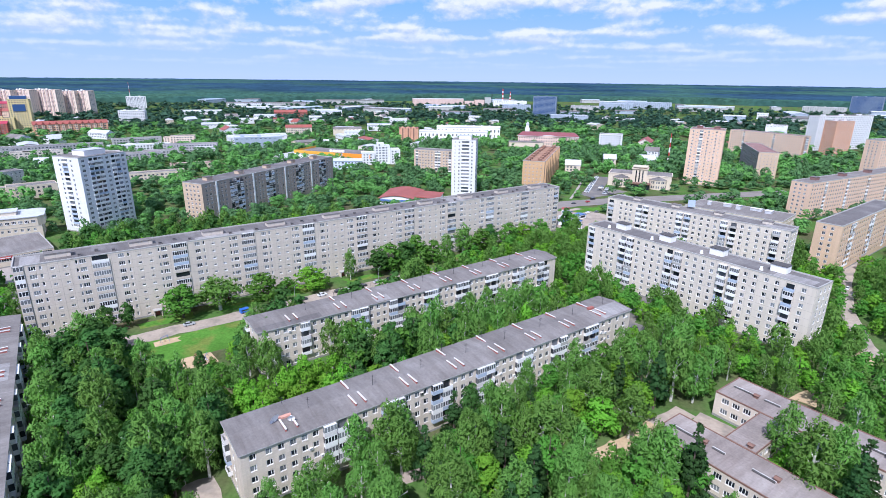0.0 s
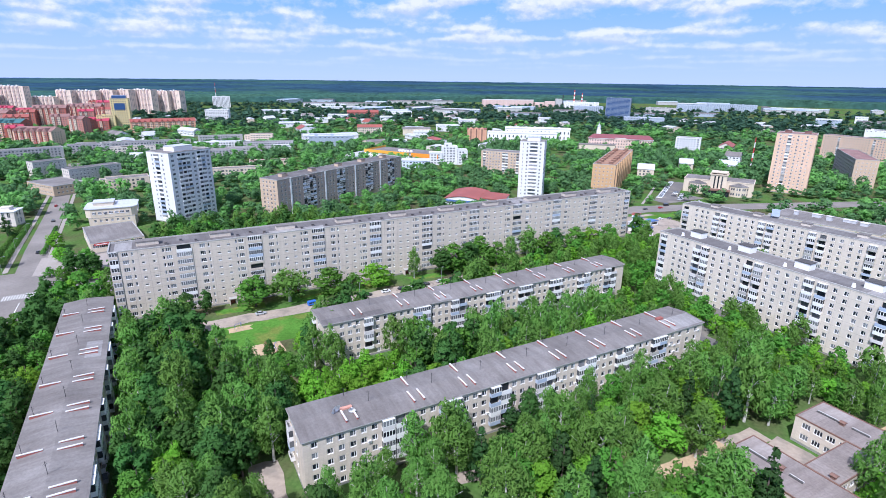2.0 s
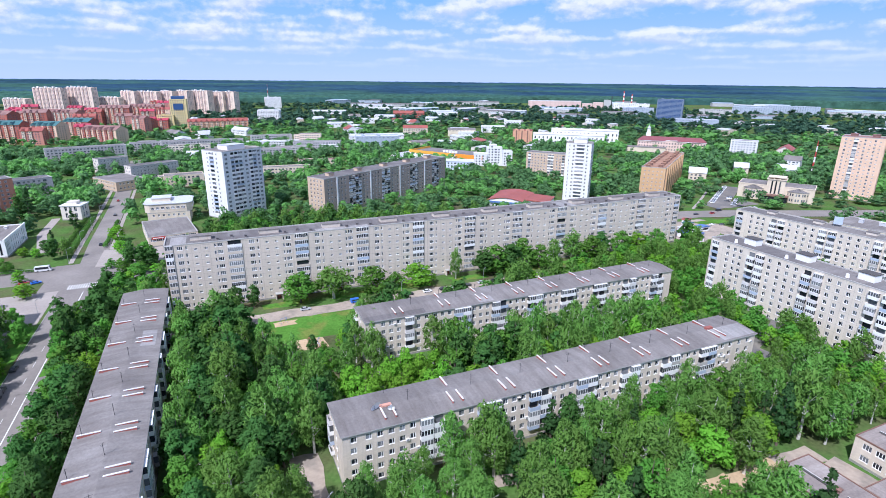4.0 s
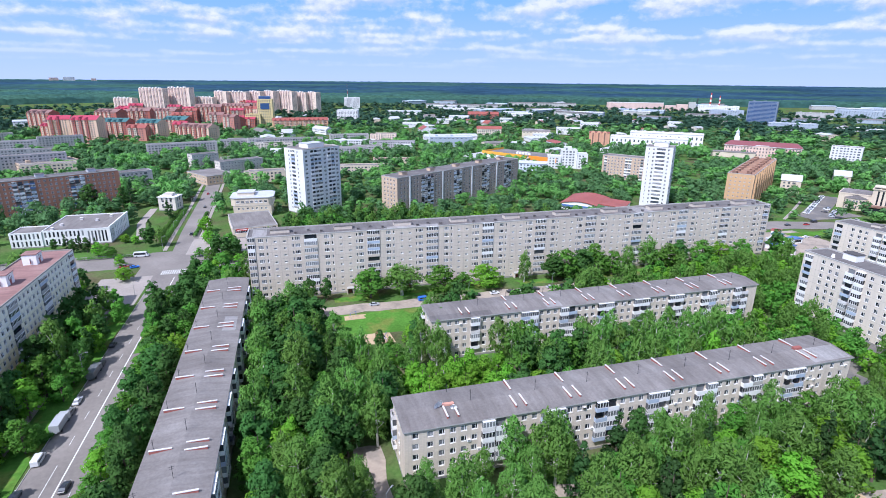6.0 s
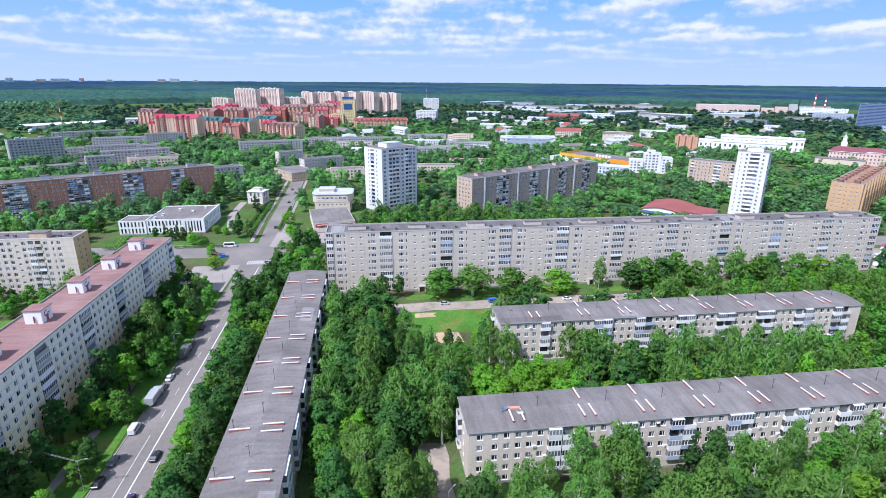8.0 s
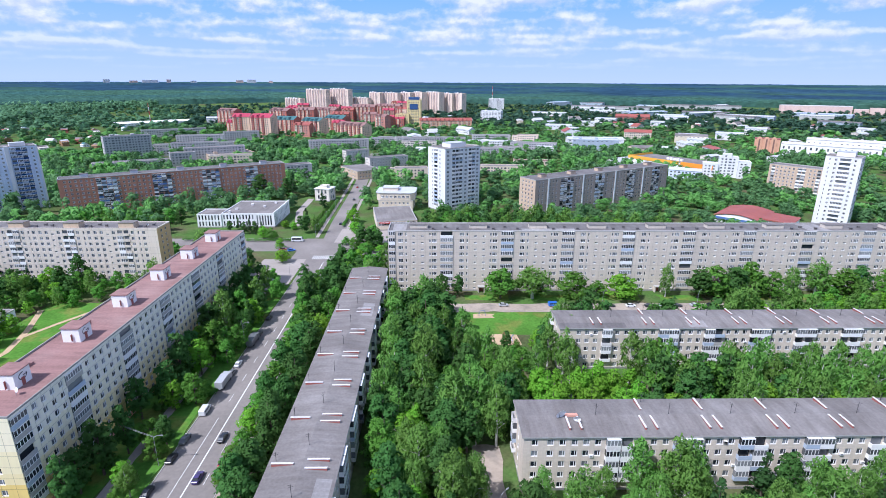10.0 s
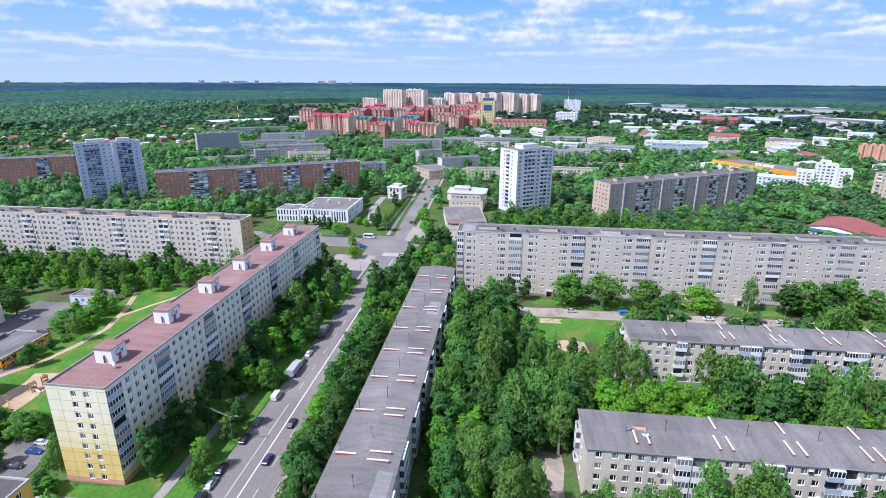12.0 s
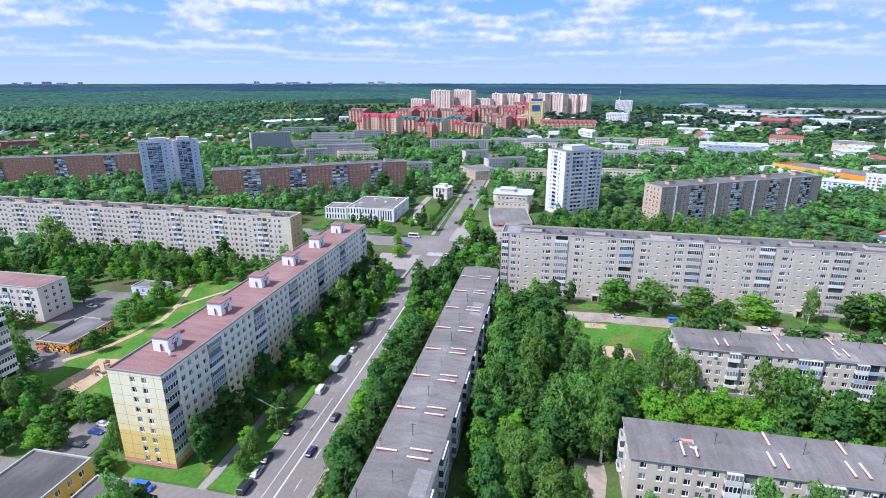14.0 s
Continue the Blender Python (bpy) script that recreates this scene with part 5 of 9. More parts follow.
low_block("shop", "cream shop with a wide upper storey on a recessed base", -256.0, 287.5, 33.0, 25, 20, 8.0, "wall_cream", "roof_metal", "t", 4.0, seed=73, margin=2)


def upper_storey():
    """The shop's broad upper floor with cut-off corners, a ribbon of windows and a pale metal roof."""
    ob = thing("shop", pose(-257.2, 286.6, 8.0, 0, 0, 33), "overhanging cream upper storey of the shop with pale metal roof", "shop")
    line = [(0, 3), (3, 0), (25, 0), (28, 3), (28, 20), (25, 23), (3, 23), (0, 20)]

    def ring(k, z0, z1, name, mat, label=""):
        q = [(14 + (x - 14) * k, 11.5 + (y - 11.5) * k) for x, y in line]
        sh = Shape()
        sh.v = [(x, y, z0) for x, y in q] + [(x, y, z1) for x, y in q]
        sh.f = [tuple(range(7, -1, -1)), tuple(range(8, 16))] + [(i, (i + 1) % 8, 8 + (i + 1) % 8, 8 + i) for i in range(8)]
        sh.m = [0] * 10
        part(name, sh.mesh(name, [M[mat]]), ob, label=label)
    ring(1.0, 0.0, 5.4, "wall", "wall_cream"), ring(1.04, 5.4, 5.8, "roof", "roof_metal", "pale metal roof")
    for k in range(7):
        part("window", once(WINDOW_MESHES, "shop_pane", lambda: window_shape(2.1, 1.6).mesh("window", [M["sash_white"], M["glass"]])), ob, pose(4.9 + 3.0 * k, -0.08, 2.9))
    for k in range(5):
        part("window", WINDOW_MESHES["shop_pane"], ob, pose(28.08, 5 + 3.2 * k, 2.9, 0, 0, 90))
        part("window", WINDOW_MESHES["shop_pane"], ob, pose(-0.08, 5 + 3.2 * k, 2.9, 0, 0, -90))
    part("lantern", Shape().box(4, 15, 8, 18, 5.7, 7.7, 0).box(3.6, 15.4, 7.6, 18.4, 7.7, 8.0, 1).mesh("lantern", [M["wall_cream"], M["roof_metal"]]), ob, label="raised roof lantern")


upper_storey()
low_block("shop", "cream and white low shop with glass front", -221.5, 246.5, 45.0, 26, 40, 6.2, "wall_cream", "roof", "S", 5.0, seed=74, end="S")
sg = thing("shop_sign", pose(-221.6, 246.2, 4.6, 0, 0, 45), "red and white shop sign board above the glass front", "sign")
part("panel", Shape().box(2, 9, -0.35, -0.1, 0, 1.2).mesh("panel", [M["red"]]), sg)
part("bar", Shape().box(2.6, 8.2, -0.39, -0.35, 0.4, 0.8).mesh("bar", [M["white"]]), sg)
low_block("public_building", "tan brick two-storey public building", -392.0, 385.0, -22.0, 40, 26, 8.5, "wall_tan", "roof", "w", 3.6, seed=75)
def culture_house():
    """Cream hall with two bayed wings, a tall slotted centre and a dark glazed entrance."""
    ob = thing("culture_house", pose(150.5, 486.0, 0, 0, 0, -23.5), "cream house of culture with bayed wings and a raised centre", "house of culture")
    block(150.5, 486.0, -23.5, 54, 26)
    s, r, win = Shape(), Shape(), Shape()
    s.box(0, 54, 3, 26, 0, 11.2).box(-0.25, 54.25, 2.75, 26.25, 11.2, 11.9)
    r.box(0.4, 53.6, 3.4, 25.6, 11.7, 11.95)
    part("wall", s.mesh("wall", [M["wall_cream"]]), ob)
    part("roof", r.mesh("roof", [M["roof"]]), ob)
    for x0 in (4.0, 35.5):
        line = [(x0, 3), (x0 + 1.5, 0.2), (x0 + 5.5, -1.8), (x0 + 10, -1.8), (x0 + 13.5, 0.2), (x0 + 15, 3)]
        bay, cap = Shape(), Shape()
        for (a, b), (c, d) in zip(line, line[1:]):
            bay.quad((a, b, 0), (c, d, 0), (c, d, 8.8), (a, b, 8.8))
            cap.quad((a, b - 0.4, 8.7), (c, d - 0.4, 8.7), (x0 + 8.2, 2.98, 11.0), (x0 + 7, 2.98, 11.0))
            l = math.hypot(c - a, d - b)
            for t in ((0.3, 0.7) if l > 3.9 else (0.5,)):
                px, py, ux, uy = a + (c - a) * t, b + (d - b) * t, (c - a) / l, (d - b) / l
                for z in (1.4, 5.6):
                    win.quad(*[(px + ux * k + uy * 0.04, py + uy * k - ux * 0.04, z + q) for k, q in ((-0.55, 0), (0.55, 0), (0.55, 2.0), (-0.55, 2.0))])
        part("bay", bay.mesh("bay", [M["wall_cream"]]), ob)
        part("bay_roof", cap.mesh("bay_roof", [M["roof_dark"]]), ob, label="low dark grey roof over the bay")
    for y in range(6, 25, 3):
        for z in (1.6, 5.4, 8.4):
            win.quad((-0.04, y + 1, z), (-0.04, y, z), (-0.04, y, z + 1.4), (-0.04, y + 1, z + 1.4))
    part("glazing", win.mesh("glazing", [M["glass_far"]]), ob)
    c = Shape().box(20.6, 33.4, 0.5, 12, 0, 17.0).box(19.9, 34.1, -0.2, 12.6, 17.0, 17.5).box(20.6, 33.4, 0.5, 12, 18.6, 19.2)
    for x in (20.8, 24.9, 29.1, 32.8):
        for y in (0.7, 11.6):
            c.box(x, x + 0.4, y, y + 0.4, 17.5, 18.6)
    part("centre", c.mesh("centre", [M["wall_cream"]]), ob, label="raised centre with an open crown")
    for x in (23.6, 26.4, 29.2):
        part("slot_window", once(WINDOW_MESHES, "culture_slot", lambda: Shape().box(0, 1.1, 0.4, 0.47, 5.6, 16.0).mesh("slot_window", [M["glass"]])), ob, pose(x, 0, 0))
    part("entrance", Shape().box(17.5, 36.5, -5.5, 0.4, 0, 4.4, 0).box(16.8, 37.2, -6.2, 0.4, 4.4, 5.3, 1).mesh("entrance", [M["glass"], M["rim_brown"]]), ob, label="dark glazed entrance with a brown canopy")


culture_house()
low_block("shopping_hall", "low shopping hall with grey roof and vents", 172.0, 372.0, -46, 62, 30, 8.5, "wall_cream", "roof", "w", 3.6, seed=78)
for k, (x, y) in enumerate(((199, 371), (203, 362), (212, 360), (190, 376), (217, 351))):
    rt = thing("roof_plant", pose(x, y, 8.5, 0, 0, -46), "pale roof plant box on the shopping hall", "roof plant", "roof plant on the shopping hall")
    a, b, c = ((5, 3, 1.6), (3, 3, 2.4), (7, 3.4, 1.2), (2.4, 2, 2.0), (4, 5, 1.4))[k]
    part("casing", Shape().box(0, a, 0, b, -0.4, c).mesh("casing", [M["roof_metal"]]), rt)
    part("lid", Shape().box(-0.2, a + 0.2, -0.2, b + 0.2, c, c + 0.2).mesh("lid", [M["cap"]]), rt)
board = thing("billboard", pose(136.0, 286.0, 26.2, 0, 0, -22), "pale blue billboard box on the house roof", "billboard")
part("panel", Shape().box(-1.8, 1.8, -0.6, 0.6, 0.9, 4.4).mesh("panel", [M["paleblue"]]), board)
for x in (-1.5, 1.5):
    part("strut", Shape().box(x - 0.1, x + 0.1, -0.1, 0.1, -0.4, 1.0).mesh("strut", [M["metal"]]), board)
low_block("kiosk", "small blue and white kiosk with grey roof", -259.3, 48.4, 35.5, 15.0, 8.0, 4.6, "wall_blue", "roof", "w", 3.3, seed=79)
pav = low_block("painted_pavilion", "single-storey pavilion painted in orange and black patterns", -224.9, 9.1, 35.5, 14.3, 20.5, 4.3, "orange_black", "roof_dark", "w", 3.3, seed=80, end_wall="orange_black")
part("parapet", Shape().box(0.1, 0.9, 6.0, 16.0, 3.8, 5.2).mesh("parapet", [M["roof_black"]]), pav)
part("parapet", Shape().box(9.5, 14.2, 19.6, 20.3, 3.8, 5.1).mesh("parapet", [M["roof_black"]]), pav)
part("door", Shape().box(3.0, 4.4, -0.12, 0.02, 0.1, 2.3).mesh("door", [M["brick_pipe"]]), pav, label="red-brown entrance door")
part("canopy", Shape().box(2.4, 5.0, -1.5, 0.02, 2.5, 2.7).mesh("canopy", [M["brick_pipe"]]), pav)
low_block("yellow_workshop", "yellow two-storey building with grey flat roof", -138.3, -12.1, 36.0, 16.2, 16, 7.2, "wall_yellow", "roof_black", "w", 3.3, seed=81)
low_block("yellow_workshop", "low yellow annexe with grey flat roof", -122.0, -1.0, 36.0, 7, 14, 5.0, "wall_yellow", "roof_black", "w", 3.3, seed=82, margin=1)
SCHOOL = "two-storey pale school wing with grey flat roof"
low_block("school_wing", SCHOOL, *W(142.6, 63.2), GRID - 90, 72, 13.2, 7.7, "wall_brick5", "roof_school", "W", 3.3, seed=83, rim="rim_brown", rim_width=0.16)
low_block("school_wing", SCHOOL, *W(111.4, 63.1), GRID - 90, 62, 12.6, 7.7, "wall_brick5", "roof_school", "W", 3.3, seed=84, rim="rim_brown", rim_width=0.16)
low_block("school_link", "two-storey glazed link between the school wings with grey roof", *W(124.1, 43.3), GRID, 18.4, 7.6, 7.7, "wall_brick5", "roof_school", "W", 3.3, seed=85, margin=0, rim="rim_brown", rim_width=0.16)


def roof_slot(u, v, length, z):
    """A long narrow dark air slot with a white upstand, lying on the roof."""
    x, y = W(u, v)
    rt = thing("roof_slot", pose(x, y, z, 0, 0, GRID - 90), "long dark air slot with a white edge on the school roof", "roof slot", "air slots on the school roofs")
    part("upstand", Shape().box(0, length, -0.3, 0.25, -0.1, 0.3).mesh("upstand", [M["roof_black"]]), rt)
    part("edge", Shape().box(-0.1, length + 0.1, 0.25, 0.36, -0.1, 0.36).mesh("edge", [M["white"]]), rt, label="white sheet edge")


def roof_hood(u, v, z):
    x, y = W(u, v)
    rt = thing("roof_hood", pose(x, y, z, 0, 0, GRID), "small rusty brown vent hood on the school roof", "roof hood", "vent hoods on the school roofs")
    part("shaft", Shape().box(-0.5, 0.5, -0.5, 0.5, -0.1, 0.8).mesh("shaft", [M["rim_brown"]]), rt)
    part("lid", Shape().prism([(-0.75, 0.8), (0.75, 0.8), (0.75, 0.88), (0, 1.15), (-0.75, 0.88)], -0.75, 0.75).mesh("lid", [M["rim_brown"]]), rt)


for u, v, n in ((149.5, 61.5, 6), (149.5, 53, 4), (149.5, 45.5, 3), (149.5, 29, 4), (149.5, 16, 8), (117.6, 61, 7), (117.6, 50.5, 3), (117.6, 41, 5), (117.6, 28, 9), (117.6, 14, 8)):
    roof_slot(u, v, n, 7.6)
for u, v in ((149, 55), (117.8, 52.5), (118.6, 36), (125.5, 45.2), (148.6, 24)):
    roof_hood(u, v, 7.6)


def arched_hall():
    ob = thing("sports_hall", pose(-49.0, 400.0, 0, 0, 0, -9), "white hall with a curved red roof and blue fascia", "sports hall")
    block(-49.0, 400, -9, 46, 36)
    prof = [(-0.8 + 28.6 * i / 16, 4.6 + 2.3 * math.sin(math.pi * i / 16)) for i in range(17)]
    body = Shape().prism([(0, 0), (27, 0)] + [(x, z) for x, z in reversed(prof) if 0 <= x <= 27], 0, 36)
    part("wall", body.mesh("wall", [M["white"]]), ob)
    part("roof", Shape().prism(prof + [(x, z + 0.35) for x, z in reversed(prof)], -0.6, 37).mesh("roof", [M["roof_tile"]]), ob)
    part("fascia", Shape().box(-0.2, 27.2, -0.3, -0.02, 2.6, 4.0).mesh("fascia", [M["blue"]]), ob, label="blue painted band")
    for k in range(6):
        part("window", once(WINDOW_MESHES, "hall_window", lambda: Shape().box(-1.3, 1.3, -0.06, -0.01, -0.7, 0.7).mesh("window", [M["glass"]])), ob, pose(3 + 4.2 * k, 0, 1.6))
    part("annexe", Shape().box(27.05, 45, 5, 28, 0, 5.2, 0).prism([(26.9, 5.2), (45.6, 5.2), (45.6, 5.4), (26.9, 6.2)], 4.4, 28.6, 1).mesh("annexe", [M["white"], M["roof_tile"]]), ob, label="lower side hall with a red lean-to roof")


arched_hall()


def mall():
    ob = thing("shopping_centre", pose(-173, 622, 0, 0, 0, -21), "white shopping centre with an orange band and flat roof", "shopping centre")
    block(-173, 622, -21, 96, 44)
    part("wall", Shape().box(0, 62, 0, 44, 0, 9).box(62, 96, 4, 44, 0, 9).mesh("wall", [M["white"]]), ob)
    part("band", Shape().box(-0.5, 62, -0.5, -0.02, 8.2, 11.5, 0).box(62, 97, 3.4, 3.98, 6.5, 11.0, 1).box(96.02, 97, 4, 44, 6.5, 11, 1).box(-0.5, -0.02, 0, 44, 8.2, 11.5, 0).mesh("band", [M["yellow"], M["orange"]]), ob, label="orange fascia band")
    part("roof", Shape().box(0, 96, 4.2, 44, 9.01, 9.5).mesh("roof", [M["roof"]]), ob)
    for k in range(5):
        part("roof_unit", once(WINDOW_MESHES, "roof_unit", lambda: Shape().box(-1.5, 1.5, -1.2, 1.2, 0, 2.2).mesh("roof_unit", [M["white"]])), ob, pose(38 + 4 * k, 18, 9.5))


mall()


# ---- the town beyond ----
def far_house(name, label, x0, y0, ang, ln, wd, h, wall, roof, storey=2.9):
    """A house some way off: walls, roof with a low rim, and its windows as one part."""
    z = far_rise(math.hypot(x0, y0))
    root = thing(name, pose(x0, y0, z, 0, 0, ang), label, name.replace("_", " "))
    block(x0, y0, ang, ln, wd, 5)
    gable = (name in ("shed", "shop") and h < 14) or name == "town_house"
    s, r, p = Shape(), Shape(), Shape()
    # outline with projecting bays, in a second colour, on the taller houses
    bays = [] if not (name == "high_rise" or (name == "town_house" and h > 15)) else [3 + 8.5 * k for k in range(int((ln - 3) / 8.5))]
    line, tint = [(0, 0)], []
    for x in bays:
        line += [(x, 0), (x, -1.3), (x + 3.6, -1.3), (x + 3.6, 0)]
        tint += [0, 1, 1, 1]
        for i in range(int(h / storey)):
            zc = h - 1.9 - storey * i
            p.quad((x + 0.9, -1.34, zc - 0.7), (x + 2.7, -1.34, zc - 0.7), (x + 2.7, -1.34, zc + 0.7), (x + 0.9, -1.34, zc + 0.7))
    line += [(ln, 0), (ln, wd), (0, wd)]
    tint += [0, 0, 0, 0]
    n = len(line)
    s.v = [(x, y, -0.5) for x, y in line] + [(x, y, h) for x, y in line]
    s.f = [(i, (i + 1) % n, n + (i + 1) % n, n + i) for i in range(n)] + [(n + 4 * k + 1, n + 4 * k + 2, n + 4 * k + 3, n + 4 * k + 4) for k in range(len(bays))]
    s.m = tint + [1] * len(bays)
    part("wall", s.mesh("wall", [M[wall], M[{"wall_terracotta": "wall_peach", "wall_red": "wall_peach", "wall_rose": "wall_cream", "wall_peach": "wall_red", "wall_pink": "wall_mauve"}.get(wall, wall)]]), root)
    if gable:
        k = min(2.2, wd * 0.12) if name != "town_house" else min(5.5, wd * 0.3)
        r.quad((-0.5, -0.5, h), (ln + 0.5, -0.5, h), (ln + 0.5, wd / 2, h + k), (-0.5, wd / 2, h + k))
        r.quad((-0.5, wd / 2, h + k), (ln + 0.5, wd / 2, h + k), (ln + 0.5, wd + 0.5, h), (-0.5, wd + 0.5, h))
        for x in (0, ln):
            n = len(r.v)
            r.v += [(x, 0, h), (x, wd, h), (x, wd / 2, h + k)]
            r.f.append((n, n + 1, n + 2)); r.m.append(1)
    else:
        for e, z2 in ((-0.06, h - 0.2), (-0.06, h + 0.3), (0.3, h + 0.3), (0.3, h - 0.3)):
            r.v += [(e, e, z2), (ln - e, e, z2), (ln - e, wd - e, z2), (e, wd - e, z2)]
        for k in range(3):
            for i in range(4):
                j = (i + 1) % 4
                r.f.append((4 * k + i, 4 * k + j, 4 * k + 4 + j, 4 * k + 4 + i)); r.m.append(1)
        r.f.append((12, 13, 14, 15)); r.m.append(0)
        for k in range(min(5, int(ln // 22)) if name != "five_storey_house" else 0):
            r.box(8 + 22 * k, 12 + 22 * k, wd * 0.4, wd * 0.7, h - 0.5, h + 1.8, 1)
    if name == "town_house":
        for k, x in enumerate(bays):
            r.prism([(x - 0.5, h - 0.1), (x + 4.1, h - 0.1), (x + 1.8, h + 3.4 + (k % 2))], -1.7, wd * 0.45)
    if name == "high_rise":
        for k, x in enumerate(bays):
            r.box(x + 0.2, x + 3.4, -1.2, 3.5, h - 0.2, h + 2.2 + 1.2 * (k % 2), 2)
    part("roof", r.mesh("roof", [M[roof], M[wall], M["white"]]), root)
    if "glass top" in label:
        part("glass_front", Shape().box(ln * 0.2, ln * 0.8, -0.5, -0.1, h * 0.66, h * 0.86).box(ln * 0.1, ln * 0.9, wd * 0.2, wd * 0.8, h - 0.2, h + 5).mesh("glass_front", [M["glass_blue"]]), root, label="dark blue glass front")
    n = max(1, int((h - 0.6) / storey))
    step = 3.4 if name != "shed" else 6.0
    slab = wall == "wall_slab"
    ww, hh = {"shed": (2.6, 0.8), "high_rise": (1.0, 1.2)}.get(name, (1.6, 1.45))
    for i in range(n if name != "shed" else n if h > 15 else min(n, 1)):
        zc = h - 1.9 - storey * i
        if zc < 0.9:
            continue
        for k in range(int((ln - 1.5) / step)):
            x = 1.8 + step * k + (0.4 if (k * 7) % 5 == 1 else 0)
            w2 = 3.3 if slab else ww * (1.5 if k % 5 == 2 and name != "shed" else 1.0)
            p.quad((x, -0.04, zc - hh / 2), (x + w2, -0.04, zc - hh / 2), (x + w2, -0.04, zc + hh / 2), (x, -0.04, zc + hh / 2))
        for k in range(int((wd - 2) / 4.5)):
            y = 2 + 4.5 * k
            p.quad((ln + 0.04, y, zc - hh / 2), (ln + 0.04, y + 1.6, zc - hh / 2), (ln + 0.04, y + 1.6, zc + hh / 2), (ln + 0.04, y, zc + hh / 2))
            p.quad((-0.04, y + 1.6, zc - hh / 2), (-0.04, y, zc - hh / 2), (-0.04, y, zc + hh / 2), (-0.04, y + 1.6, zc + hh / 2))
    if p.v:
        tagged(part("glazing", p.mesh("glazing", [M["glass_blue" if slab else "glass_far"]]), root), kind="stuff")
    return root


far_house("high_rise", "pale pink panel high-rise far away", -1206, 990, 13, 49, 22, 40, "wall_pink", "wall_pink", 2.9)
far_house("high_rise", "pale pink panel high-rise far away", -1169, 1033, 13, 63, 22, 63, "wall_pink", "wall_pink", 2.9)
far_house("high_rise", "pale pink panel high-rise far away", -1126, 1080, 11, 59, 22, 64, "wall_pink", "wall_pink", 2.9)
far_house("high_rise", "pale pink panel high-rise far away", -1087, 1119, 12, 54, 22, 41, "wall_pink", "wall_pink", 2.9)
far_house("high_rise", "pale pink panel high-rise far away", -1049, 1155, 7, 35, 22, 55, "wall_pink", "wall_pink", 2.9)
far_house("high_rise", "pale pink panel high-rise far away", -1023, 1178, 9, 50, 22, 54, "wall_pink", "wall_pink", 2.9)
far_house("high_rise", "pale pink panel high-rise far away", -984, 1212, 0, 34, 22, 55, "wall_pink", "wall_pink", 2.9)
far_house("high_rise", "pale pink panel high-rise far away", -954, 1234, -10, 34, 22, 56, "wall_pink", "wall_pink", 2.9)
far_house("high_rise", "pale pink panel high-rise far away", -927, 1254, -4, 49, 22, 56, "wall_pink", "wall_pink", 2.9)
far_house("high_rise", "pale pink panel high-rise far away", -888, 1283, 3, 30, 22, 53, "wall_pink", "wall_pink", 2.9)
far_house("high_rise", "pale pink panel high-rise far away", -863, 1300, -3, 28, 22, 53, "wall_pink", "wall_pink", 2.9)
far_house("town_house", "red brick apartment house of the new quarter", -942, 611, 14, 39, 24, 33, "wall_red", "roof_red", 2.9)
far_house("town_house", "red brick apartment house of the new quarter", -807, 550, 36, 28, 24, 31, "wall_peach", "roof_crimson", 2.9)
far_house("town_house", "red brick apartment house of the new quarter", -749, 542, 24, 35, 24, 33, "wall_peach", "roof_crimson", 2.9)
far_house("town_house", "red brick apartment house of the new quarter", -879, 681, 6, 45, 24, 33, "wall_red", "roof_red", 2.9)
far_house("town_house", "red brick apartment house of the new quarter", -764, 599, 18, 39, 24, 26, "wall_red", "roof_teal", 2.9)
far_house("town_house", "red brick apartment house of the new quarter", -866, 737, 31, 35, 24, 32, "wall_red", "roof_red", 2.9)
far_house("town_house", "red brick apartment house of the new quarter", -718, 620, 8, 37, 24, 25, "wall_peach", "roof_teal", 2.9)
far_house("town_house", "red brick apartment house of the new quarter", -756, 707, 5, 43, 24, 23, "wall_red", "roof_teal", 2.9)
far_house("town_house", "red brick apartment house of the new quarter", -653, 637, 3, 54, 24, 20, "wall_peach", "roof_red", 2.9)
far_house("town_house", "red brick apartment house of the new quarter", -836, 862, 27, 51, 24, 34, "wall_red", "roof_red", 2.9)
far_house("town_house", "red brick apartment house of the new quarter", -708, 796, 2, 27, 24, 19, "wall_red", "roof_crimson", 2.9)
far_house("town_house", "red brick apartment house of the new quarter", -702, 823, 23, 33, 24, 18, "wall_red", "roof_crimson", 2.9)
far_house("town_house", "red brick apartment house of the new quarter", -895, 1005, 22, 61, 24, 29, "wall_red", "roof_red", 2.9)
far_house("town_house", "red brick apartment house of the new quarter", -931, 852, 11, 45, 24, 25, "wall_rose", "roof_red", 2.9)
far_house("town_house", "red brick apartment house of the new quarter with coloured roof", -775, 580, 16, 23, 15, 16, "wall_red", "roof_crimson", 2.9)
far_house("town_house", "red brick apartment house of the new quarter with coloured roof", -1026, 852, 26, 21, 15, 20, "wall_rose", "roof_red", 2.9)
far_house("town_house", "red brick apartment house of the new quarter with coloured roof", -745, 716, 27, 15, 15, 18, "wall_rose", "roof_crimson", 2.9)
far_house("town_house", "red brick apartment house of the new quarter with coloured roof", -923, 686, 41, 19, 15, 19, "wall_red", "roof_tile", 2.9)
far_house("town_house", "red brick apartment house of the new quarter with coloured roof", -840, 560, 8, 20, 15, 20, "wall_red", "roof_crimson", 2.9)
far_house("town_house", "red brick apartment house of the new quarter with coloured roof", -755, 559, 26, 16, 15, 20, "wall_peach", "roof_tile", 2.9)
far_house("town_house", "red brick apartment house of the new quarter with coloured roof", -918, 1058, -8, 30, 15, 28, "wall_rose", "roof_tile", 2.9)
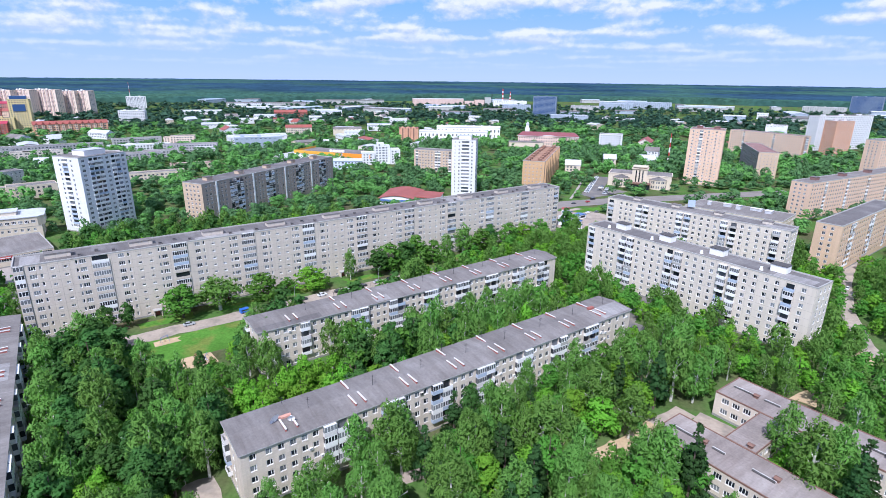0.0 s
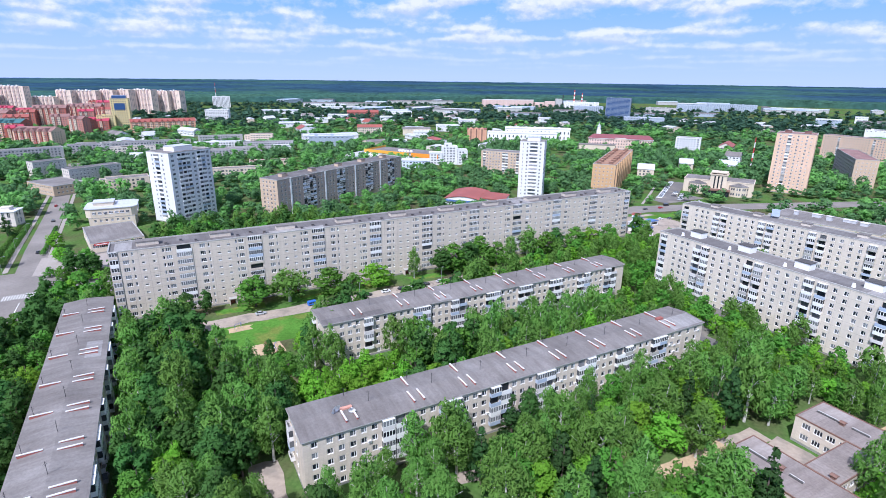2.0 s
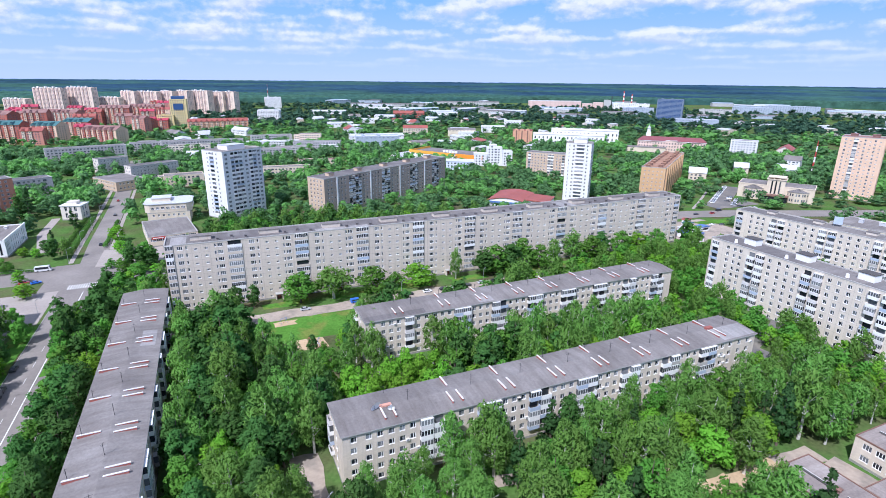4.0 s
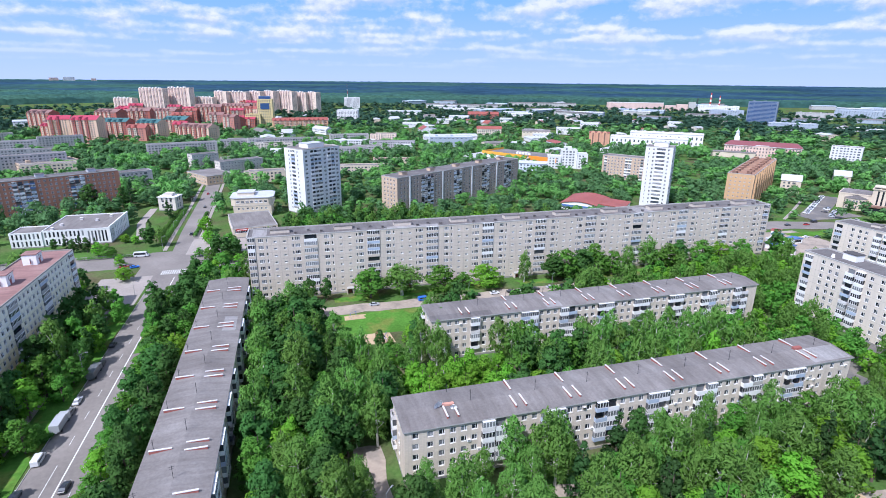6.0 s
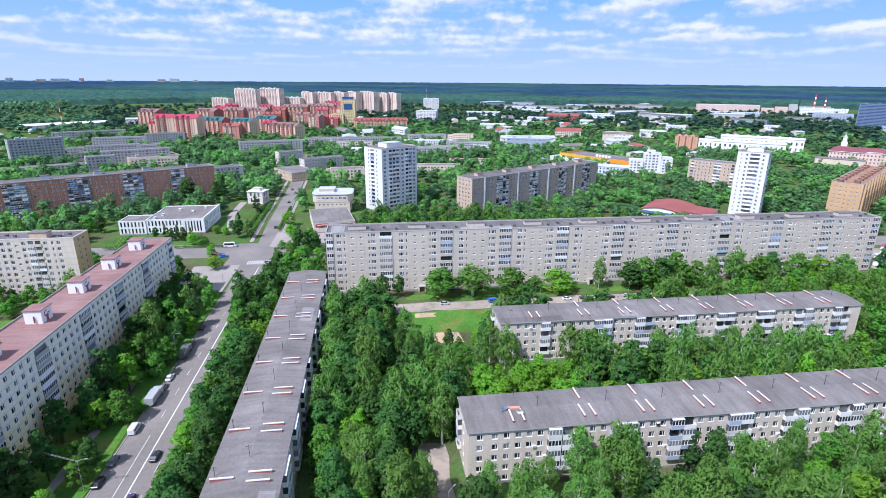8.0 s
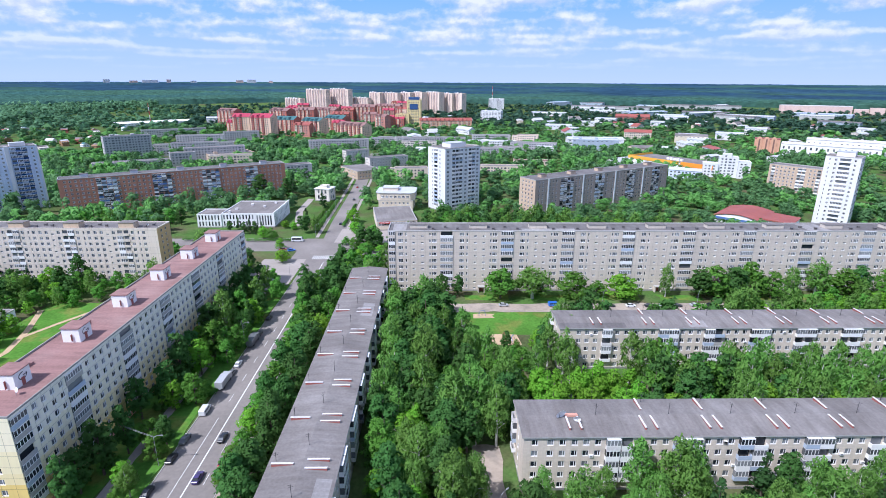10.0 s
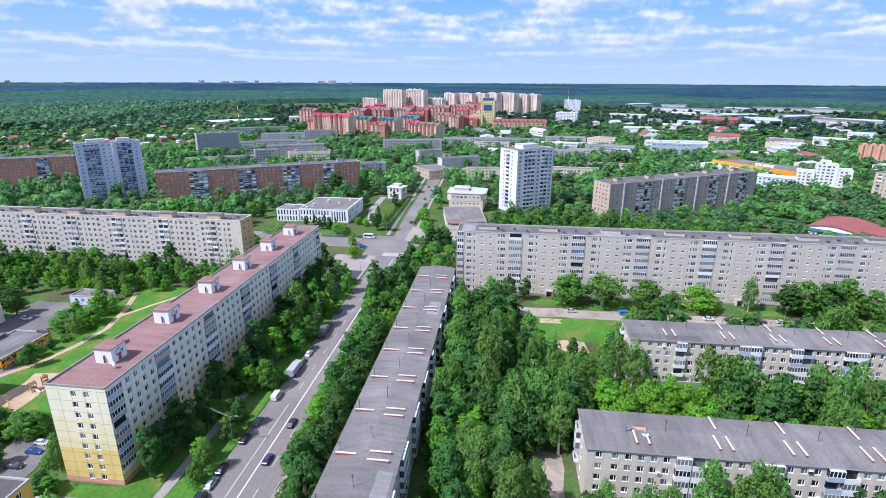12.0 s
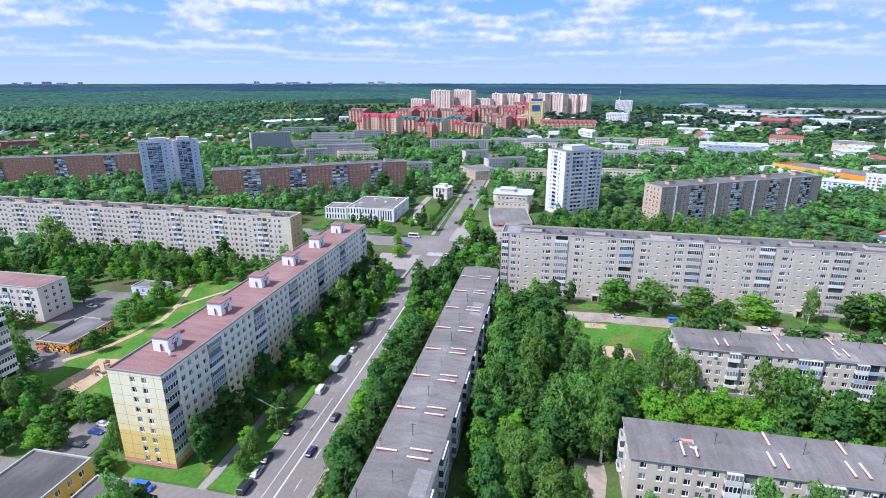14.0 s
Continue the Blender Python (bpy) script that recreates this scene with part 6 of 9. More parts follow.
far_house("town_house", "red brick apartment house of the new quarter with coloured roof", -990, 1179, 2, 29, 15, 30, "wall_red", "roof_tile", 2.9)
far_house("town_house", "red brick apartment house of the new quarter with coloured roof", -970, 996, 26, 35, 15, 24, "wall_red", "roof_teal", 2.9)
far_house("town_house", "red brick apartment house of the new quarter with coloured roof", -889, 714, 11, 30, 15, 17, "wall_peach", "roof_crimson", 2.9)
far_house("town_house", "red brick apartment house of the new quarter with coloured roof", -710, 682, 32, 21, 15, 18, "wall_red", "roof_crimson", 2.9)
far_house("town_house", "red brick apartment house of the new quarter with coloured roof", -1011, 826, 5, 40, 15, 26, "wall_red", "roof_crimson", 2.9)
far_house("town_house", "red brick apartment house of the new quarter with coloured roof", -1014, 882, 37, 38, 15, 23, "wall_peach", "roof_red", 2.9)
far_house("town_house", "red brick apartment house of the new quarter with coloured roof", -803, 975, 2, 27, 15, 27, "wall_peach", "roof_tile", 2.9)
far_house("town_house", "red brick apartment house of the new quarter with coloured roof", -1024, 874, 38, 27, 15, 32, "wall_red", "roof_crimson", 2.9)
far_house("town_house", "red brick apartment house of the new quarter with coloured roof", -916, 678, 38, 25, 15, 22, "wall_rose", "roof_crimson", 2.9)
far_house("town_house", "red brick apartment house of the new quarter with coloured roof", -763, 818, 24, 28, 15, 24, "wall_rose", "roof_red", 2.9)
far_house("town_house", "red brick apartment house of the new quarter with coloured roof", -894, 706, 30, 30, 15, 24, "wall_rose", "roof_tile", 2.9)
far_house("town_house", "red brick apartment house of the new quarter with coloured roof", -1052, 1001, 9, 33, 15, 24, "wall_rose", "roof_crimson", 2.9)
far_house("town_house", "red brick apartment house of the new quarter with coloured roof", -776, 703, 13, 21, 15, 18, "wall_rose", "roof_crimson", 2.9)
far_house("town_house", "red brick apartment house of the new quarter with coloured roof", -692, 775, -3, 26, 15, 25, "wall_rose", "roof_red", 2.9)
far_house("town_house", "red brick apartment house of the new quarter with coloured roof", -920, 1118, 21, 28, 15, 32, "wall_rose", "roof_crimson", 2.9)
far_house("town_house", "red brick apartment house of the new quarter with coloured roof", -922, 962, 21, 36, 15, 26, "wall_peach", "roof_tile", 2.9)
far_house("town_house", "red brick apartment house of the new quarter with coloured roof", -783, 840, 12, 30, 15, 16, "wall_red", "roof_red", 2.9)
far_house("town_house", "red brick apartment house of the new quarter with coloured roof", -920, 915, 39, 33, 15, 26, "wall_red", "roof_crimson", 2.9)
far_house("town_house", "red brick apartment house of the new quarter with coloured roof", -777, 570, 28, 15, 15, 23, "wall_peach", "roof_teal", 2.9)
far_house("town_house", "red brick apartment house of the new quarter with coloured roof", -920, 790, 31, 30, 15, 18, "wall_red", "roof_teal", 2.9)
far_house("town_house", "red brick apartment house of the new quarter with coloured roof", -930, 779, 16, 36, 15, 27, "wall_red", "roof_red", 2.9)
far_house("town_house", "red brick apartment house of the new quarter with coloured roof", -900, 607, 19, 16, 15, 21, "wall_rose", "roof_red", 2.9)
far_house("town_house", "red brick apartment house of the new quarter with coloured roof", -1049, 866, 6, 28, 15, 27, "wall_rose", "roof_crimson", 2.9)
far_house("town_house", "red brick apartment house of the new quarter with coloured roof", -792, 762, 32, 33, 15, 26, "wall_red", "roof_tile", 2.9)
far_house("town_house", "red brick apartment house of the new quarter with coloured roof", -846, 846, 23, 23, 15, 28, "wall_red", "roof_tile", 2.9)
far_house("town_house", "red brick apartment house of the new quarter with coloured roof", -858, 989, 34, 27, 15, 21, "wall_rose", "roof_crimson", 2.9)
far_house("town_house", "red brick apartment house of the new quarter with coloured roof", -715, 600, 21, 28, 15, 19, "wall_rose", "roof_tile", 2.9)
far_house("town_house", "red brick apartment house of the new quarter with coloured roof", -934, 803, 20, 38, 15, 23, "wall_rose", "roof_teal", 2.9)
far_house("town_house", "red brick apartment house of the new quarter with coloured roof", -877, 626, 4, 23, 15, 18, "wall_red", "roof_crimson", 2.9)
far_house("office_tower", "yellow office tower with dark glass top", -676, 852, 30, 27, 24, 53, "wall_office", "roof_dark", 2.9)
far_house("office_tower", "low yellow office wing beside tower", -691, 834, 31, 27, 24, 26, "wall_office", "roof_dark", 2.9)
far_house("town_house", "low orange brick house row with bays", -627, 829, 38, 99, 16, 17, "wall_terracotta", "roof_tile", 2.9)
far_house("office_block", "white office block with flat roof", -635, 1067, 20, 46, 26, 24, "wall_white", "roof_metal", 2.9)
far_house("office_block", "white office block far off", -849, 1473, 29, 47, 26, 33, "wall_white", "roof_metal", 2.9)
far_house("nine_storey_house", "grey panel house with two stair towers", -679, 291, 75, 50, 14, 27, "wall_grey", "roof_dark", 2.9)
far_house("five_storey_house", "grey five-storey panel house with flat roof", -615, 248, 65, 76, 13, 7, "wall_grey", "roof", 2.9)
far_house("five_storey_house", "grey five-storey panel house with flat roof", -702, 358, 56, 98, 13, 10, "wall_grey", "roof_dark", 2.9)
far_house("five_storey_house", "grey five-storey panel house with flat roof", -663, 345, 66, 94, 13, 8, "wall_grey", "roof_dark", 2.9)
far_house("five_storey_house", "grey five-storey panel house with flat roof", -893, 441, 65, 97, 13, 12, "wall_grey", "roof", 2.9)
far_house("five_storey_house", "grey five-storey panel house with flat roof", -543, 612, 33, 132, 13, 9, "wall_grey", "roof_dark", 2.9)
far_house("five_storey_house", "grey five-storey panel house with flat roof", -469, 578, 34, 48, 13, 10, "wall_g", "roof", 2.9)
far_house("five_storey_house", "grey five-storey panel house with flat roof", -411, 585, 28, 49, 13, 9, "wall_g", "roof", 2.9)
far_house("five_storey_house", "grey five-storey panel house with flat roof", -439, 715, 37, 59, 13, 10, "wall_grey", "roof", 2.9)
far_house("five_storey_house", "grey five-storey panel house with flat roof", -381, 734, 23, 38, 13, 11, "wall_pink", "roof", 2.9)
far_house("five_storey_house", "grey five-storey panel house with flat roof", -409, 653, 31, 69, 13, 9, "wall_white", "roof_metal", 2.9)
far_house("five_storey_house", "grey five-storey panel house with flat roof", -359, 594, 28, 59, 13, 10, "wall_grey", "roof", 2.9)
far_house("five_storey_house", "low cream panel house with flat roof", -280, 470, 31, 46, 13, 8, "wall_cream", "roof", 2.9)
far_house("five_storey_house", "low cream panel house with flat roof", -279, 543, 27, 47, 13, 5, "wall_cream", "roof_red", 2.9)
far_house("five_storey_house", "low cream panel house with flat roof", -342, 404, 42, 33, 13, 7, "wall_cream", "roof", 2.9)
far_house("five_storey_house", "grey five-storey panel house with flat roof", -739, 40, 80, 29, 13, 10, "wall_grey", "roof", 2.9)
far_house("five_storey_house", "grey five-storey panel house with flat roof", -569, 521, 49, 72, 13, 10, "wall_grey", "roof_metal", 2.9)
far_house("five_storey_house", "low cream panel house with flat roof", -545, 337, 53, 45, 13, 11, "wall_cream", "roof", 2.9)
far_house("brick_works", "red brick works building with dark roof", -930, 55, 85, 39, 30, 13, "wall_red", "roof_dark", 2.9)
far_house("shed", "long industrial shed with a broad white roof", -1116, 508, 78, 146, 44, 7, "wall_white", "white", 2.9)
far_house("shed", "industrial shed with white roof", -1087, 678, 54, 33, 34, 10, "wall_white", "roof_metal", 2.9)
far_house("shed", "industrial shed with white roof", -640, 1335, 20, 92, 34, 8, "wall_white", "roof_metal", 2.9)
far_house("shed", "industrial shed with white roof", -636, 1621, 20, 124, 34, 7, "wall_white", "roof_metal", 2.9)
far_house("shed", "industrial shed with white roof", -550, 1528, 16, 161, 34, 7, "wall_white", "roof_metal", 2.9)
far_house("shed", "industrial shed with white roof", -336, 1389, 10, 64, 34, 11, "wall_white", "roof_metal", 2.9)
far_house("shed", "industrial shed with white roof", -433, 976, 28, 48, 34, 8, "wall_white", "roof_metal", 2.9)
far_house("shed", "industrial shed with white roof", -409, 1095, 22, 27, 34, 8, "wall_white", "roof_metal", 2.9)
far_house("shed", "industrial shed with white roof", -419, 1203, 9, 45, 34, 9, "wall_white", "roof_metal", 2.9)
far_house("shed", "industrial shed with white roof", -294, 1188, 8, 26, 34, 8, "wall_white", "roof_metal", 2.9)
far_house("shed", "industrial shed with white roof", -302, 656, 23, 22, 34, 8, "wall_white", "roof_metal", 2.9)
far_house("shed", "industrial shed with white roof", -291, 733, 28, 51, 34, 12, "wall_white", "roof_metal", 2.9)
far_house("shed", "industrial shed with white roof", -251, 770, 25, 27, 34, 11, "wall_white", "roof_metal", 2.9)
far_house("shed", "industrial shed with white roof", -186, 933, 11, 32, 34, 8, "wall_white", "roof_metal", 2.9)
far_house("shed", "industrial shed with white roof", -163, 886, -0, 29, 34, 7, "wall_white", "roof_metal", 2.9)
far_house("shed", "industrial shed with white roof", -167, 757, 17, 19, 34, 5, "wall_white", "roof_metal", 2.9)
far_house("shed", "industrial shed with white roof", -208, 1192, 8, 31, 34, 7, "wall_white", "roof_metal", 2.9)
far_house("town_house", "cream house with dark red roof", -256, 879, 15, 41, 14, 13, "wall_cream", "roof_tile", 2.9)
far_house("town_house", "low red-roofed house row", -397, 1281, 16, 75, 20, 11, "wall_red", "roof_tile", 2.9)
far_house("shed", "pale industrial shed with metal roof", -310, 1331, 13, 61, 26, 11, "wall_white", "roof_metal", 2.9)
far_house("shed", "pale industrial shed with metal roof", -277, 715, 22, 61, 26, 14, "wall_hall", "roof_metal", 2.9)
far_house("shed", "pale industrial shed with metal roof", -182, 893, 12, 46, 26, 11, "wall_cream", "roof", 2.9)
far_house("shed", "pale industrial shed with metal roof", -138, 978, 7, 40, 26, 10, "wall_white", "roof_metal", 2.9)
far_house("shed", "pale industrial shed with metal roof", -110, 1103, 3, 34, 26, 11, "wall_white", "roof_metal", 2.9)
far_house("five_storey_house", "pale five-storey house with flat roof", 213, 744, -20, 30, 15, 22, "wall_white", "roof", 2.9)
far_house("office_tower", "blue-grey glass office slab", 227, 1415, -17, 59, 15, 50, "wall_slab", "roof_dark", 2.9)
far_house("shed", "pale industrial shed with metal roof", 244, 1257, -7, 84, 26, 14, "wall_hall", "roof_metal", 2.9)
far_house("shed", "pale industrial shed with metal roof", 171, 1619, -4, 82, 26, 18, "wall_hall", "roof_metal", 2.9)
far_house("shed", "pale industrial shed with metal roof", 381, 1665, -15, 82, 26, 15, "wall_grey", "roof_dark", 2.9)
far_house("shed", "pale industrial shed with metal roof", 490, 1752, -21, 102, 26, 18, "wall_hall", "roof_metal", 2.9)
far_house("shed", "pale industrial shed with metal roof", 589, 1784, -16, 135, 26, 21, "wall_hall", "roof_metal", 2.9)
far_house("shed", "pale industrial shed with metal roof", 697, 2253, -13, 233, 26, 6, "wall_white", "roof_metal", 2.9)
far_house("shed", "pale industrial shed with metal roof", 777, 1836, -31, 166, 26, 9, "wall_grey", "roof_metal", 2.9)
far_house("shed", "pale industrial shed with metal roof", 671, 1321, -28, 48, 26, 13, "wall_hall", "roof_metal", 2.9)
far_house("shed", "pale industrial shed with metal roof", 801, 1408, -29, 25, 26, 13, "wall_white", "roof_metal", 2.9)
far_house("shed", "pale industrial shed with metal roof", 612, 1040, -31, 36, 26, 14, "wall_white", "roof", 2.9)
far_house("shed", "pale industrial shed with metal roof", 1059, 1634, -37, 108, 26, 19, "wall_grey", "roof_metal", 2.9)
far_house("office_tower", "blue-grey glass office slab", 1215, 1657, -43, 79, 15, 47, "wall_slab", "roof_metal", 2.9)
far_house("town_house", "small pale house with metal roof", 122, 536, -12, 15, 15, 11, "wall_cream", "roof_metal", 2.9)
far_house("town_house", "small pale house with metal roof", 176, 589, -12, 13, 15, 10, "wall_cream", "roof_metal", 2.9)
far_house("town_house", "small pale house with metal roof", 244, 655, -28, 16, 15, 11, "wall_white", "roof", 2.9)
far_house("town_house", "small pale house with metal roof", 225, 619, -25, 18, 15, 6, "wall_white", "roof_metal", 2.9)
far_house("shed", "pale industrial shed with metal roof", -433, 1869, 12, 228, 26, 11, "wall_grey", "roof_dark", 2.9)
far_house("shed", "pale industrial shed with metal roof", -655, 1656, 10, 231, 26, 11, "wall_grey", "roof_dark", 2.9)
far_house("five_storey_house", "pale five-storey house with flat roof", -459, 584, 45, 27, 15, 10, "wall_g", "roof", 2.9)
far_house("five_storey_house", "pale five-storey house with flat roof", -485, 587, 47, 10, 15, 14, "wall_grey", "roof", 2.9)
far_house("five_storey_house", "pale five-storey house with flat roof", -330, 396, 41, 32, 15, 10, "wall_cream", "roof", 2.9)
far_house("five_storey_house", "pale five-storey house with flat roof", -372, 733, 19, 31, 15, 13, "wall_pink", "roof", 2.9)
for dx, dy, ln, wd, h in ((0, 0, 14, 15, 13), (14.2, 3, 17, 13, 20), (31.4, 1, 11, 16, 16), (17, 3.2, 8, 9, 23)):
    far_house("office_block", "white stepped office building of several heights", -90 + dx * 0.98 - dy * 0.2, 589 + dx * 0.2 + dy * 0.98, 12, ln, wd, h, "wall_white", "roof_metal", 2.9)
far_house("shop", "long shop with blue-grey roof", -115, 556, 6, 29, 15, 9, "wall_blue", "roof_metal", 2.9)
far_house("five_storey_house", "grey five-storey panel house among trees", -544, 480, 52, 78, 13, 15, "wall_dull", "roof", 2.9)
far_house("five_storey_house", "grey five-storey panel house among trees", -408, 320, 62, 32, 13, 15, "wall_dull", "roof_dark", 2.9)
far_house("five_storey_house", "grey five-storey panel house among trees", -520, 574, 42, 118, 13, 12, "wall_dull", "roof_dark", 2.9)
far_house("five_storey_house", "grey five-storey panel house among trees", -660, 359, 55, 55, 13, 15, "wall_dull", "roof_dark", 2.9)
far_house("five_storey_house", "grey five-storey panel house among trees", -598, 340, 62, 67, 13, 15, "wall_dull", "roof", 2.9)
far_house("five_storey_house", "grey five-storey panel house among trees", -741, 412, 53, 62, 13, 15, "wall_dull", "roof", 2.9)
far_house("five_storey_house", "grey five-storey panel house among trees", -734, 483, 60, 51, 13, 15, "wall_dull", "roof_dark", 2.9)
far_house("five_storey_house", "grey five-storey panel house among trees", -570, 308, 67, 25, 13, 15, "wall_dull", "roof", 2.9)
far_house("five_storey_house", "grey five-storey panel house among trees", -359, 554, 35, 61, 13, 12, "wall_dull", "roof", 2.9)
far_house("five_storey_house", "grey five-storey panel house among trees", -339, 649, 20, 61, 13, 12, "wall_dull", "roof_dark", 2.9)
far_house("public_building", "low tan hall with pale flat roof", -570, 354, 70, 51, 34, 8, "wall_tan", "roof", 2.9)


def works_hall(x0, y0, ang, ln, wd, h):
    """A long white works hall: pale low-pitched roof, roof hoods and two rows of tall windows between piers."""
    ob = thing("works_hall", pose(x0, y0, 0, 0, 0, ang), "long white works hall with a pale grey roof", "works hall", group="white works halls")
    block(x0, y0, ang, ln, wd, 4)
    part("wall", Shape().box(0, ln, 0, wd, 0, h).prism([(0, h), (wd, h), (wd / 2, h + 1.6)], 0, 0.3).mesh("wall", [M["white"]]), ob)
    r = Shape().box(-0.5, ln + 0.5, -0.5, wd + 0.5, h, h + 0.35)
    r.quad((-0.5, -0.5, h + 0.36), (ln + 0.5, -0.5, h + 0.36), (ln + 0.5, wd / 2, h + 2.2), (-0.5, wd / 2, h + 2.2))
    r.quad((-0.5, wd / 2, h + 2.2), (ln + 0.5, wd / 2, h + 2.2), (ln + 0.5, wd + 0.5, h + 0.36), (-0.5, wd + 0.5, h + 0.36))
    for k in range(int(ln / 13)):
        r.box(6 + 13 * k, 8.5 + 13 * k, wd * 0.42, wd * 0.58, h + 1.0, h + 3.0)
    part("roof", r.mesh("roof", [M["roof_works"]]), ob)
    win = Shape()
    for k in range(int(ln / 6)):
        part("pier", once(WINDOW_MESHES, ("works_pier", h), lambda: Shape().box(0, 0.8, -0.4, 0.0, 0, h - 0.1).mesh("pier", [M["white"]])), ob, pose(6 * k, 0, 0))
        for z0, z1 in ((h * 0.14, h * 0.36), (h * 0.56, h * 0.80)):
            win.quad((6 * k + 2.4, -0.05, z0), (6 * k + 4.4, -0.05, z0), (6 * k + 4.4, -0.05, z1), (6 * k + 2.4, -0.05, z1))
    for k in range(int(wd / 6)):
        win.quad((ln + 0.05, 6 * k + 2, h * 0.5), (ln + 0.05, 6 * k + 5, h * 0.5), (ln + 0.05, 6 * k + 5, h * 0.85), (ln + 0.05, 6 * k + 2, h * 0.85))
    tagged(part("glazing", win.mesh("glazing", [M["glass_far"]]), ob), kind="stuff")


works_hall(-38, 832, -4, 104, 20, 14), works_hall(-12, 880, -4, 102, 22, 17)


def gabled_house(x0, y0, ang, ln, wd, h):
    """Orange brick house with tall brown glazed strips that end in round gables."""
    ob = thing("gabled_house", pose(x0, y0, 0, 0, 0, ang), "orange brick house with round gables and brown glazed strips", "apartment house")
    block(x0, y0, ang, ln, wd, 4)
    part("wall", Shape().box(0, ln, 0, wd, 0, h).mesh("wall", [M["wall_terracotta"]]), ob)
    part("roof", Shape().box(-0.4, ln + 0.4, -0.4, wd + 0.4, h, h + 0.5).mesh("roof", [M["roof_tile"]]), ob)
    for k in range(3):
        x = 2 + k * (ln - 4) / 3
        w = (ln - 4) / 3 - 2
        arch = [(x + w / 2 - w / 2 * math.cos(math.pi * i / 8), h - 0.5 + 3.0 * math.sin(math.pi * i / 8)) for i in range(9)]
        part("bay", Shape().prism([(x, 0), (x + w, 0)] + arch[::-1], -1.2, 3).mesh("bay", [M["wall_terracotta"]]), ob)
        part("glazed_strip", Shape().box(x + w * 0.36, x + w * 0.64, -1.32, -1.22, 2, h).mesh("glazed_strip", [M["rim_brown"]]), ob, label="dark brown glazed strip")
    for y in range(2, int(wd) - 2, 4):
        part("glazed_strip", Shape().box(ln + 0.02, ln + 0.12, y, y + 1.4, 2, h - 2).mesh("glazed_strip", [M["rim_brown"]]), ob)


gabled_house(-68, 826, 6, 29, 16, 19)


def mill():
    """Long pale pink mill with a dark crimson hipped roof and a projecting middle."""
    ob = thing("mill", pose(108, 792, 0, 0, 0, -11), "long pale pink mill building with a dark crimson roof", "mill")
    block(108, 792, -11, 86, 18, 4)
    part("wall", Shape().box(0, 86, 0, 18, 0, 14).box(36, 50, -1.5, 0.0, 0, 14.8).mesh("wall", [M["wall_mill"]]), ob)
    r = Shape()
    a, b, c, d, e, f = (-0.8, -0.8, 14), (86.8, -0.8, 14), (86.8, 18.8, 14), (-0.8, 18.8, 14), (6, 9, 19.2), (80, 9, 19.2)
    for q in ((a, b, f, e), (c, d, e, f)):
        r.quad(*q)
    for q in ((b, c, f), (d, a, e)):
        n = len(r.v); r.v += list(q); r.f.append((n, n + 1, n + 2)); r.m.append(0)
    part("roof", r.mesh("roof", [M["roof_mill"]]), ob)
    part("cornice", Shape().box(-0.9, 86.9, -0.9, 18.9, 13.5, 13.95).box(35.5, 50.5, -2.0, -0.95, 14.8, 15.3).mesh("cornice", [M["white"]]), ob)
    win = Shape()
    for z in (2.0, 6.0, 10.0):
        for k in range(24):
            x, y = 1.6 + 3.55 * k, -1.54 if 36 <= 1.6 + 3.55 * k <= 48 else -0.04
            win.quad((x, y, z), (x + 1.3, y, z), (x + 1.3, y, z + 2.0), (x, y, z + 2.0))
    tagged(part("glazing", win.mesh("glazing", [M["glass_far"]]), ob), kind="stuff")
    low = thing("low_wing", pose(84, 790, 0, 0, 0, -9), "low cream shed with a flat pale roof before the mill", "shed")
    block(80, 715, -9, 66, 72, 0)
    part("wall", Shape().box(0, 60, -15, 0, 0, 6.4).mesh("wall", [M["wall_cream"]]), low)
    part("roof", Shape().box(-0.4, 60.4, -15.4, 0.4, 6.4, 6.9).mesh("roof", [M["roof"]]), low)
    tw = thing("bell_tower", pose(128, 838, 0, 0, 0, -6), "small white tiered bell tower behind the mill", "bell tower")
    part("shaft", Shape().box(-3.2, 3.2, -3.2, 3.2, 0, 21).mesh("shaft", [M["white"]]), tw)
    part("belfry", Shape().tube(0, 0, 21, 26.5, 2.5, 2.3, sides=8).tube(0, 0, 26.5, 27, 2.9, 2.9, sides=8).mesh("belfry", [M["white"]]), tw)
    part("cap", Shape().tube(0, 0, 27, 30, 2.3, 0.7, sides=8).tube(0, 0, 30, 33, 0.35, 0.08, sides=6).mesh("cap", [M["roof_metal"]]), tw)


mill()


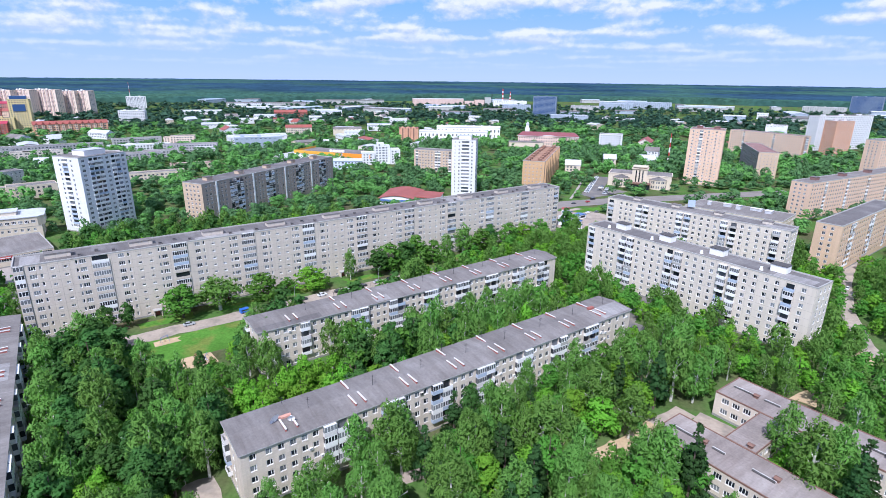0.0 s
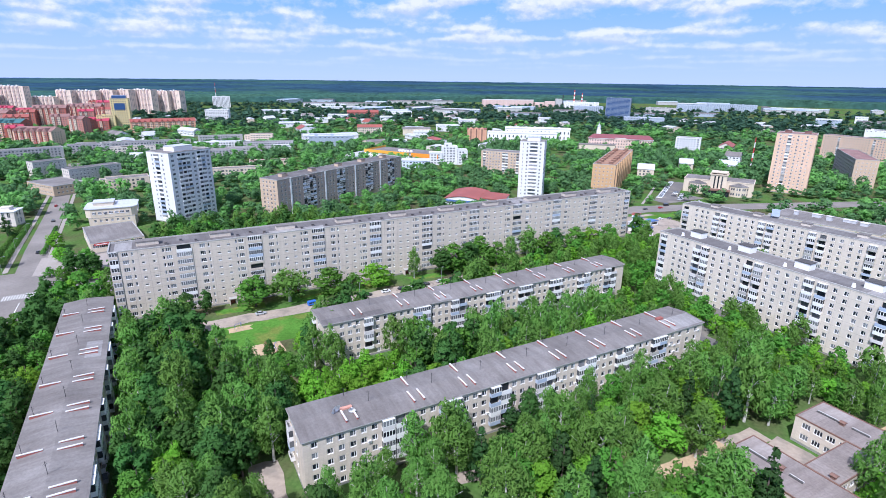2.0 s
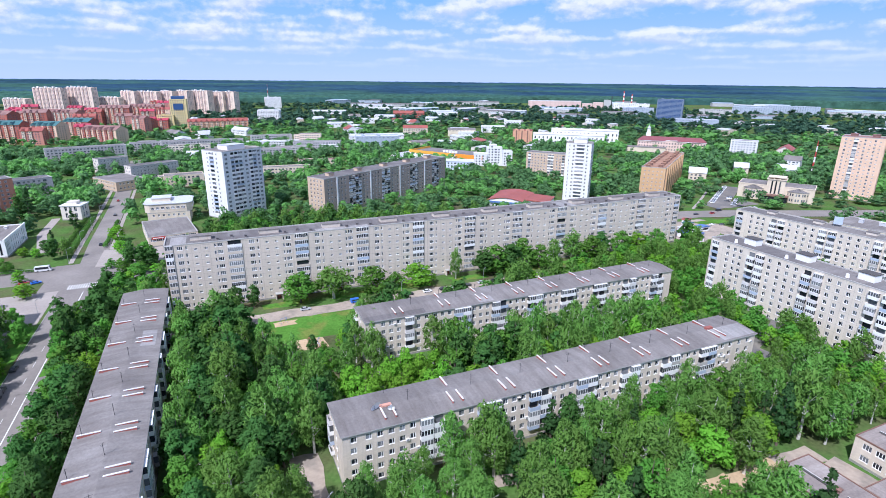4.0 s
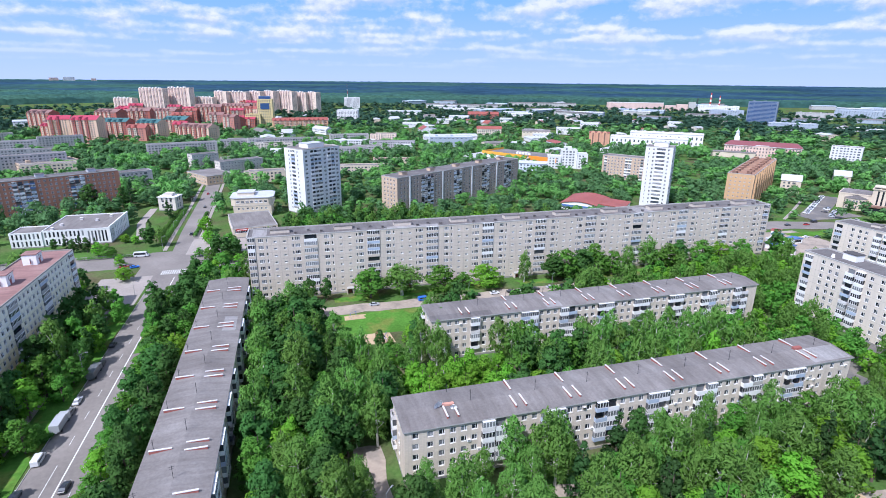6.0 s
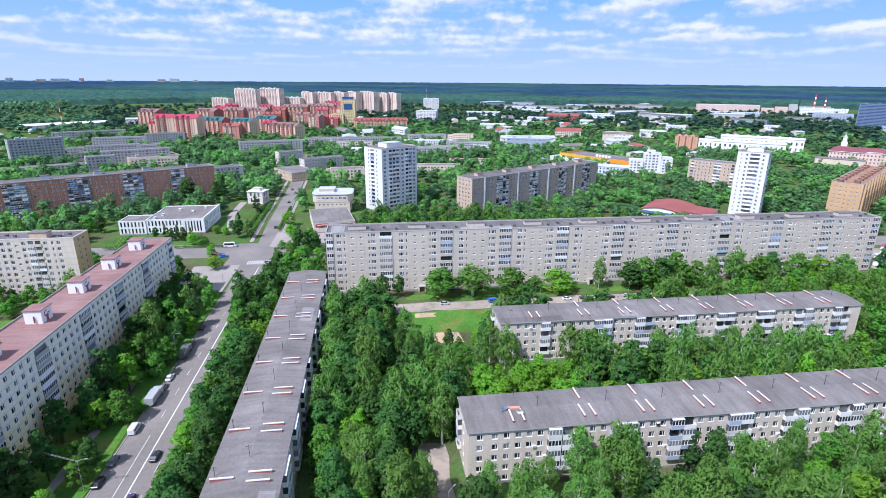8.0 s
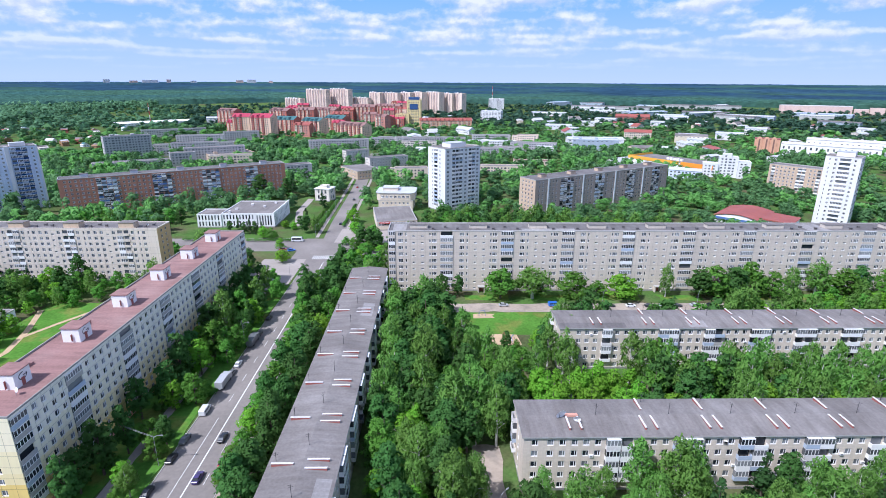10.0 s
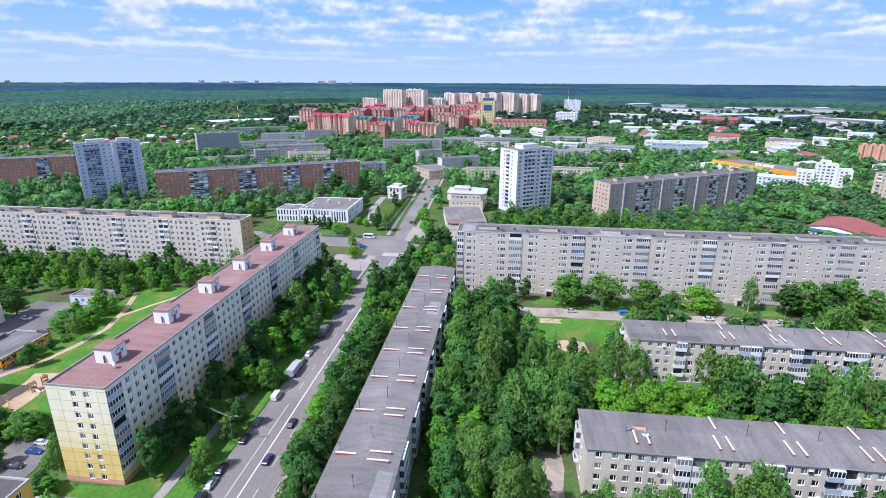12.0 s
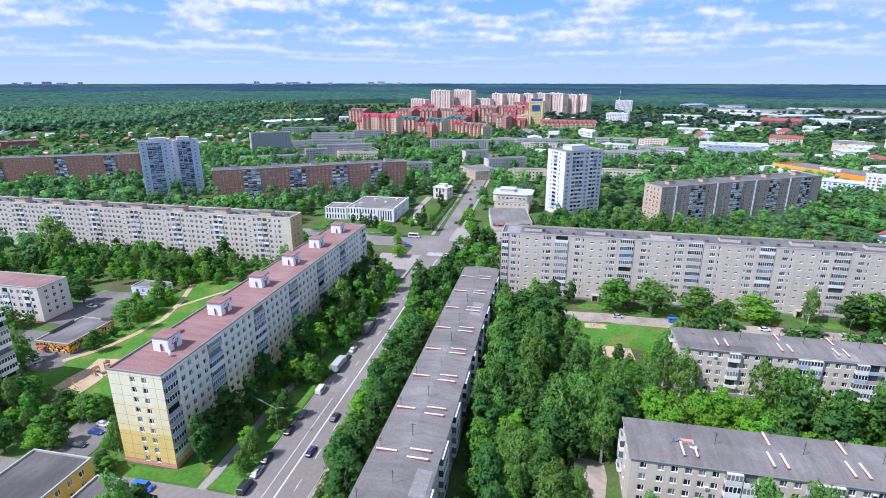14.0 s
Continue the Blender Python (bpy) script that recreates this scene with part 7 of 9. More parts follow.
def curved_hall():
    """Long windowless hall on a gently bent plan, its left end rounded like a drum."""
    z = far_rise(1850)
    ob = thing("curved_hall", pose(-104, 1850, z), "long curved pale pinkish-grey hall", "hall")
    line = [(10 - 14 * math.cos(math.pi * i / 8), 14 - 18 * math.sin(math.pi * i / 8)) for i in range(6)] + [(12 + 26 * k, -2 + 0.35 * k * k) for k in range(1, 7)]
    line += [(x, y + 34) for x, y in reversed(line[6:])] + [(10, 34)]
    n, s, r = len(line), Shape(), Shape()
    s.v = [(x, y, -1) for x, y in line] + [(x, y, 21) for x, y in line]
    s.f = [(i, (i + 1) % n, n + (i + 1) % n, n + i) for i in range(n)]
    s.m = [0] * n
    r.v = [(x, y, 21) for x, y in line] + [(x, y, 22) for x, y in line]
    r.f = [(i, (i + 1) % n, n + (i + 1) % n, n + i) for i in range(n)] + [tuple(range(n, 2 * n))]
    r.m = [0] * (n + 1)
    part("wall", s.mesh("wall", [M["wall_mauve"]]), ob)
    part("roof", r.mesh("roof", [M["roof_works"]]), ob)
    part("annexe", Shape().box(172, 204, 6, 34, -1, 15).box(206, 238, 10, 34, -1, 19).mesh("annexe", [M["wall_mauve"]]), ob, label="lower plain side building")
    part("head", Shape().box(240, 260, 10, 30, -1, 27).mesh("head", [M["wall_grey"]]), ob, label="taller grey end block")


curved_hall()
far_house("shed", "long pale boiler house below the chimneys", 163, 1858, -7, 112, 30, 17, "wall_white", "roof_metal", 4.0)


def chimney(x, y, h):
    z = far_rise(math.hypot(x, y))
    ob = thing("chimney", pose(x, y, z), "tall red and white striped factory chimney", "chimney", group="factory chimneys")
    for k in range(8):
        a, b = 3.0 - 0.17 * k, 3.0 - 0.17 * (k + 1)
        part("band", Shape().tube(0, 0, h * k / 8, h * (k + 1) / 8, a, b, sides=12).mesh("band", [M["red" if k % 2 else "white"]]), ob)


chimney(199, 1895, 54), chimney(225, 1900, 45)
slim = thing("steel_stack", pose(161, 1880, far_rise(1887)), "thin dark steel stack beside the boiler house", "stack")
part("pipe", Shape().tube(0, 0, 0, 40, 1.5, 1.2, sides=10).mesh("pipe", [M["dark"]]), slim)


def lattice_mast(x, y, h):
    ob = thing("radio_mast", pose(x, y, far_rise(math.hypot(x, y))), "thin red and white radio mast", "mast")
    for k in range(6):
        part("section", Shape().tube(0, 0, h * k / 6, h * (k + 1) / 6, 1.1 - 0.12 * k, 1.0 - 0.12 * k, sides=4).mesh("section", [M["red" if k % 2 else "white"]]), ob)


lattice_mast(-1000, 1760, 62), lattice_mast(-1090, 560, 45), lattice_mast(268, 640, 34)


def cottage(x, y, ang, w, d, h, wall, roof):
    ob = thing("cottage", pose(x, y, 0, 0, 0, ang), "small cottage with a pitched coloured roof among trees", "cottage", group="cottages at the wood")
    block(x, y, ang, w, d, 2)
    part("wall", Shape().box(0, w, 0, d, 0, h, skip="t").prism([(0, h), (w, h), (w / 2, h + 2.6)], 0.0, d).mesh("wall", [M[wall]]), ob)
    r = Shape()
    for a, b in (((-0.5, h - 0.4), (w / 2, h + 2.75)), ((w / 2, h + 2.75), (w + 0.5, h - 0.4))):
        r.quad((a[0], -0.5, a[1]), (a[0], d + 0.5, a[1]), (b[0], d + 0.5, b[1]), (b[0], -0.5, b[1]))
    part("roof", r.mesh("roof", [M[roof]]), ob)
    part("window", Shape().box(w * 0.2, w * 0.4, -0.05, -0.01, 1.0, 2.2).box(w * 0.6, w * 0.8, -0.05, -0.01, 1.0, 2.2).mesh("window", [M["glass"]]), ob)


rnd = random.Random(77)
for k in range(90):
    az, r = radians(rnd.uniform(65, 90)), rnd.uniform(780, 1250)
    x, y = -r * math.sin(az), r * math.cos(az)
    if not blocked(x, y, 8):
        cottage(x, y, rnd.uniform(-40, 130), rnd.uniform(8, 14), rnd.uniform(8, 12), rnd.uniform(3, 6), rnd.choice(["wall_cream", "white", "wall_red", "wall_g", "wood"]), rnd.choice(["roof_tile", "roof", "roof_metal", "roof", "roof_dark", "roof_teal", "roof_dark"]))
for k in range(130):
    az, r = radians(rnd.uniform(-36, 40)), rnd.uniform(600, 1380)
    x, y = -r * math.sin(az), r * math.cos(az)
    if not blocked(x, y, 14) and not (az < radians(4) and r < 1080 and k % 4):
        far_house("shed" if rnd.random() < 0.6 else "town_house", "pale low building among trees", x, y, rnd.choice([66, -24, 35, -55]) + rnd.uniform(-5, 5), rnd.uniform(14, 44), rnd.uniform(10, 22), rnd.uniform(4, 10),
                  rnd.choice(["wall_white", "wall_cream", "wall_g", "wall_white"]), rnd.choice(["roof_metal", "roof_metal", "roof", "roof_tile", "roof_metal"]), 3.2)
for k in range(44):
    az, r = radians(rnd.uniform(-40, 24)), rnd.uniform(1400, 2300)
    x, y = -r * math.sin(az), r * math.cos(az)
    if not blocked(x, y, 20):
        far_house("shed", "pale blue-grey industrial hall", x, y, rnd.choice([66, -24, 5, -10]) + rnd.uniform(-5, 5), rnd.uniform(40, 150), rnd.uniform(20, 40), rnd.uniform(6, 13),
                  rnd.choice(["wall_hall", "wall_grey", "wall_hall"]), rnd.choice(["roof_metal", "roof_dark", "roof_dark", "paleblue"]), 4.0)
for k in range(14):
    az = radians([85, 84.2, 83, 82, 80.5, 66, 64, 62.5, 61, 59, 55, 54, 52, 63][k])
    r = 4550
    x, y = -r * math.sin(az), r * math.cos(az)
    far_house("high_rise", "pale high-rise on the horizon", x, y, math.degrees(math.atan2(y, x)) - 90, 30 + 12 * (k % 4), 20, 30 + 4 * (k % 3), ["wall_pink", "wall_white"][k % 2], "roof", 3.0)


# ---- trees ----
def leaf_cloud(rng, centres, radii, count, size, squash=1.0, droop=0.0, rough=0.85):
    """Leaf clumps: small blades on the shells of many overlapping boughs. Rows of place and soft normal, three a blade."""
    w = radii ** 2 / (radii ** 2).sum()
    pick = rng.choice(len(radii), count, p=w)
    d = rng.normal(size=(count, 3))
    d[:, 2] = np.where(d[:, 2] < -0.3, -d[:, 2] * 0.6, d[:, 2])
    d /= np.linalg.norm(d, axis=1)[:, None]
    rad = radii[pick] * rng.uniform(0.72, 1.08, count)
    c = centres[pick] + d * rad[:, None] * np.array([1, 1, squash])
    nrm = d + np.array([0, 0, 0.3]) + rng.normal(scale=rough, size=(count, 3))
    nrm /= np.linalg.norm(nrm, axis=1)[:, None]
    a = np.cross(nrm, rng.normal(size=(count, 3)))
    a /= np.linalg.norm(a, axis=1)[:, None] + 1e-9
    b = np.cross(nrm, a)
    b[:, 2] -= droop
    out = (c - centres.mean(0)) / (np.abs(c - centres.mean(0)).max(0) + 0.1)
    soft = 0.75 * d + 0.85 * out + 0.3 * nrm + np.array([0, 0, 0.15])
    soft /= np.linalg.norm(soft, axis=1)[:, None]
    a *= np.where((nrm * soft).sum(1) < 0, -1.0, 1.0)[:, None]
    sz = size * rng.uniform(0.55, 1.3, count)[:, None]
    k = (0.6, 1.5) if droop > 0.6 else (1.0, 1.15)
    v = np.stack([c - a * sz * k[0] - b * sz * 0.6, c + a * sz * k[0] - b * sz * 0.5, c + b * sz * k[1]], 1).reshape(-1, 3)
    return np.hstack([v, np.repeat(soft, 3, 0)])


def placed(v, m, at):
    """The same leaves, turned and stretched by m and set down elsewhere."""
    return np.hstack([v[:, :3] @ m + np.array(at), v[:, 3:] @ m])


def leaf_mesh(name, v, mats):
    me = bpy.data.meshes.new(name)
    n = len(v) // 3
    me.vertices.add(3 * n); me.loops.add(3 * n); me.polygons.add(n)
    me.vertices.foreach_set("co", np.ascontiguousarray(v[:, :3], dtype=np.float32).ravel())
    me.loops.foreach_set("vertex_index", np.arange(3 * n, dtype=np.int32))
    me.polygons.foreach_set("loop_start", np.arange(0, 3 * n, 3, dtype=np.int32))
    for m in mats:
        me.materials.append(m)
    me.update(calc_edges=True)
    soft = v[:, 3:] / np.linalg.norm(v[:, 3:], axis=1)[:, None]
    me.normals_split_custom_set_from_vertices(soft.tolist())
    return me


def crown_points(rng, kind, count, size):
    """Crown of a tree 12 m tall standing on z = 0."""
    if kind == "spruce":
        z = rng.uniform(0, 1, 46) ** 0.8
        r = (1 - z) * 2.5 + 0.15
        a = rng.uniform(0, 2 * np.pi, 46)
        cen = np.stack([np.cos(a) * r * 0.7, np.sin(a) * r * 0.7, 1.2 + z * 11.2], 1)
        return leaf_cloud(rng, cen, 0.35 + 0.75 * (1 - z), count, size * 0.8, 0.5, 0.5)
    n = {"maple": 78, "lime": 84, "birch": 120, "shrub": 16}[kind]
    p = rng.normal(size=(n, 3)); p /= np.linalg.norm(p, axis=1)[:, None]
    p *= rng.uniform(0.25, 1.0, n)[:, None] ** 0.6
    rx, rz, zc, rb = {"maple": (3.2, 4.9, 5.4, 0.95), "lime": (2.4, 5.2, 6.1, 0.80), "birch": (2.5, 5.3, 6.6, 0.62), "shrub": (1.7, 1.1, 1.3, 0.8)}[kind]
    taper = 1 - 0.35 * np.clip(p[:, 2:3], -0.2, 1) if kind != "shrub" else 1
    skirt = 1 + 0.55 * np.clip(-p[:, 2:3], 0, 1) if kind == "maple" else 1
    cen = np.concatenate([p[:, :2] * rx * taper * skirt, zc + p[:, 2:3] * rz], 1)
    rad = rb * rng.uniform(0.6, 1.2, n)
    return leaf_cloud(rng, cen, rad, count, size * (0.85 if kind == "birch" else 1.0), 2.0 if kind == "birch" else 0.8, 0.7 if kind == "birch" else 0.1)


def trunk_mesh(rng, kind, bark):
    s = Shape()
    if kind == "spruce":
        s.tube(0, 0, -0.2, 11.5, 0.22, 0.05)
    elif kind == "shrub":
        for k in range(4):
            s.tube(0, 0, -0.1, 1.6, 0.05, 0.02, sides=5, dx=rng.uniform(-0.9, 0.9), dy=rng.uniform(-0.9, 0.9))
    else:
        s.tube(0, 0, -0.2, 4.2, 0.24, 0.17).tube(0, 0, 4.2, 10.5, 0.17, 0.05, dx=rng.uniform(-0.4, 0.4), dy=rng.uniform(-0.4, 0.4))
        for k in range(7):
            a = rng.uniform(0, 2 * math.pi)
            z = rng.uniform(3.4, 7.5)
            q = rng.uniform(1.4, 2.6)
            s.tube(0, 0, z, z + rng.uniform(1.2, 2.6), 0.09, 0.03, sides=5, dx=q * math.cos(a), dy=q * math.sin(a))
    return s.mesh("trunk", [M[bark]])


KINDS = {"maple": ("leaf", "bark", "full green maple with a broad crown", "maple_tree"), "lime": ("leaf_dark", "bark", "dark green lime tree with a tall crown", "lime_tree"),
         "bright": ("leaf_bright", "bark", "bright yellow-green young tree", "maple_tree"), "birch": ("leaf_birch", "birch_bark", "tall birch with drooping grey-green foliage and pale trunk", "birch_tree"),
         "spruce": ("leaf_fir", "bark", "dark green spruce", "spruce_tree"), "shrub": ("leaf_shrub", "bark", "round green shrub", "shrub")}
TREE_MODELS = {}


def tree_model(kind, variant, fine):
    def make():
        shape = {"bright": "maple"}.get(kind, kind)
        rng = np.random.default_rng(100 + 17 * variant + 1000 * sorted(KINDS).index(kind) + fine)
        count, size = {3: (4600, 0.205), 2: (2700, 0.262), 1: (1500, 0.335), 0: (240, 0.95)}[fine]
        if kind == "shrub":
            count, size = count // 4, size * 0.75
        crown = leaf_mesh("crown", crown_points(rng, shape, count, size), [M[KINDS[kind][0]]])
        return crown, trunk_mesh(random.Random(variant), shape, KINDS[kind][1])
    return once(TREE_MODELS, (kind, variant, fine), make)


def tree(x, y, kind, height, wide=1.0, turn=0.0, variant=0, fine=2):
    crown, trunk = tree_model(kind, variant, fine)
    k = height / (12.0 if kind != "shrub" else 2.6)
    root = thing(KINDS[kind][3], Matrix.LocRotScale((x, y, 0), Euler((0, 0, turn)), None), KINDS[kind][2] + (" between the houses"), "tree" if kind != "shrub" else "shrub", "trees between the houses" if kind != "shrub" else "shrubs between the houses")
    sc = Matrix.Diagonal((k * wide, k * wide, k, 1))
    part("trunk", trunk, root, sc)
    part("crown", crown, root, sc)


def view_az(x, y):
    return math.degrees(math.atan2(-x, y))


PLANTED = []


def plant(x, y, kind, height, wide=1.0, fine=None):
    r = math.hypot(x, y)
    rr = random.Random(int(x * 31 + y * 17))
    tree(x, y, kind, height, wide, rr.uniform(0, 6.28), rr.randrange(4), fine if fine is not None else (3 if r < 104 else 2 if r < 150 else 1))
    PLANTED.append((x, y, 2.2 if kind != "shrub" else 1.2))


# single trees that stand out
STREET_TREES = ((-5.5, 121.7, "bright", 10, 0.9), (4.6, 107.3, "bright", 8, 0.9), (-13, 100, "bright", 8, 1.0), (-9, 162, "bright", 9, 0.9), (78.7, 74, "bright", 10, 1.1), (123.5, 76, "bright", 10, 1.25),
                (107.5, 75.5, "bright", 10.5, 1.3), (163, 77, "maple", 9, 1.1), (97, 84, "bright", 8, 1.1), (-49.6, 104, "maple", 6, 1.1), (-49.2, 110, "maple", 7, 1.1), (-49.8, 116.5, "maple", 6.5, 1.1),
                (-49, 130, "maple", 9, 1.1), (-49.4, 137, "lime", 10, 1.1), (-49.2, 145, "maple", 10, 1.1), (-49.5, 154, "lime", 11, 1.1))
YARD_TREES = ((-49.2, 163, "maple", 10.5, 1.1), (-49, 174, "lime", 11, 1.1), (-49.2, 186, "maple", 10.5, 1.1), (44, 176, "birch", 12.5, 1.0), (47.5, 183, "birch", 12, 1.0), (40, 171, "birch", 11, 1.0),
              (3, 178, "birch", 11, 1.1), (1, 188, "maple", 9, 1.0), (3, 197, "birch", 10, 1.0), (-133, 107, "lime", 8, 1.2), (-125.2, 109.5, "maple", 6.5, 1.3), (-110, 99, "maple", 4.5, 1.4),
              (-174.8, 130, "birch", 10, 1.3), (-170, 126, "maple", 9, 1.2), (-170, 172, "maple", 6, 1.9), (-163, 174, "maple", 6, 1.6))
LAWN_TREES = ((-184, 203, "bright", 7, 1.3), (-176, 205, "maple", 7, 1.3), (-205, 181, "lime", 8, 1.2), (-136, 91, "lime", 8, 1.2), (-146, 96, "maple", 8, 1.2), (-155, 100, "maple", 9, 1.2),
              (-70.6, 97, "maple", 6, 1.0), (-70.8, 101.5, "birch", 7, 1.2), (-71, 114, "maple", 7.5, 0.95), (-71.5, 139, "maple", 9.5, 1.1), (-71, 163, "maple", 8, 0.9), (-71, 172, "maple", 9, 1.0),
              (-71.5, 181, "birch", 9, 1.2), (-49.4, 123.6, "bright", 8.5, 1.1), (-50, 322, "bright", 7.5, 1.4), (-80.7, 268, "bright", 7, 1.4))
CORNER_TREES = ((-46, 290, "maple", 7, 1.2), (-55, 349, "bright", 9.5, 1.2), (-104, 312, "bright", 7, 1.2), (-98, 309, "maple", 7, 1.2), (-112, 321, "lime", 7.5, 1.0), (-115.5, 322, "spruce", 7.5, 1.0),
                (-119, 322, "lime", 6.5, 1.1), (-124, 327, "spruce", 7, 1.0), (-108, 322, "spruce", 6, 1.1), (-130, 328, "lime", 6, 1.1), (-84, 391, "spruce", 10, 1.0), (-81, 386, "spruce", 8, 1.1),
                (-85.5, 345, "spruce", 8.5, 1.1), (-89, 342, "lime", 6, 1.1), (-97, 336, "bright", 5, 1.5), (-91, 333, "bright", 4.5, 1.5), (-142, 430, "lime", 16, 1.4), (-115, 427, "spruce", 15, 1.2), (-121, 430, "lime", 14, 1.0), (-88, 290, "bright", 6, 1.2), (29, 219, "maple", 12.5, 1.55), (43, 218.5, "birch", 11.5, 2.5), (61, 218.5, "maple", 11.5, 1.5))
AVENUE_TREES = ((72, 220, "maple", 7.5, 1.25), (83, 218.5, "bright", 11, 1.6), (103, 220, "birch", 12, 0.9), (117, 219, "lime", 12, 1.4), (125, 221, "maple", 13.5, 1.35), (133, 218, "lime", 13, 1.45),
                (141, 222, "maple", 14, 1.3), (150, 219, "maple", 11, 1.3), (160, 221, "birch", 11, 1.1), (172, 222, "birch", 13, 1.4), (182, 219, "maple", 13, 1.3), (192, 223, "lime", 12, 1.3),
                (204, 220, "maple", 13, 1.3), (217, 222, "bright", 11, 1.3), (228, 219, "maple", 12, 1.3), (10, 221, "lime", 9, 1.0))
BACK_TREES = ((3, 219, "lime", 10, 1.0), (-160.5, 143, "maple", 4.2, 1.2), (-159.5, 148, "maple", 4.6, 1.2), (-159, 153, "lime", 4.2, 1.2), (-204, 150, "maple", 9, 1.3), (-199, 154.5, "maple", 5, 1.1),
              (-197, 178, "lime", 10, 1.2), (-166, 167, "maple", 6.5, 1.5), (-160, 167, "bright", 6, 1.3), (-159.5, 175, "maple", 7, 1.3), (-167, 172.5, "lime", 6, 1.2))
THICKET_TREES = ((-157.1, 109.7, "maple", 7, 1.35), (-151.0, 109.1, "lime", 9, 1.35), (-149.5, 111.3, "maple", 8, 1.35), (-144.4, 100.8, "bright", 5, 1.35), (-139.6, 100.6, "birch", 4.5, 1.35), (-133.6, 98.9, "maple", 5, 1.35), (-134.0, 103.0, "maple", 6, 1.35), (-123.9, 96.5, "lime", 6, 1.35), (-124.6, 94.8, "maple", 5, 1.35), (-130.0, 107.5, "bright", 6, 1.35), (-126.0, 107.1, "birch", 7, 1.35), (-123.1, 108.2, "maple", 7, 1.35), (-122.7, 110.2, "maple", 6, 1.35), (-105.7, 90.8, "lime", 5, 1.35), (-102.8, 90.0, "maple", 4.5, 1.35), (-128.6, 94.0, "bright", 5.5, 1.35), (-139.6, 94.9, "birch", 5.5, 1.35), (-136.4, 112.2, "maple", 5, 1.35))
POPLARS = ((-57.2, 219, "lime", 17.5, 0.8), (-54.6, 209, "maple", 16, 0.75), (-54.2, 199, "lime", 15, 0.8), (-56, 228, "maple", 10, 0.9), (38, 160, "birch", 15, 1.0), (42, 154.5, "birch", 16, 1.0), (33, 152, "birch", 13, 1.0), (47, 167, "birch", 15, 1.0), (29, 158, "maple", 10, 1.0), (-162, 230, "lime", 18, 0.95), (-159.5, 226, "maple", 12, 1.0), (-243, 217, "birch", 21, 1.3), (-251, 217, "birch", 27, 1.25), (-236, 219, "maple", 14, 1.3), (-189, 235, "spruce", 9, 1.0), (-181, 232, "bright", 8, 1.3), (-174, 233, "maple", 8, 1.3), (-51.4, 197, "lime", 21, 0.72), (-50.6, 189, "maple", 18, 0.72), (-51.2, 206, "lime", 19.5, 0.75), (-50.4, 215, "maple", 17, 0.8), (-37, 285, "maple", 8, 1.4), (-31, 283, "bright", 6, 1.5), (-52, 299, "maple", 6, 1.4), (-168, 344, "lime", 13, 1.1), (-176, 347, "maple", 12, 1.2), (-185, 345, "lime", 14, 1.1), (-196, 347, "maple", 11, 1.2), (-207, 346, "lime", 13, 1.1), (-219, 347, "maple", 13, 1.2), (-232, 349, "lime", 12, 1.1), (-244, 351, "bright", 10, 1.2))
BIRCHES = ((46, 98.5, "birch", 17, 1.0), (54, 97, "birch", 18, 1.15), (58, 99, "birch", 16, 1.0), (80, 98, "lime", 15, 0.9), (88, 97.5, "lime", 12, 0.9), (101, 98, "birch", 15, 0.9), (110, 97, "maple", 13, 0.9), (122, 98, "birch", 15, 1.1), (136, 98, "maple", 12, 1.1),
           (43, 149.5, "birch", 15, 0.9), (62, 149.5, "birch", 18, 1.0), (66, 148, "birch", 16, 1.0), (82, 149, "maple", 11, 0.9), (94, 149, "birch", 14, 0.9), (104, 148.5, "birch", 16, 1.0), (115, 148, "lime", 14, 1.0), (128, 149, "birch", 15, 0.9), (136, 149, "birch", 14, 0.9))
for u, v, kind, h, wd in [(a, b, k, 1.28 * h, 1.05 * w) for a, b, k, h, w in STREET_TREES + YARD_TREES + LAWN_TREES + CORNER_TREES + AVENUE_TREES + BACK_TREES + THICKET_TREES] + list(POPLARS + BIRCHES):
    plant(*W(u, v), kind, h, wd)

rnd = random.Random(2024)


def zone_kind(u, v, q):
    """What grows where: birches and limes between the houses, fresh green at the lawn, spruces by the school."""
    if 60 < u < 140 and 20 < v < 78:
        return ["maple", "bright", "birch", "spruce", "birch", "birch"][int(q * 6)]
    if 20 < u < 170 and v < 102:
        return ["birch", "birch", "birch", "maple", "birch", "bright", "birch", "birch", "spruce", "maple"][int(q * 10)]
    if -20 < u < 22 and v < 200:
        return ["lime", "birch", "birch", "maple", "lime", "birch", "lime", "bright"][int(q * 8)]
    if u > 110 and v < 215:
        return ["birch", "maple", "birch", "bright", "maple", "birch", "bright"][int(q * 7)]
    return ["lime", "maple", "birch", "maple", "lime", "birch", "bright"][int(q * 7)]


def free(x, y, gap):
    for a, b, g in PLANTED:
        if (a - x) ** 2 + (b - y) ** 2 < (g + gap) ** 2:
            return False
    return True


def zone_density(u, v):
    if -86.5 < u < -79.5 and 70 < v < 262:
        return 0.75
    if -76 < u < -68.5 and v < 236:
        return 0.14 if v < 150 else 0.8
    if -51 < u < -36 and v < 262:
        return 1.0
    if u < -88:
        return 0.95 if v > 205 else 0.5 if v < 125 and u > -140 else 0.36
    if -22 < u < 8 and v < 205:
        return 1.0
    if 20 < u < 170 and v < 102:
        return 0.97
    return 0.88


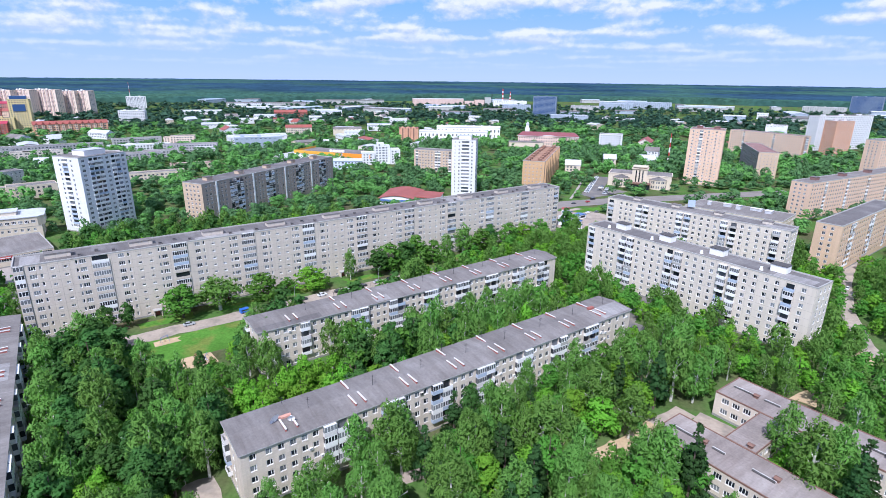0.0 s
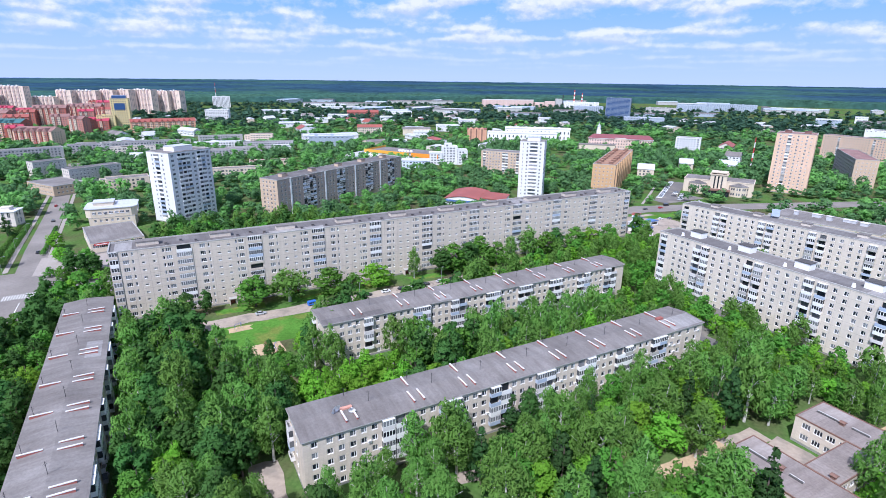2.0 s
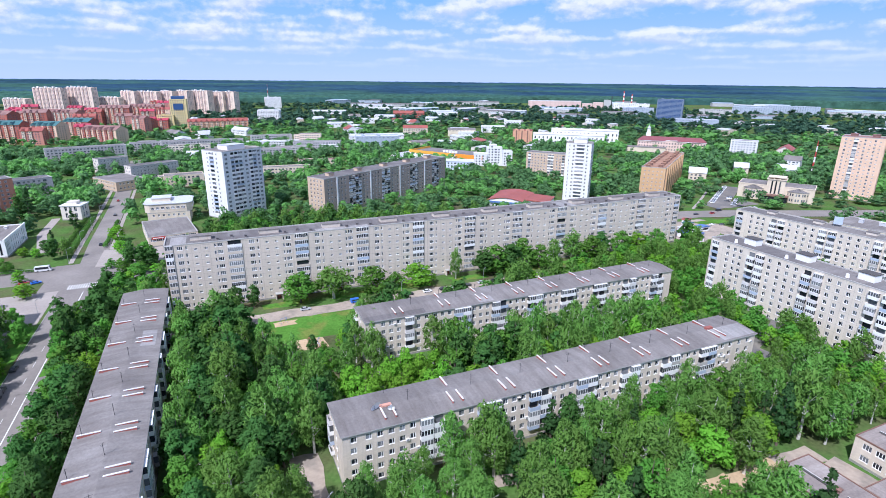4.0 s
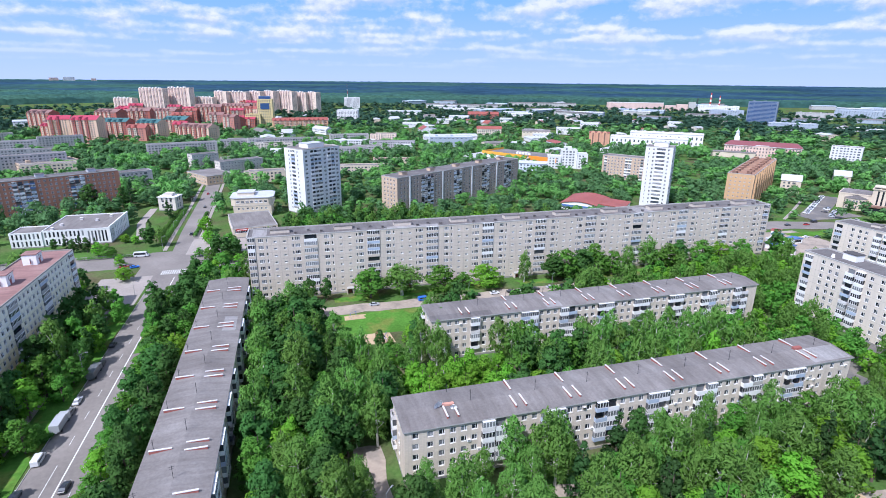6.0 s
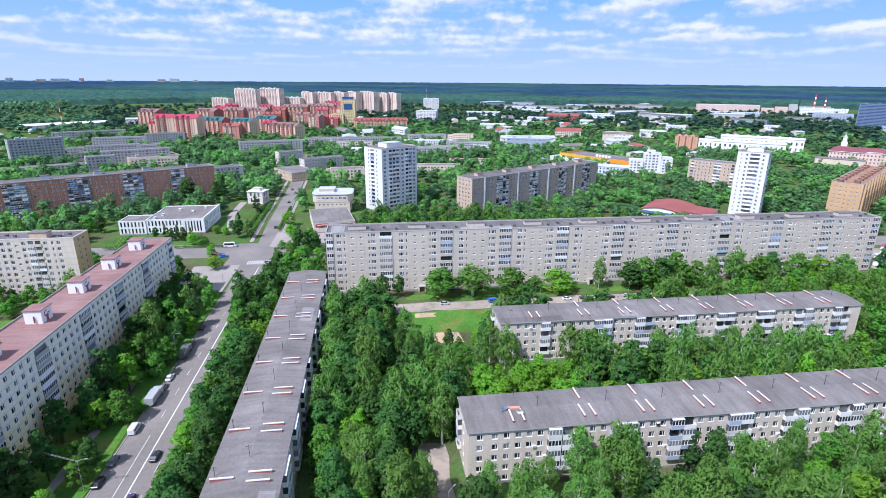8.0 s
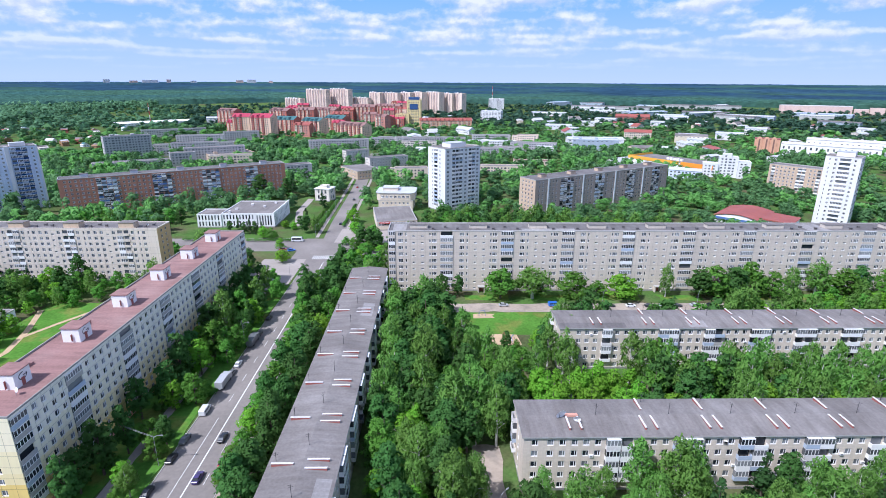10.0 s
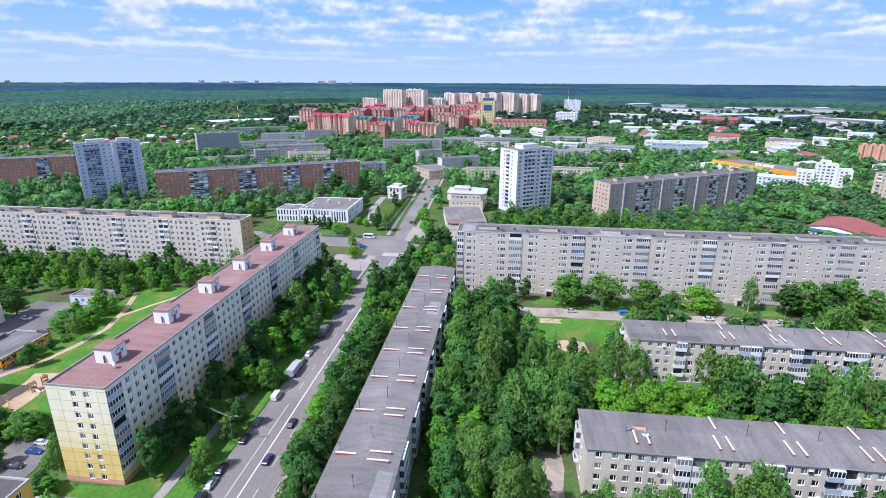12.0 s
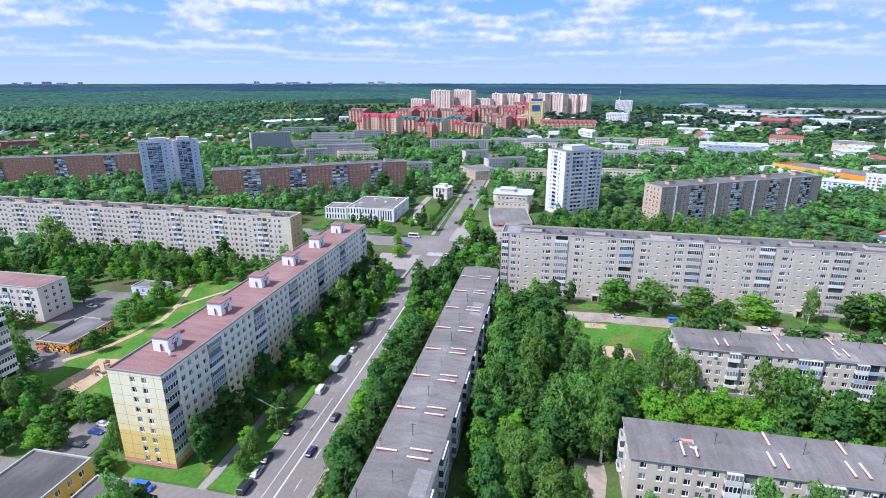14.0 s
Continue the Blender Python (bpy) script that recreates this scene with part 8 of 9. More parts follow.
MORE = []
cell = 5.6
for iu in range(-80, 80):
    for iv in range(-12, 68):
        u, v = (iu + rnd.uniform(0.1, 0.9)) * cell, (iv + rnd.uniform(0.1, 0.9)) * cell
        q, q2, q3, q4 = rnd.random(), rnd.random(), rnd.random(), rnd.random()
        x, y = W(u, v)
        r, az = math.hypot(x, y), view_az(x, y)
        if r < 82 or r > 345 or not -45 < az < 93:
            continue
        dense = zone_density(u, v) + 0.25 * min(0.0, noise.noise(Vector((u * 0.04, v * 0.04, 3.0))))
        if q2 > dense or blocked(x, y, 0.2) or not free(x, y, 1.1):
            continue
        if -52 < u < -44.5 and v < 168:
            continue
        if 46 < u < 112 and 186 < v < 216 and q4 < 0.8:
            continue
        kind = zone_kind(u, v, q)
        if -87 < u < -79 and q < 0.85:
            kind = "lime"
        if 24 < u < 62 and 122 < v < 150:
            kind = "bright"
        if -51 < u < -36:
            kind = "lime" if q < 0.65 else "maple" if q < 0.9 else "bright"
        h = {"maple": 14, "lime": 15.5, "birch": 16.5, "bright": 12.5, "spruce": 16}[kind] * (0.78 + 0.4 * q3)
        if (-76 < u < -68 and v < 150) or (u < -88 and v < 200):
            h *= 0.68
        if 2 < u < 50 and 146 < v < 180:
            h *= 0.7
        if 10 < u < 160 and 190 < v < 228:
            h *= 0.72
        if u < -88 and v >= 200:
            h *= 0.42 + 0.42 * q4
        if u > 150 and v < 215:
            h *= 0.72
        if v > 235 and u > -88:
            h *= 0.9
        if 20 < u < 160 and 90 < v < 100:
            h *= 0.74
        if 20 < u < 160 and (138 < v < 150 or 80 < v < 90):
            h *= 0.88
        if 14 < u < 36 and 146 < v < 176:
            h *= 0.7
        if 72 < u < 112 and 50 < v < 68:
            h *= 0.9
        if 92 < u < 113 and 12 < v < 46:
            h *= 0.6
        if r < 200:
            plant(x, y, kind, h * 1.1, (0.9 if -22 < u < 24 else 0.8) + 0.3 * q4 + (0.14 if u > 20 and v < 102 else 0))
        else:
            MORE.append((x, y, h, 0.95 + 0.35 * q4, kind))
            PLANTED.append((x, y, 2.0))
# park trees beside the public hall
for k in range(16):
    x, y = W(-222 + 7.5 * (k % 8) + rnd.uniform(-2, 2), 318 + 13 * (k // 8) + rnd.uniform(-3, 3))
    if not blocked(x, y, 1.5):
        plant(x, y, rnd.choice(["maple", "lime", "birch"]), rnd.uniform(10, 15), 1.1)
# the thicket closing the yard between the houses
for k in range(26):
    u, v = 5 + 19 * (k % 4) / 3 + rnd.uniform(-1, 1), 121 + 7.5 * (k // 4) + rnd.uniform(-2, 2)
    x, y = W(u, v)
    if free(x, y, 0.2) and not blocked(x, y, -1.5):
        plant(x, y, rnd.choice(["birch", "lime", "maple", "birch"]), rnd.uniform(11, 15) if v < 160 else rnd.uniform(8, 11), 0.9)
for k in range(520):
    u, v = rnd.uniform(-200, 200), rnd.uniform(0, 300)
    x, y = W(u, v)
    r, az = math.hypot(x, y), view_az(x, y)
    if 86 < r < 240 and -45 < az < 92 and not blocked(x, y, -1.2) and free(x, y, 0.3):
        h = rnd.uniform(1.4, 3.2)
        if k % 3:
            plant(x, y, "shrub", h, 1.2)


def grove():
    """Trees behind and beside the houses, joined by kind of leaf."""
    for kind, name in (("maple", "maples_behind_the_houses"), ("lime", "limes_behind_the_houses"), ("birch", "birches_behind_the_houses"), ("bright", "young_trees_behind_the_houses"), ("spruce", "spruces_behind_the_houses")):
        chunks = []
        models = [crown_points(np.random.default_rng(300 + i), {"bright": "maple"}.get(kind, kind), 520, 0.52) for i in range(5)]
        for i, (x, y, h, wd, kd) in enumerate(MORE):
            if kd == kind:
                k, t = h / 12, i * 2.4
                m = np.array([[math.cos(t) * wd, math.sin(t) * wd, 0], [-math.sin(t) * wd, math.cos(t) * wd, 0], [0, 0, 1]]) * k
                chunks.append(placed(models[i % 5], m, (x, y, 0)))
        if chunks:
            ob = new(name, leaf_mesh(name, np.concatenate(chunks), [M[KINDS[kind][0]]]))
            tagged(ob, "leafy green trees standing behind the houses", "trees", kind="stuff")


grove()


def far_trees():
    """Woods and gardens of the town beyond, as loose clumps of leaves."""
    rng = np.random.default_rng(9)
    pr = random.Random(99)
    chunks, bright, dark, edge = [], [], [], []
    levels = []
    for j, (n, size) in enumerate(((150, 0.68), (68, 1.02), (34, 1.5), (16, 2.3))):
        level = []
        for i in range(8):
            g = np.random.default_rng(10 * j + i)
            p = g.normal(size=(12, 3)); p /= np.linalg.norm(p, axis=1)[:, None]
            p *= g.uniform(0.5, 1.0, 12)[:, None]
            lobes = p * np.array([1.9, 1.9, 3.3 + 0.25 * (i % 4)]) + np.array([0, 0, 5.2])
            lobes[:, :2] *= (1.25 - 0.06 * lobes[:, 2:])
            level.append(leaf_cloud(g, lobes, g.uniform(1.1, 2.1, 12), n, size, 0.95, 0.0, 0.4))
        levels.append(level)
    total = 0
    for k in range(40000):
        az = pr.uniform(-46, 93)
        r = math.sqrt(pr.uniform(335 ** 2, 1900 ** 2)) if k % 3 else math.sqrt(pr.uniform(335 ** 2, 800 ** 2))
        a = radians(az)
        x, y = -r * math.sin(a), r * math.cos(a)
        u, v = x * GC + y * GS, y * GC - x * GS
        d = 0.45 * noise.noise(Vector((x * 0.008, y * 0.008, 1.0))) + 0.75 * noise.noise(Vector((x * 0.028, y * 0.028, 5.0)))
        cottages = az > 64 and 760 < r < 1260
        if 250 < u < 470 and 196 < v < min(345, 292 + 0.66 * (u - 326)) and k % 5:
            continue
        if d < (-0.10 if cottages else -0.42) or (r > 1400 and az < 66 and k % 2) or blocked(x, y, 1.0):
            continue
        base = levels[0 if r < 470 else 1 if r < 750 else 2 if r < 1100 else 3][k % 8]
        t = pr.uniform(0, 6.28)
        c, s = math.cos(t), math.sin(t)
        hh = pr.uniform(0.5, 1.15) if r < 560 and az < 38 else pr.uniform(0.7, 1.7) if r < 560 else pr.uniform(0.6, 1.5)
        wd = pr.uniform(1.05, 1.75) * (1.0 if r < 750 else 1.25 if r < 950 else 1.55)
        m = np.array([[c * wd, s * wd, 0], [-s * wd, c * wd, 0], [0, 0, hh]])
        # beyond about 1120 m the darker leaves stand in for cloud shadow
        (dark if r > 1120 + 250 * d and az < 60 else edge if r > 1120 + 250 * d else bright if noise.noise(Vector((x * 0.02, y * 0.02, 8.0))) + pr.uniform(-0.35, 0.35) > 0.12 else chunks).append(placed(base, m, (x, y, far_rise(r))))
        total += 1
        if total > 12600:
            break
    for k in range(5200):
        az, r = pr.uniform(62, 95), pr.uniform(1235, 2050)
        if r < np.interp(az, [62, 69, 74, 79, 95], [1950, 1700, 1400, 1270, 1235]):
            continue
        a, t = radians(az), pr.uniform(0, 6.28)
        c, s, wd, hh = math.cos(t), math.sin(t), pr.uniform(1.5, 2.2), pr.uniform(1.3, 1.9)
        m = np.array([[c * wd, s * wd, 0], [-s * wd, c * wd, 0], [0, 0, hh]])
        edge.append(placed(levels[3][k % 8], m, (-r * math.sin(a), r * math.cos(a), far_rise(r))))
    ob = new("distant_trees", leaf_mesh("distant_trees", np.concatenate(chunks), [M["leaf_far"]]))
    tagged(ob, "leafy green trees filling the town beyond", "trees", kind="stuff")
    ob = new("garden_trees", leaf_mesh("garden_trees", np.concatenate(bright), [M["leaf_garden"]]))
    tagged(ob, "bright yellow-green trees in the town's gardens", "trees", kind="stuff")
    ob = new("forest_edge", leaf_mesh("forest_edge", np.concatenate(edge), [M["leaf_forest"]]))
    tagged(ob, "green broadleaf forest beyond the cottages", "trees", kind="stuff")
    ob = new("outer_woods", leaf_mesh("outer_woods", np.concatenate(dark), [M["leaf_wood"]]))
    tagged(ob, "woods at the edge of town, tinted dark blue for cloud shadow", "trees", kind="stuff")


far_trees()


def canopy(name, label, mat, inner, outer, nr, na, lump, seed):
    """A lumpy sheet of treetops on the gently rising land, between two distances that change with the bearing."""
    az = np.radians(np.linspace(-50, 98, na))
    k = np.linspace(0, 1, nr)
    a, b = (np.interp(np.degrees(az), [-50, -20, 20, 45, 52, 62, 69, 74, 79, 98], e)[None, :] for e in (inner, outer))
    r = a * (b / a) ** k[:, None]
    x, y = -r * np.sin(az)[None, :], r * np.cos(az)[None, :]
    rng = np.random.default_rng(seed)
    ground = np.where(r < 1500, 0, 46 * np.clip((r - 1500) / 3400, 0, 1) ** 1.15)
    z = ground + 15 + rng.uniform(-lump, lump, r.shape) + 0.45 * lump * np.sin(x * 0.011) * np.cos(y * 0.013)
    z[0] = ground[0] - 1
    v = np.stack([x, y, z], 2).reshape(-1, 3)
    i, j = np.meshgrid(np.arange(nr - 1), np.arange(na - 1), indexing="ij")
    q = (i * na + j).ravel()
    f = np.stack([q, q + 1, q + na + 1, q + na], 1)
    me = bpy.data.meshes.new(name)
    me.from_pydata(v.tolist(), [], f.tolist())
    me.materials.append(M[mat])
    tagged(new(name, me), label, "forest", kind="stuff")


EDGE = [2300, 2300, 2000, 2100, 2150, 2080, 2000, 1950, 1900, 1900]
MIDDLE = [2500, 2450, 2350, 2600, 2800, 3000, 3100, 3200, 3200, 3200]
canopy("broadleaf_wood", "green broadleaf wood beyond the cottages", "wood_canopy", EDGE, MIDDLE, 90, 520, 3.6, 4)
# the farther sheet takes the bluer colour that imitates haze
canopy("far_forest", "forest reaching to the horizon, tinted dark blue for haze and cloud shadow", "forest", [m - 20 for m in MIDDLE], [4880] * 10, 50, 420, 1.3, 5)


# ---- vehicles ----
PAINTS = {}


def paint(name, color, rough=0.3):
    def make():
        m = material("car_paint_" + name, color, rough)
        m.node_tree.nodes["Principled BSDF"].inputs["Coat Weight"].default_value = 0.5
        return m
    return once(PAINTS, name, make)


COLORS = {"white": (0.75, 0.76, 0.77), "silver": (0.45, 0.47, 0.49), "dark": (0.03, 0.032, 0.04), "blue": (0.03, 0.08, 0.32), "red": (0.4, 0.03, 0.03), "purple": (0.07, 0.05, 0.16), "grey": (0.16, 0.17, 0.18), "bright_blue": (0.03, 0.16, 0.62)}
CAR_MESHES = {}


def car(u, v, along, color, kind="car"):
    """along: degrees from the u axis."""
    x, y = W(u, v)
    word = color.replace("_", " ")
    label = {"car": word + " parked passenger car on the asphalt", "van": word + " minivan on the asphalt", "bus": "white minibus with a blue stripe at the crossing", "truck": "truck with pale box body parked at the kerb"}[kind]
    root = thing(kind, pose(x, y, 0.045, 0, 0, GRID + along), label, kind, "vehicles in the streets")
    pm = paint(color, COLORS[color])
    l, w = {"car": (4.3, 1.75), "van": (4.9, 1.9), "bus": (7.0, 2.2), "truck": (8.0, 2.4)}[kind]
    h0, h1 = {"car": (0.85, 1.45), "van": (1.05, 1.95), "bus": (1.3, 2.7), "truck": (1.3, 2.6)}[kind]
    a = l / 2

    def body():
        if kind in ("car", "van"):
            hull = ((-a, 0.82, 0.38, 0.62, 0.80), (-a + 0.2, 0.98, 0.28, 0.70, 0.95), (-a + 0.9, 1.0, 0.28, 0.72, 0.97), (a - 1.5, 1.0, 0.28, 0.72, 0.95), (a - 0.7, 0.98, 0.28, 0.68, 0.85), (a - 0.15, 0.93, 0.30, 0.60, 0.74), (a, 0.80, 0.38, 0.52, 0.62))
            if kind == "van":
                hull = ((-a, 0.93, 0.38, 1.0, 1.82), (-a + 0.15, 1.0, 0.3, 1.05, 1.95), (a - 1.35, 1.0, 0.3, 1.05, 1.95), (a - 0.78, 1.0, 0.3, 0.95, 1.16), (a - 0.1, 0.92, 0.32, 0.7, 0.95), (a, 0.84, 0.4, 0.6, 0.78))
            return Shape().loft([(x, [(-k * w / 2, zb), (k * w / 2, zb), (k * w / 2, zm), (0.88 * k * w / 2, zt), (-0.88 * k * w / 2, zt), (-k * w / 2, zm)]) for x, k, zb, zm, zt in hull])
        if kind == "truck":
            return Shape().box(a - 2.0, a, -w / 2, w / 2, 0.5, 2.5).box(-a, a - 2.2, -w / 2, w / 2, 0.9, 3.0).box(-a, a - 0.3, -0.5, 0.5, 0.5, 0.85)
        return Shape().prism([(-a, 0.35), (a, 0.35), (a, 0.9), (a - 0.3, h0), (a - 0.95, h1), (-a + 0.1, h1), (-a, h1 - 0.2)], -w / 2, w / 2)

    def cabin():
        if kind == "car":
            b = w / 2
            return Shape().loft([(x, [(-0.84 * b, 0.9), (0.84 * b, 0.9), (k * b, z), (-k * b, z)]) for x, k, z in ((-a + 0.5, 0.82, 0.96), (-a + 1.1, 0.68, h1 - 0.05), (a - 1.95, 0.68, h1 - 0.05), (a - 1.2, 0.82, 0.95))])
        if kind == "van":
            s = Shape().box(-a + 0.4, a - 1.5, -w / 2 - 0.01, w / 2 + 0.01, 1.12, 1.62)
            return s.prism([(a - 0.80, 1.14), (a - 0.74, 1.17), (a - 1.28, 1.92), (a - 1.34, 1.90)], -w / 2 + 0.15, w / 2 - 0.15)
        if kind == "truck":
            return Shape().box(a - 0.6, a + 0.02, -w / 2 + 0.1, w / 2 - 0.1, 1.5, 2.3)
        s = Shape().box(-a + 0.4, a - 1.1, -w / 2 - 0.02, w / 2 + 0.02, h0 + 0.05, h1 - 0.22)
        s.prism([(a - 0.32, h0), (a - 0.27, h0 + 0.02), (a - 0.86, h1 - 0.12), (a - 0.91, h1 - 0.14)], -w / 2 + 0.12, w / 2 - 0.12)
        return s

    part("body", once(CAR_MESHES, (kind, color), lambda: body().mesh("body", [pm])), root)
    part("glazing", once(CAR_MESHES, (kind, "g"), lambda: cabin().mesh("glazing", [M["glass"]])), root)
    if kind == "car":
        part("roof", once(CAR_MESHES, (kind, color, "r"), lambda: Shape().loft([(x, [(-k, h1 - 0.07), (k, h1 - 0.07), (k - 0.12, z), (-k + 0.12, z)]) for x, k, z in ((-a + 1.0, 0.60, h1 - 0.05), (-a + 1.3, 0.63, h1), (a - 2.2, 0.63, h1), (a - 1.9, 0.60, h1 - 0.05))]).mesh("roof", [pm])), root)
    r = {"car": 0.31, "van": 0.34, "bus": 0.4, "truck": 0.48}[kind]
    for sx in (-0.62, 0.62):
        for sy in (-1, 1):
            part("wheel", once(CAR_MESHES, ("wheel", r), lambda: Shape().wheel(0, 0, 0, r, 0.24).mesh("wheel", [M["dark"]])), root, pose(sx * a, sy * (w / 2 - 0.1), r))
    for sy in (-1, 1) if math.hypot(x, y) < 190 else ():
        part("headlight", once(CAR_MESHES, "headlight", lambda: Shape().box(-0.04, 0.03, -0.18, 0.18, -0.07, 0.07).mesh("headlight", [M["white"]])), root, pose(a, sy * (w / 2 - 0.3), 0.66 if kind == "car" else 0.8))


STREET_CARS = ((-67.3, 97.3, 90, "silver", "car"), (-67.4, 102.5, 90, "dark", "car"), (-67.2, 114.2, 90, "dark", "car"), (-67.2, 121.8, 90, "grey", "car"), (-67.1, 134.8, 90, "white", "van"), (-67.2, 149.5, 90, "silver", "truck"),
               (-66.9, 155.8, 90, "grey", "car"), (-66.8, 161.5, 90, "white", "car"), (-67.0, 177.5, 90, "grey", "truck"), (-66.8, 184, 90, "dark", "car"), (-67.2, 198, 90, "dark", "car"), (-67.2, 92, 90, "dark", "van"),
               (-57.6, 107.2, 90, "purple", "car"), (-57.3, 122.4, 90, "dark", "car"), (-53.5, 112.7, 90, "red", "car"), (-57, 252, 90, "dark", "car"), (-54, 249, 90, "grey", "car"), (-82, 306, 0, "white", "bus"))
YARD_CARS = ((-81, 287.5, 20, "bright_blue", "car"), (-86, 289, 15, "red", "car"), (-63, 345, 90, "dark", "car"), (-65, 420, 90, "dark", "car"), (-69, 470, 90, "red", "car"), (29.4, 210.5, 0, "silver", "car"),
               (51, 210.5, 5, "bright_blue", "van"), (65, 210, 0, "dark", "car"), (75, 209.5, 0, "dark", "car"), (84, 209.6, 0, "white", "car"), (92, 209.6, 0, "dark", "car"), (98, 209.6, 0, "silver", "car"),
               (104, 209.6, 0, "dark", "car"), (112, 210, 0, "silver", "car"), (119, 210, 0, "dark", "car"), (127, 210.3, 0, "dark", "car"), (134, 210, 0, "white", "car"), (142, 210, 0, "grey", "car"))
for u, v, a, c, k in STREET_CARS + YARD_CARS:
    car(u, v, a, c, k)


for u, v, a, c, k in ((-119.7, 106, 0, "white", "car"), (-119, 102.6, 0, "blue", "car"), (-119.2, 97, 5, "dark", "car"), (-170.2, 131.6, 72, "silver", "car"), (-173.8, 133.4, 12, "white", "car"), (-181.5, 135.2, 30, "bright_blue", "car"), (-181, 131.4, 10, "grey", "car"), (-190, 175, 0, "white", "car"), (-91, 87, 0, "bright_blue", "van"),
                      (171, 110.5, 10, "dark", "car"), (285, 75, 10, "silver", "car"), (292, 80, 10, "white", "car"), (252, 206, 90, "grey", "car"), (268, 202, 80, "dark", "car"), (274, 203, 80, "dark", "car"), (280, 204, 80, "silver", "car"),
                      (306, 247, 0, "white", "car"), (313, 245, 0, "grey", "car"), (320, 273, 0, "dark", "car"), (334, 271, 0, "red", "car"), (345, 275, 0, "dark", "van"), (300, 283, 0, "white", "truck"), (270, 279, 0, "silver", "car"), (380, 272, 0, "white", "car"), (420, 282, 0, "dark", "car")):
    car(u, v, a, c, k)
rnd = random.Random(8)
for row, (across, chance) in enumerate(((5.0, 0.95), (-4.6, 0.35), (-10.5, 0.7))):
    for k in range((24, 12, 8)[row]):
        if rnd.random() < chance:
            along = 3.5 * k
            car(366 + 0.84 * along - 0.55 * across, 293 + 0.55 * along + 0.84 * across, 124, rnd.choice(["white", "silver", "dark", "white", "white", "silver", "grey"]), "car")


# ---- small things ----
def street_lamp(u, v, turn=0.0):
    x, y = W(u, v)
    root = thing("street_lamp", pose(x, y, 0, 0, 0, GRID + turn), "grey steel street lamp with a curved arm at the kerb", "street lamp", "street lamps along the road")
    part("pole", once(CAR_MESHES, "pole", lambda: Shape().tube(0, 0, 0, 8.6, 0.09, 0.05).mesh("pole", [M["metal"]])), root)
    part("arm", once(CAR_MESHES, "arm", lambda: Shape().prism([(0, 8.4), (0.9, 9.0), (1.9, 9.1), (1.9, 9.18), (0.86, 9.1), (-0.04, 8.52)], -0.04, 0.04).mesh("arm", [M["metal"]])), root)
    part("lamp_head", once(CAR_MESHES, "lamp_head", lambda: Shape().prism([(1.6, 9.02), (2.4, 9.08), (2.4, 9.16), (2.0, 9.26), (1.6, 9.2)], -0.15, 0.15).mesh("lamp_head", [M["metal"]])), root)


for v in (112, 176, 240):
    street_lamp(-69.4, v)
for v in range(312, 440, 34):
    street_lamp(-72.5, v)
for u, v in ((14, 92), (8, 118), (120, 90), (70, 205), (110, 205), (-130, 170), (-158, 160)):
    street_lamp(u, v, 40)


def dish(root, x, y, z, r, turn):
    ob = part("satellite_dish", once(CAR_MESHES, ("dish", r), lambda: bowl(r)), root, pose(x, y, z, 0, 0, turn))
    part("mount", once(CAR_MESHES, "mount", lambda: Shape().tube(0, 0, -1.4, 0, 0.06, 0.06, sides=6).mesh("mount", [M["metal"]])), ob)


def bowl(r):
    s = Shape()
    n, k = 14, 4
    for j in range(k + 1):
        a = r * j / k
        for i in range(n):
            t = 2 * math.pi * i / n
            s.v.append((a * math.cos(t), -0.35 * (a / r) ** 2 * r - 0.35 * a * math.sin(t), a * math.sin(t)))
    for j in range(k):
        for i in range(n):
            m = (i + 1) % n
            s.f.append((j * n + i, j * n + m, (j + 1) * n + m, (j + 1) * n + i)); s.m.append(0)
    return s.mesh("satellite_dish", [M["white"]])


dish(near_house, 9.5, 6.2, 17.0, 1.3, 20), dish(near_house, 13.2, 4.4, 16.8, 0.9, -20)
part("dish_base", Shape().box(10.9, 13.9, 6.3, 7.2, 15.2, 16.3).mesh("base", [M["brick_pink"]]), near_house)
part("brick_base", Shape().box(121.3, 123.9, 6.6, 7.8, 15.2, 16.6).mesh("brick_base", [M["brick_pipe"]]), near_house)
dish(yellow_house, 8.6, 4.5, 27.4, 0.6, 60), dish(g_house, 225, 5, 27, 0.6, 0)


def play_frame(u, v, turn):
    x, y = W(u, v)
    root = thing("climbing_frame", pose(x, y, 0.06, 0, 0, turn), "wooden climbing frame with pitched roof on the sand", "climbing frame", "playground things")
    for i, (px, py) in enumerate(((0, 0), (1.6, 0), (1.6, 1.6), (0, 1.6))):
        part("post", once(CAR_MESHES, "post", lambda: Shape().box(-0.07, 0.07, -0.07, 0.07, 0, 2.6).mesh("post", [M["wood"]])), root, pose(px, py, 0))
    part("deck", once(CAR_MESHES, "deck", lambda: Shape().box(-0.1, 1.7, -0.1, 1.7, 1.1, 1.2).mesh("deck", [M["wood"]])), root)
    part("roof", once(CAR_MESHES, "play_roof", lambda: Shape().prism([(-0.2, 2.5), (1.8, 2.5), (0.8, 3.2)], -0.2, 1.8).mesh("roof", [M["wood"]])), root)
    part("slide", once(CAR_MESHES, "slide", lambda: Shape().prism([(1.7, 1.15), (1.75, 1.2), (4.0, 0.3), (4.0, 0.2)], 0.4, 1.2).mesh("slide", [M["cap"]])), root)


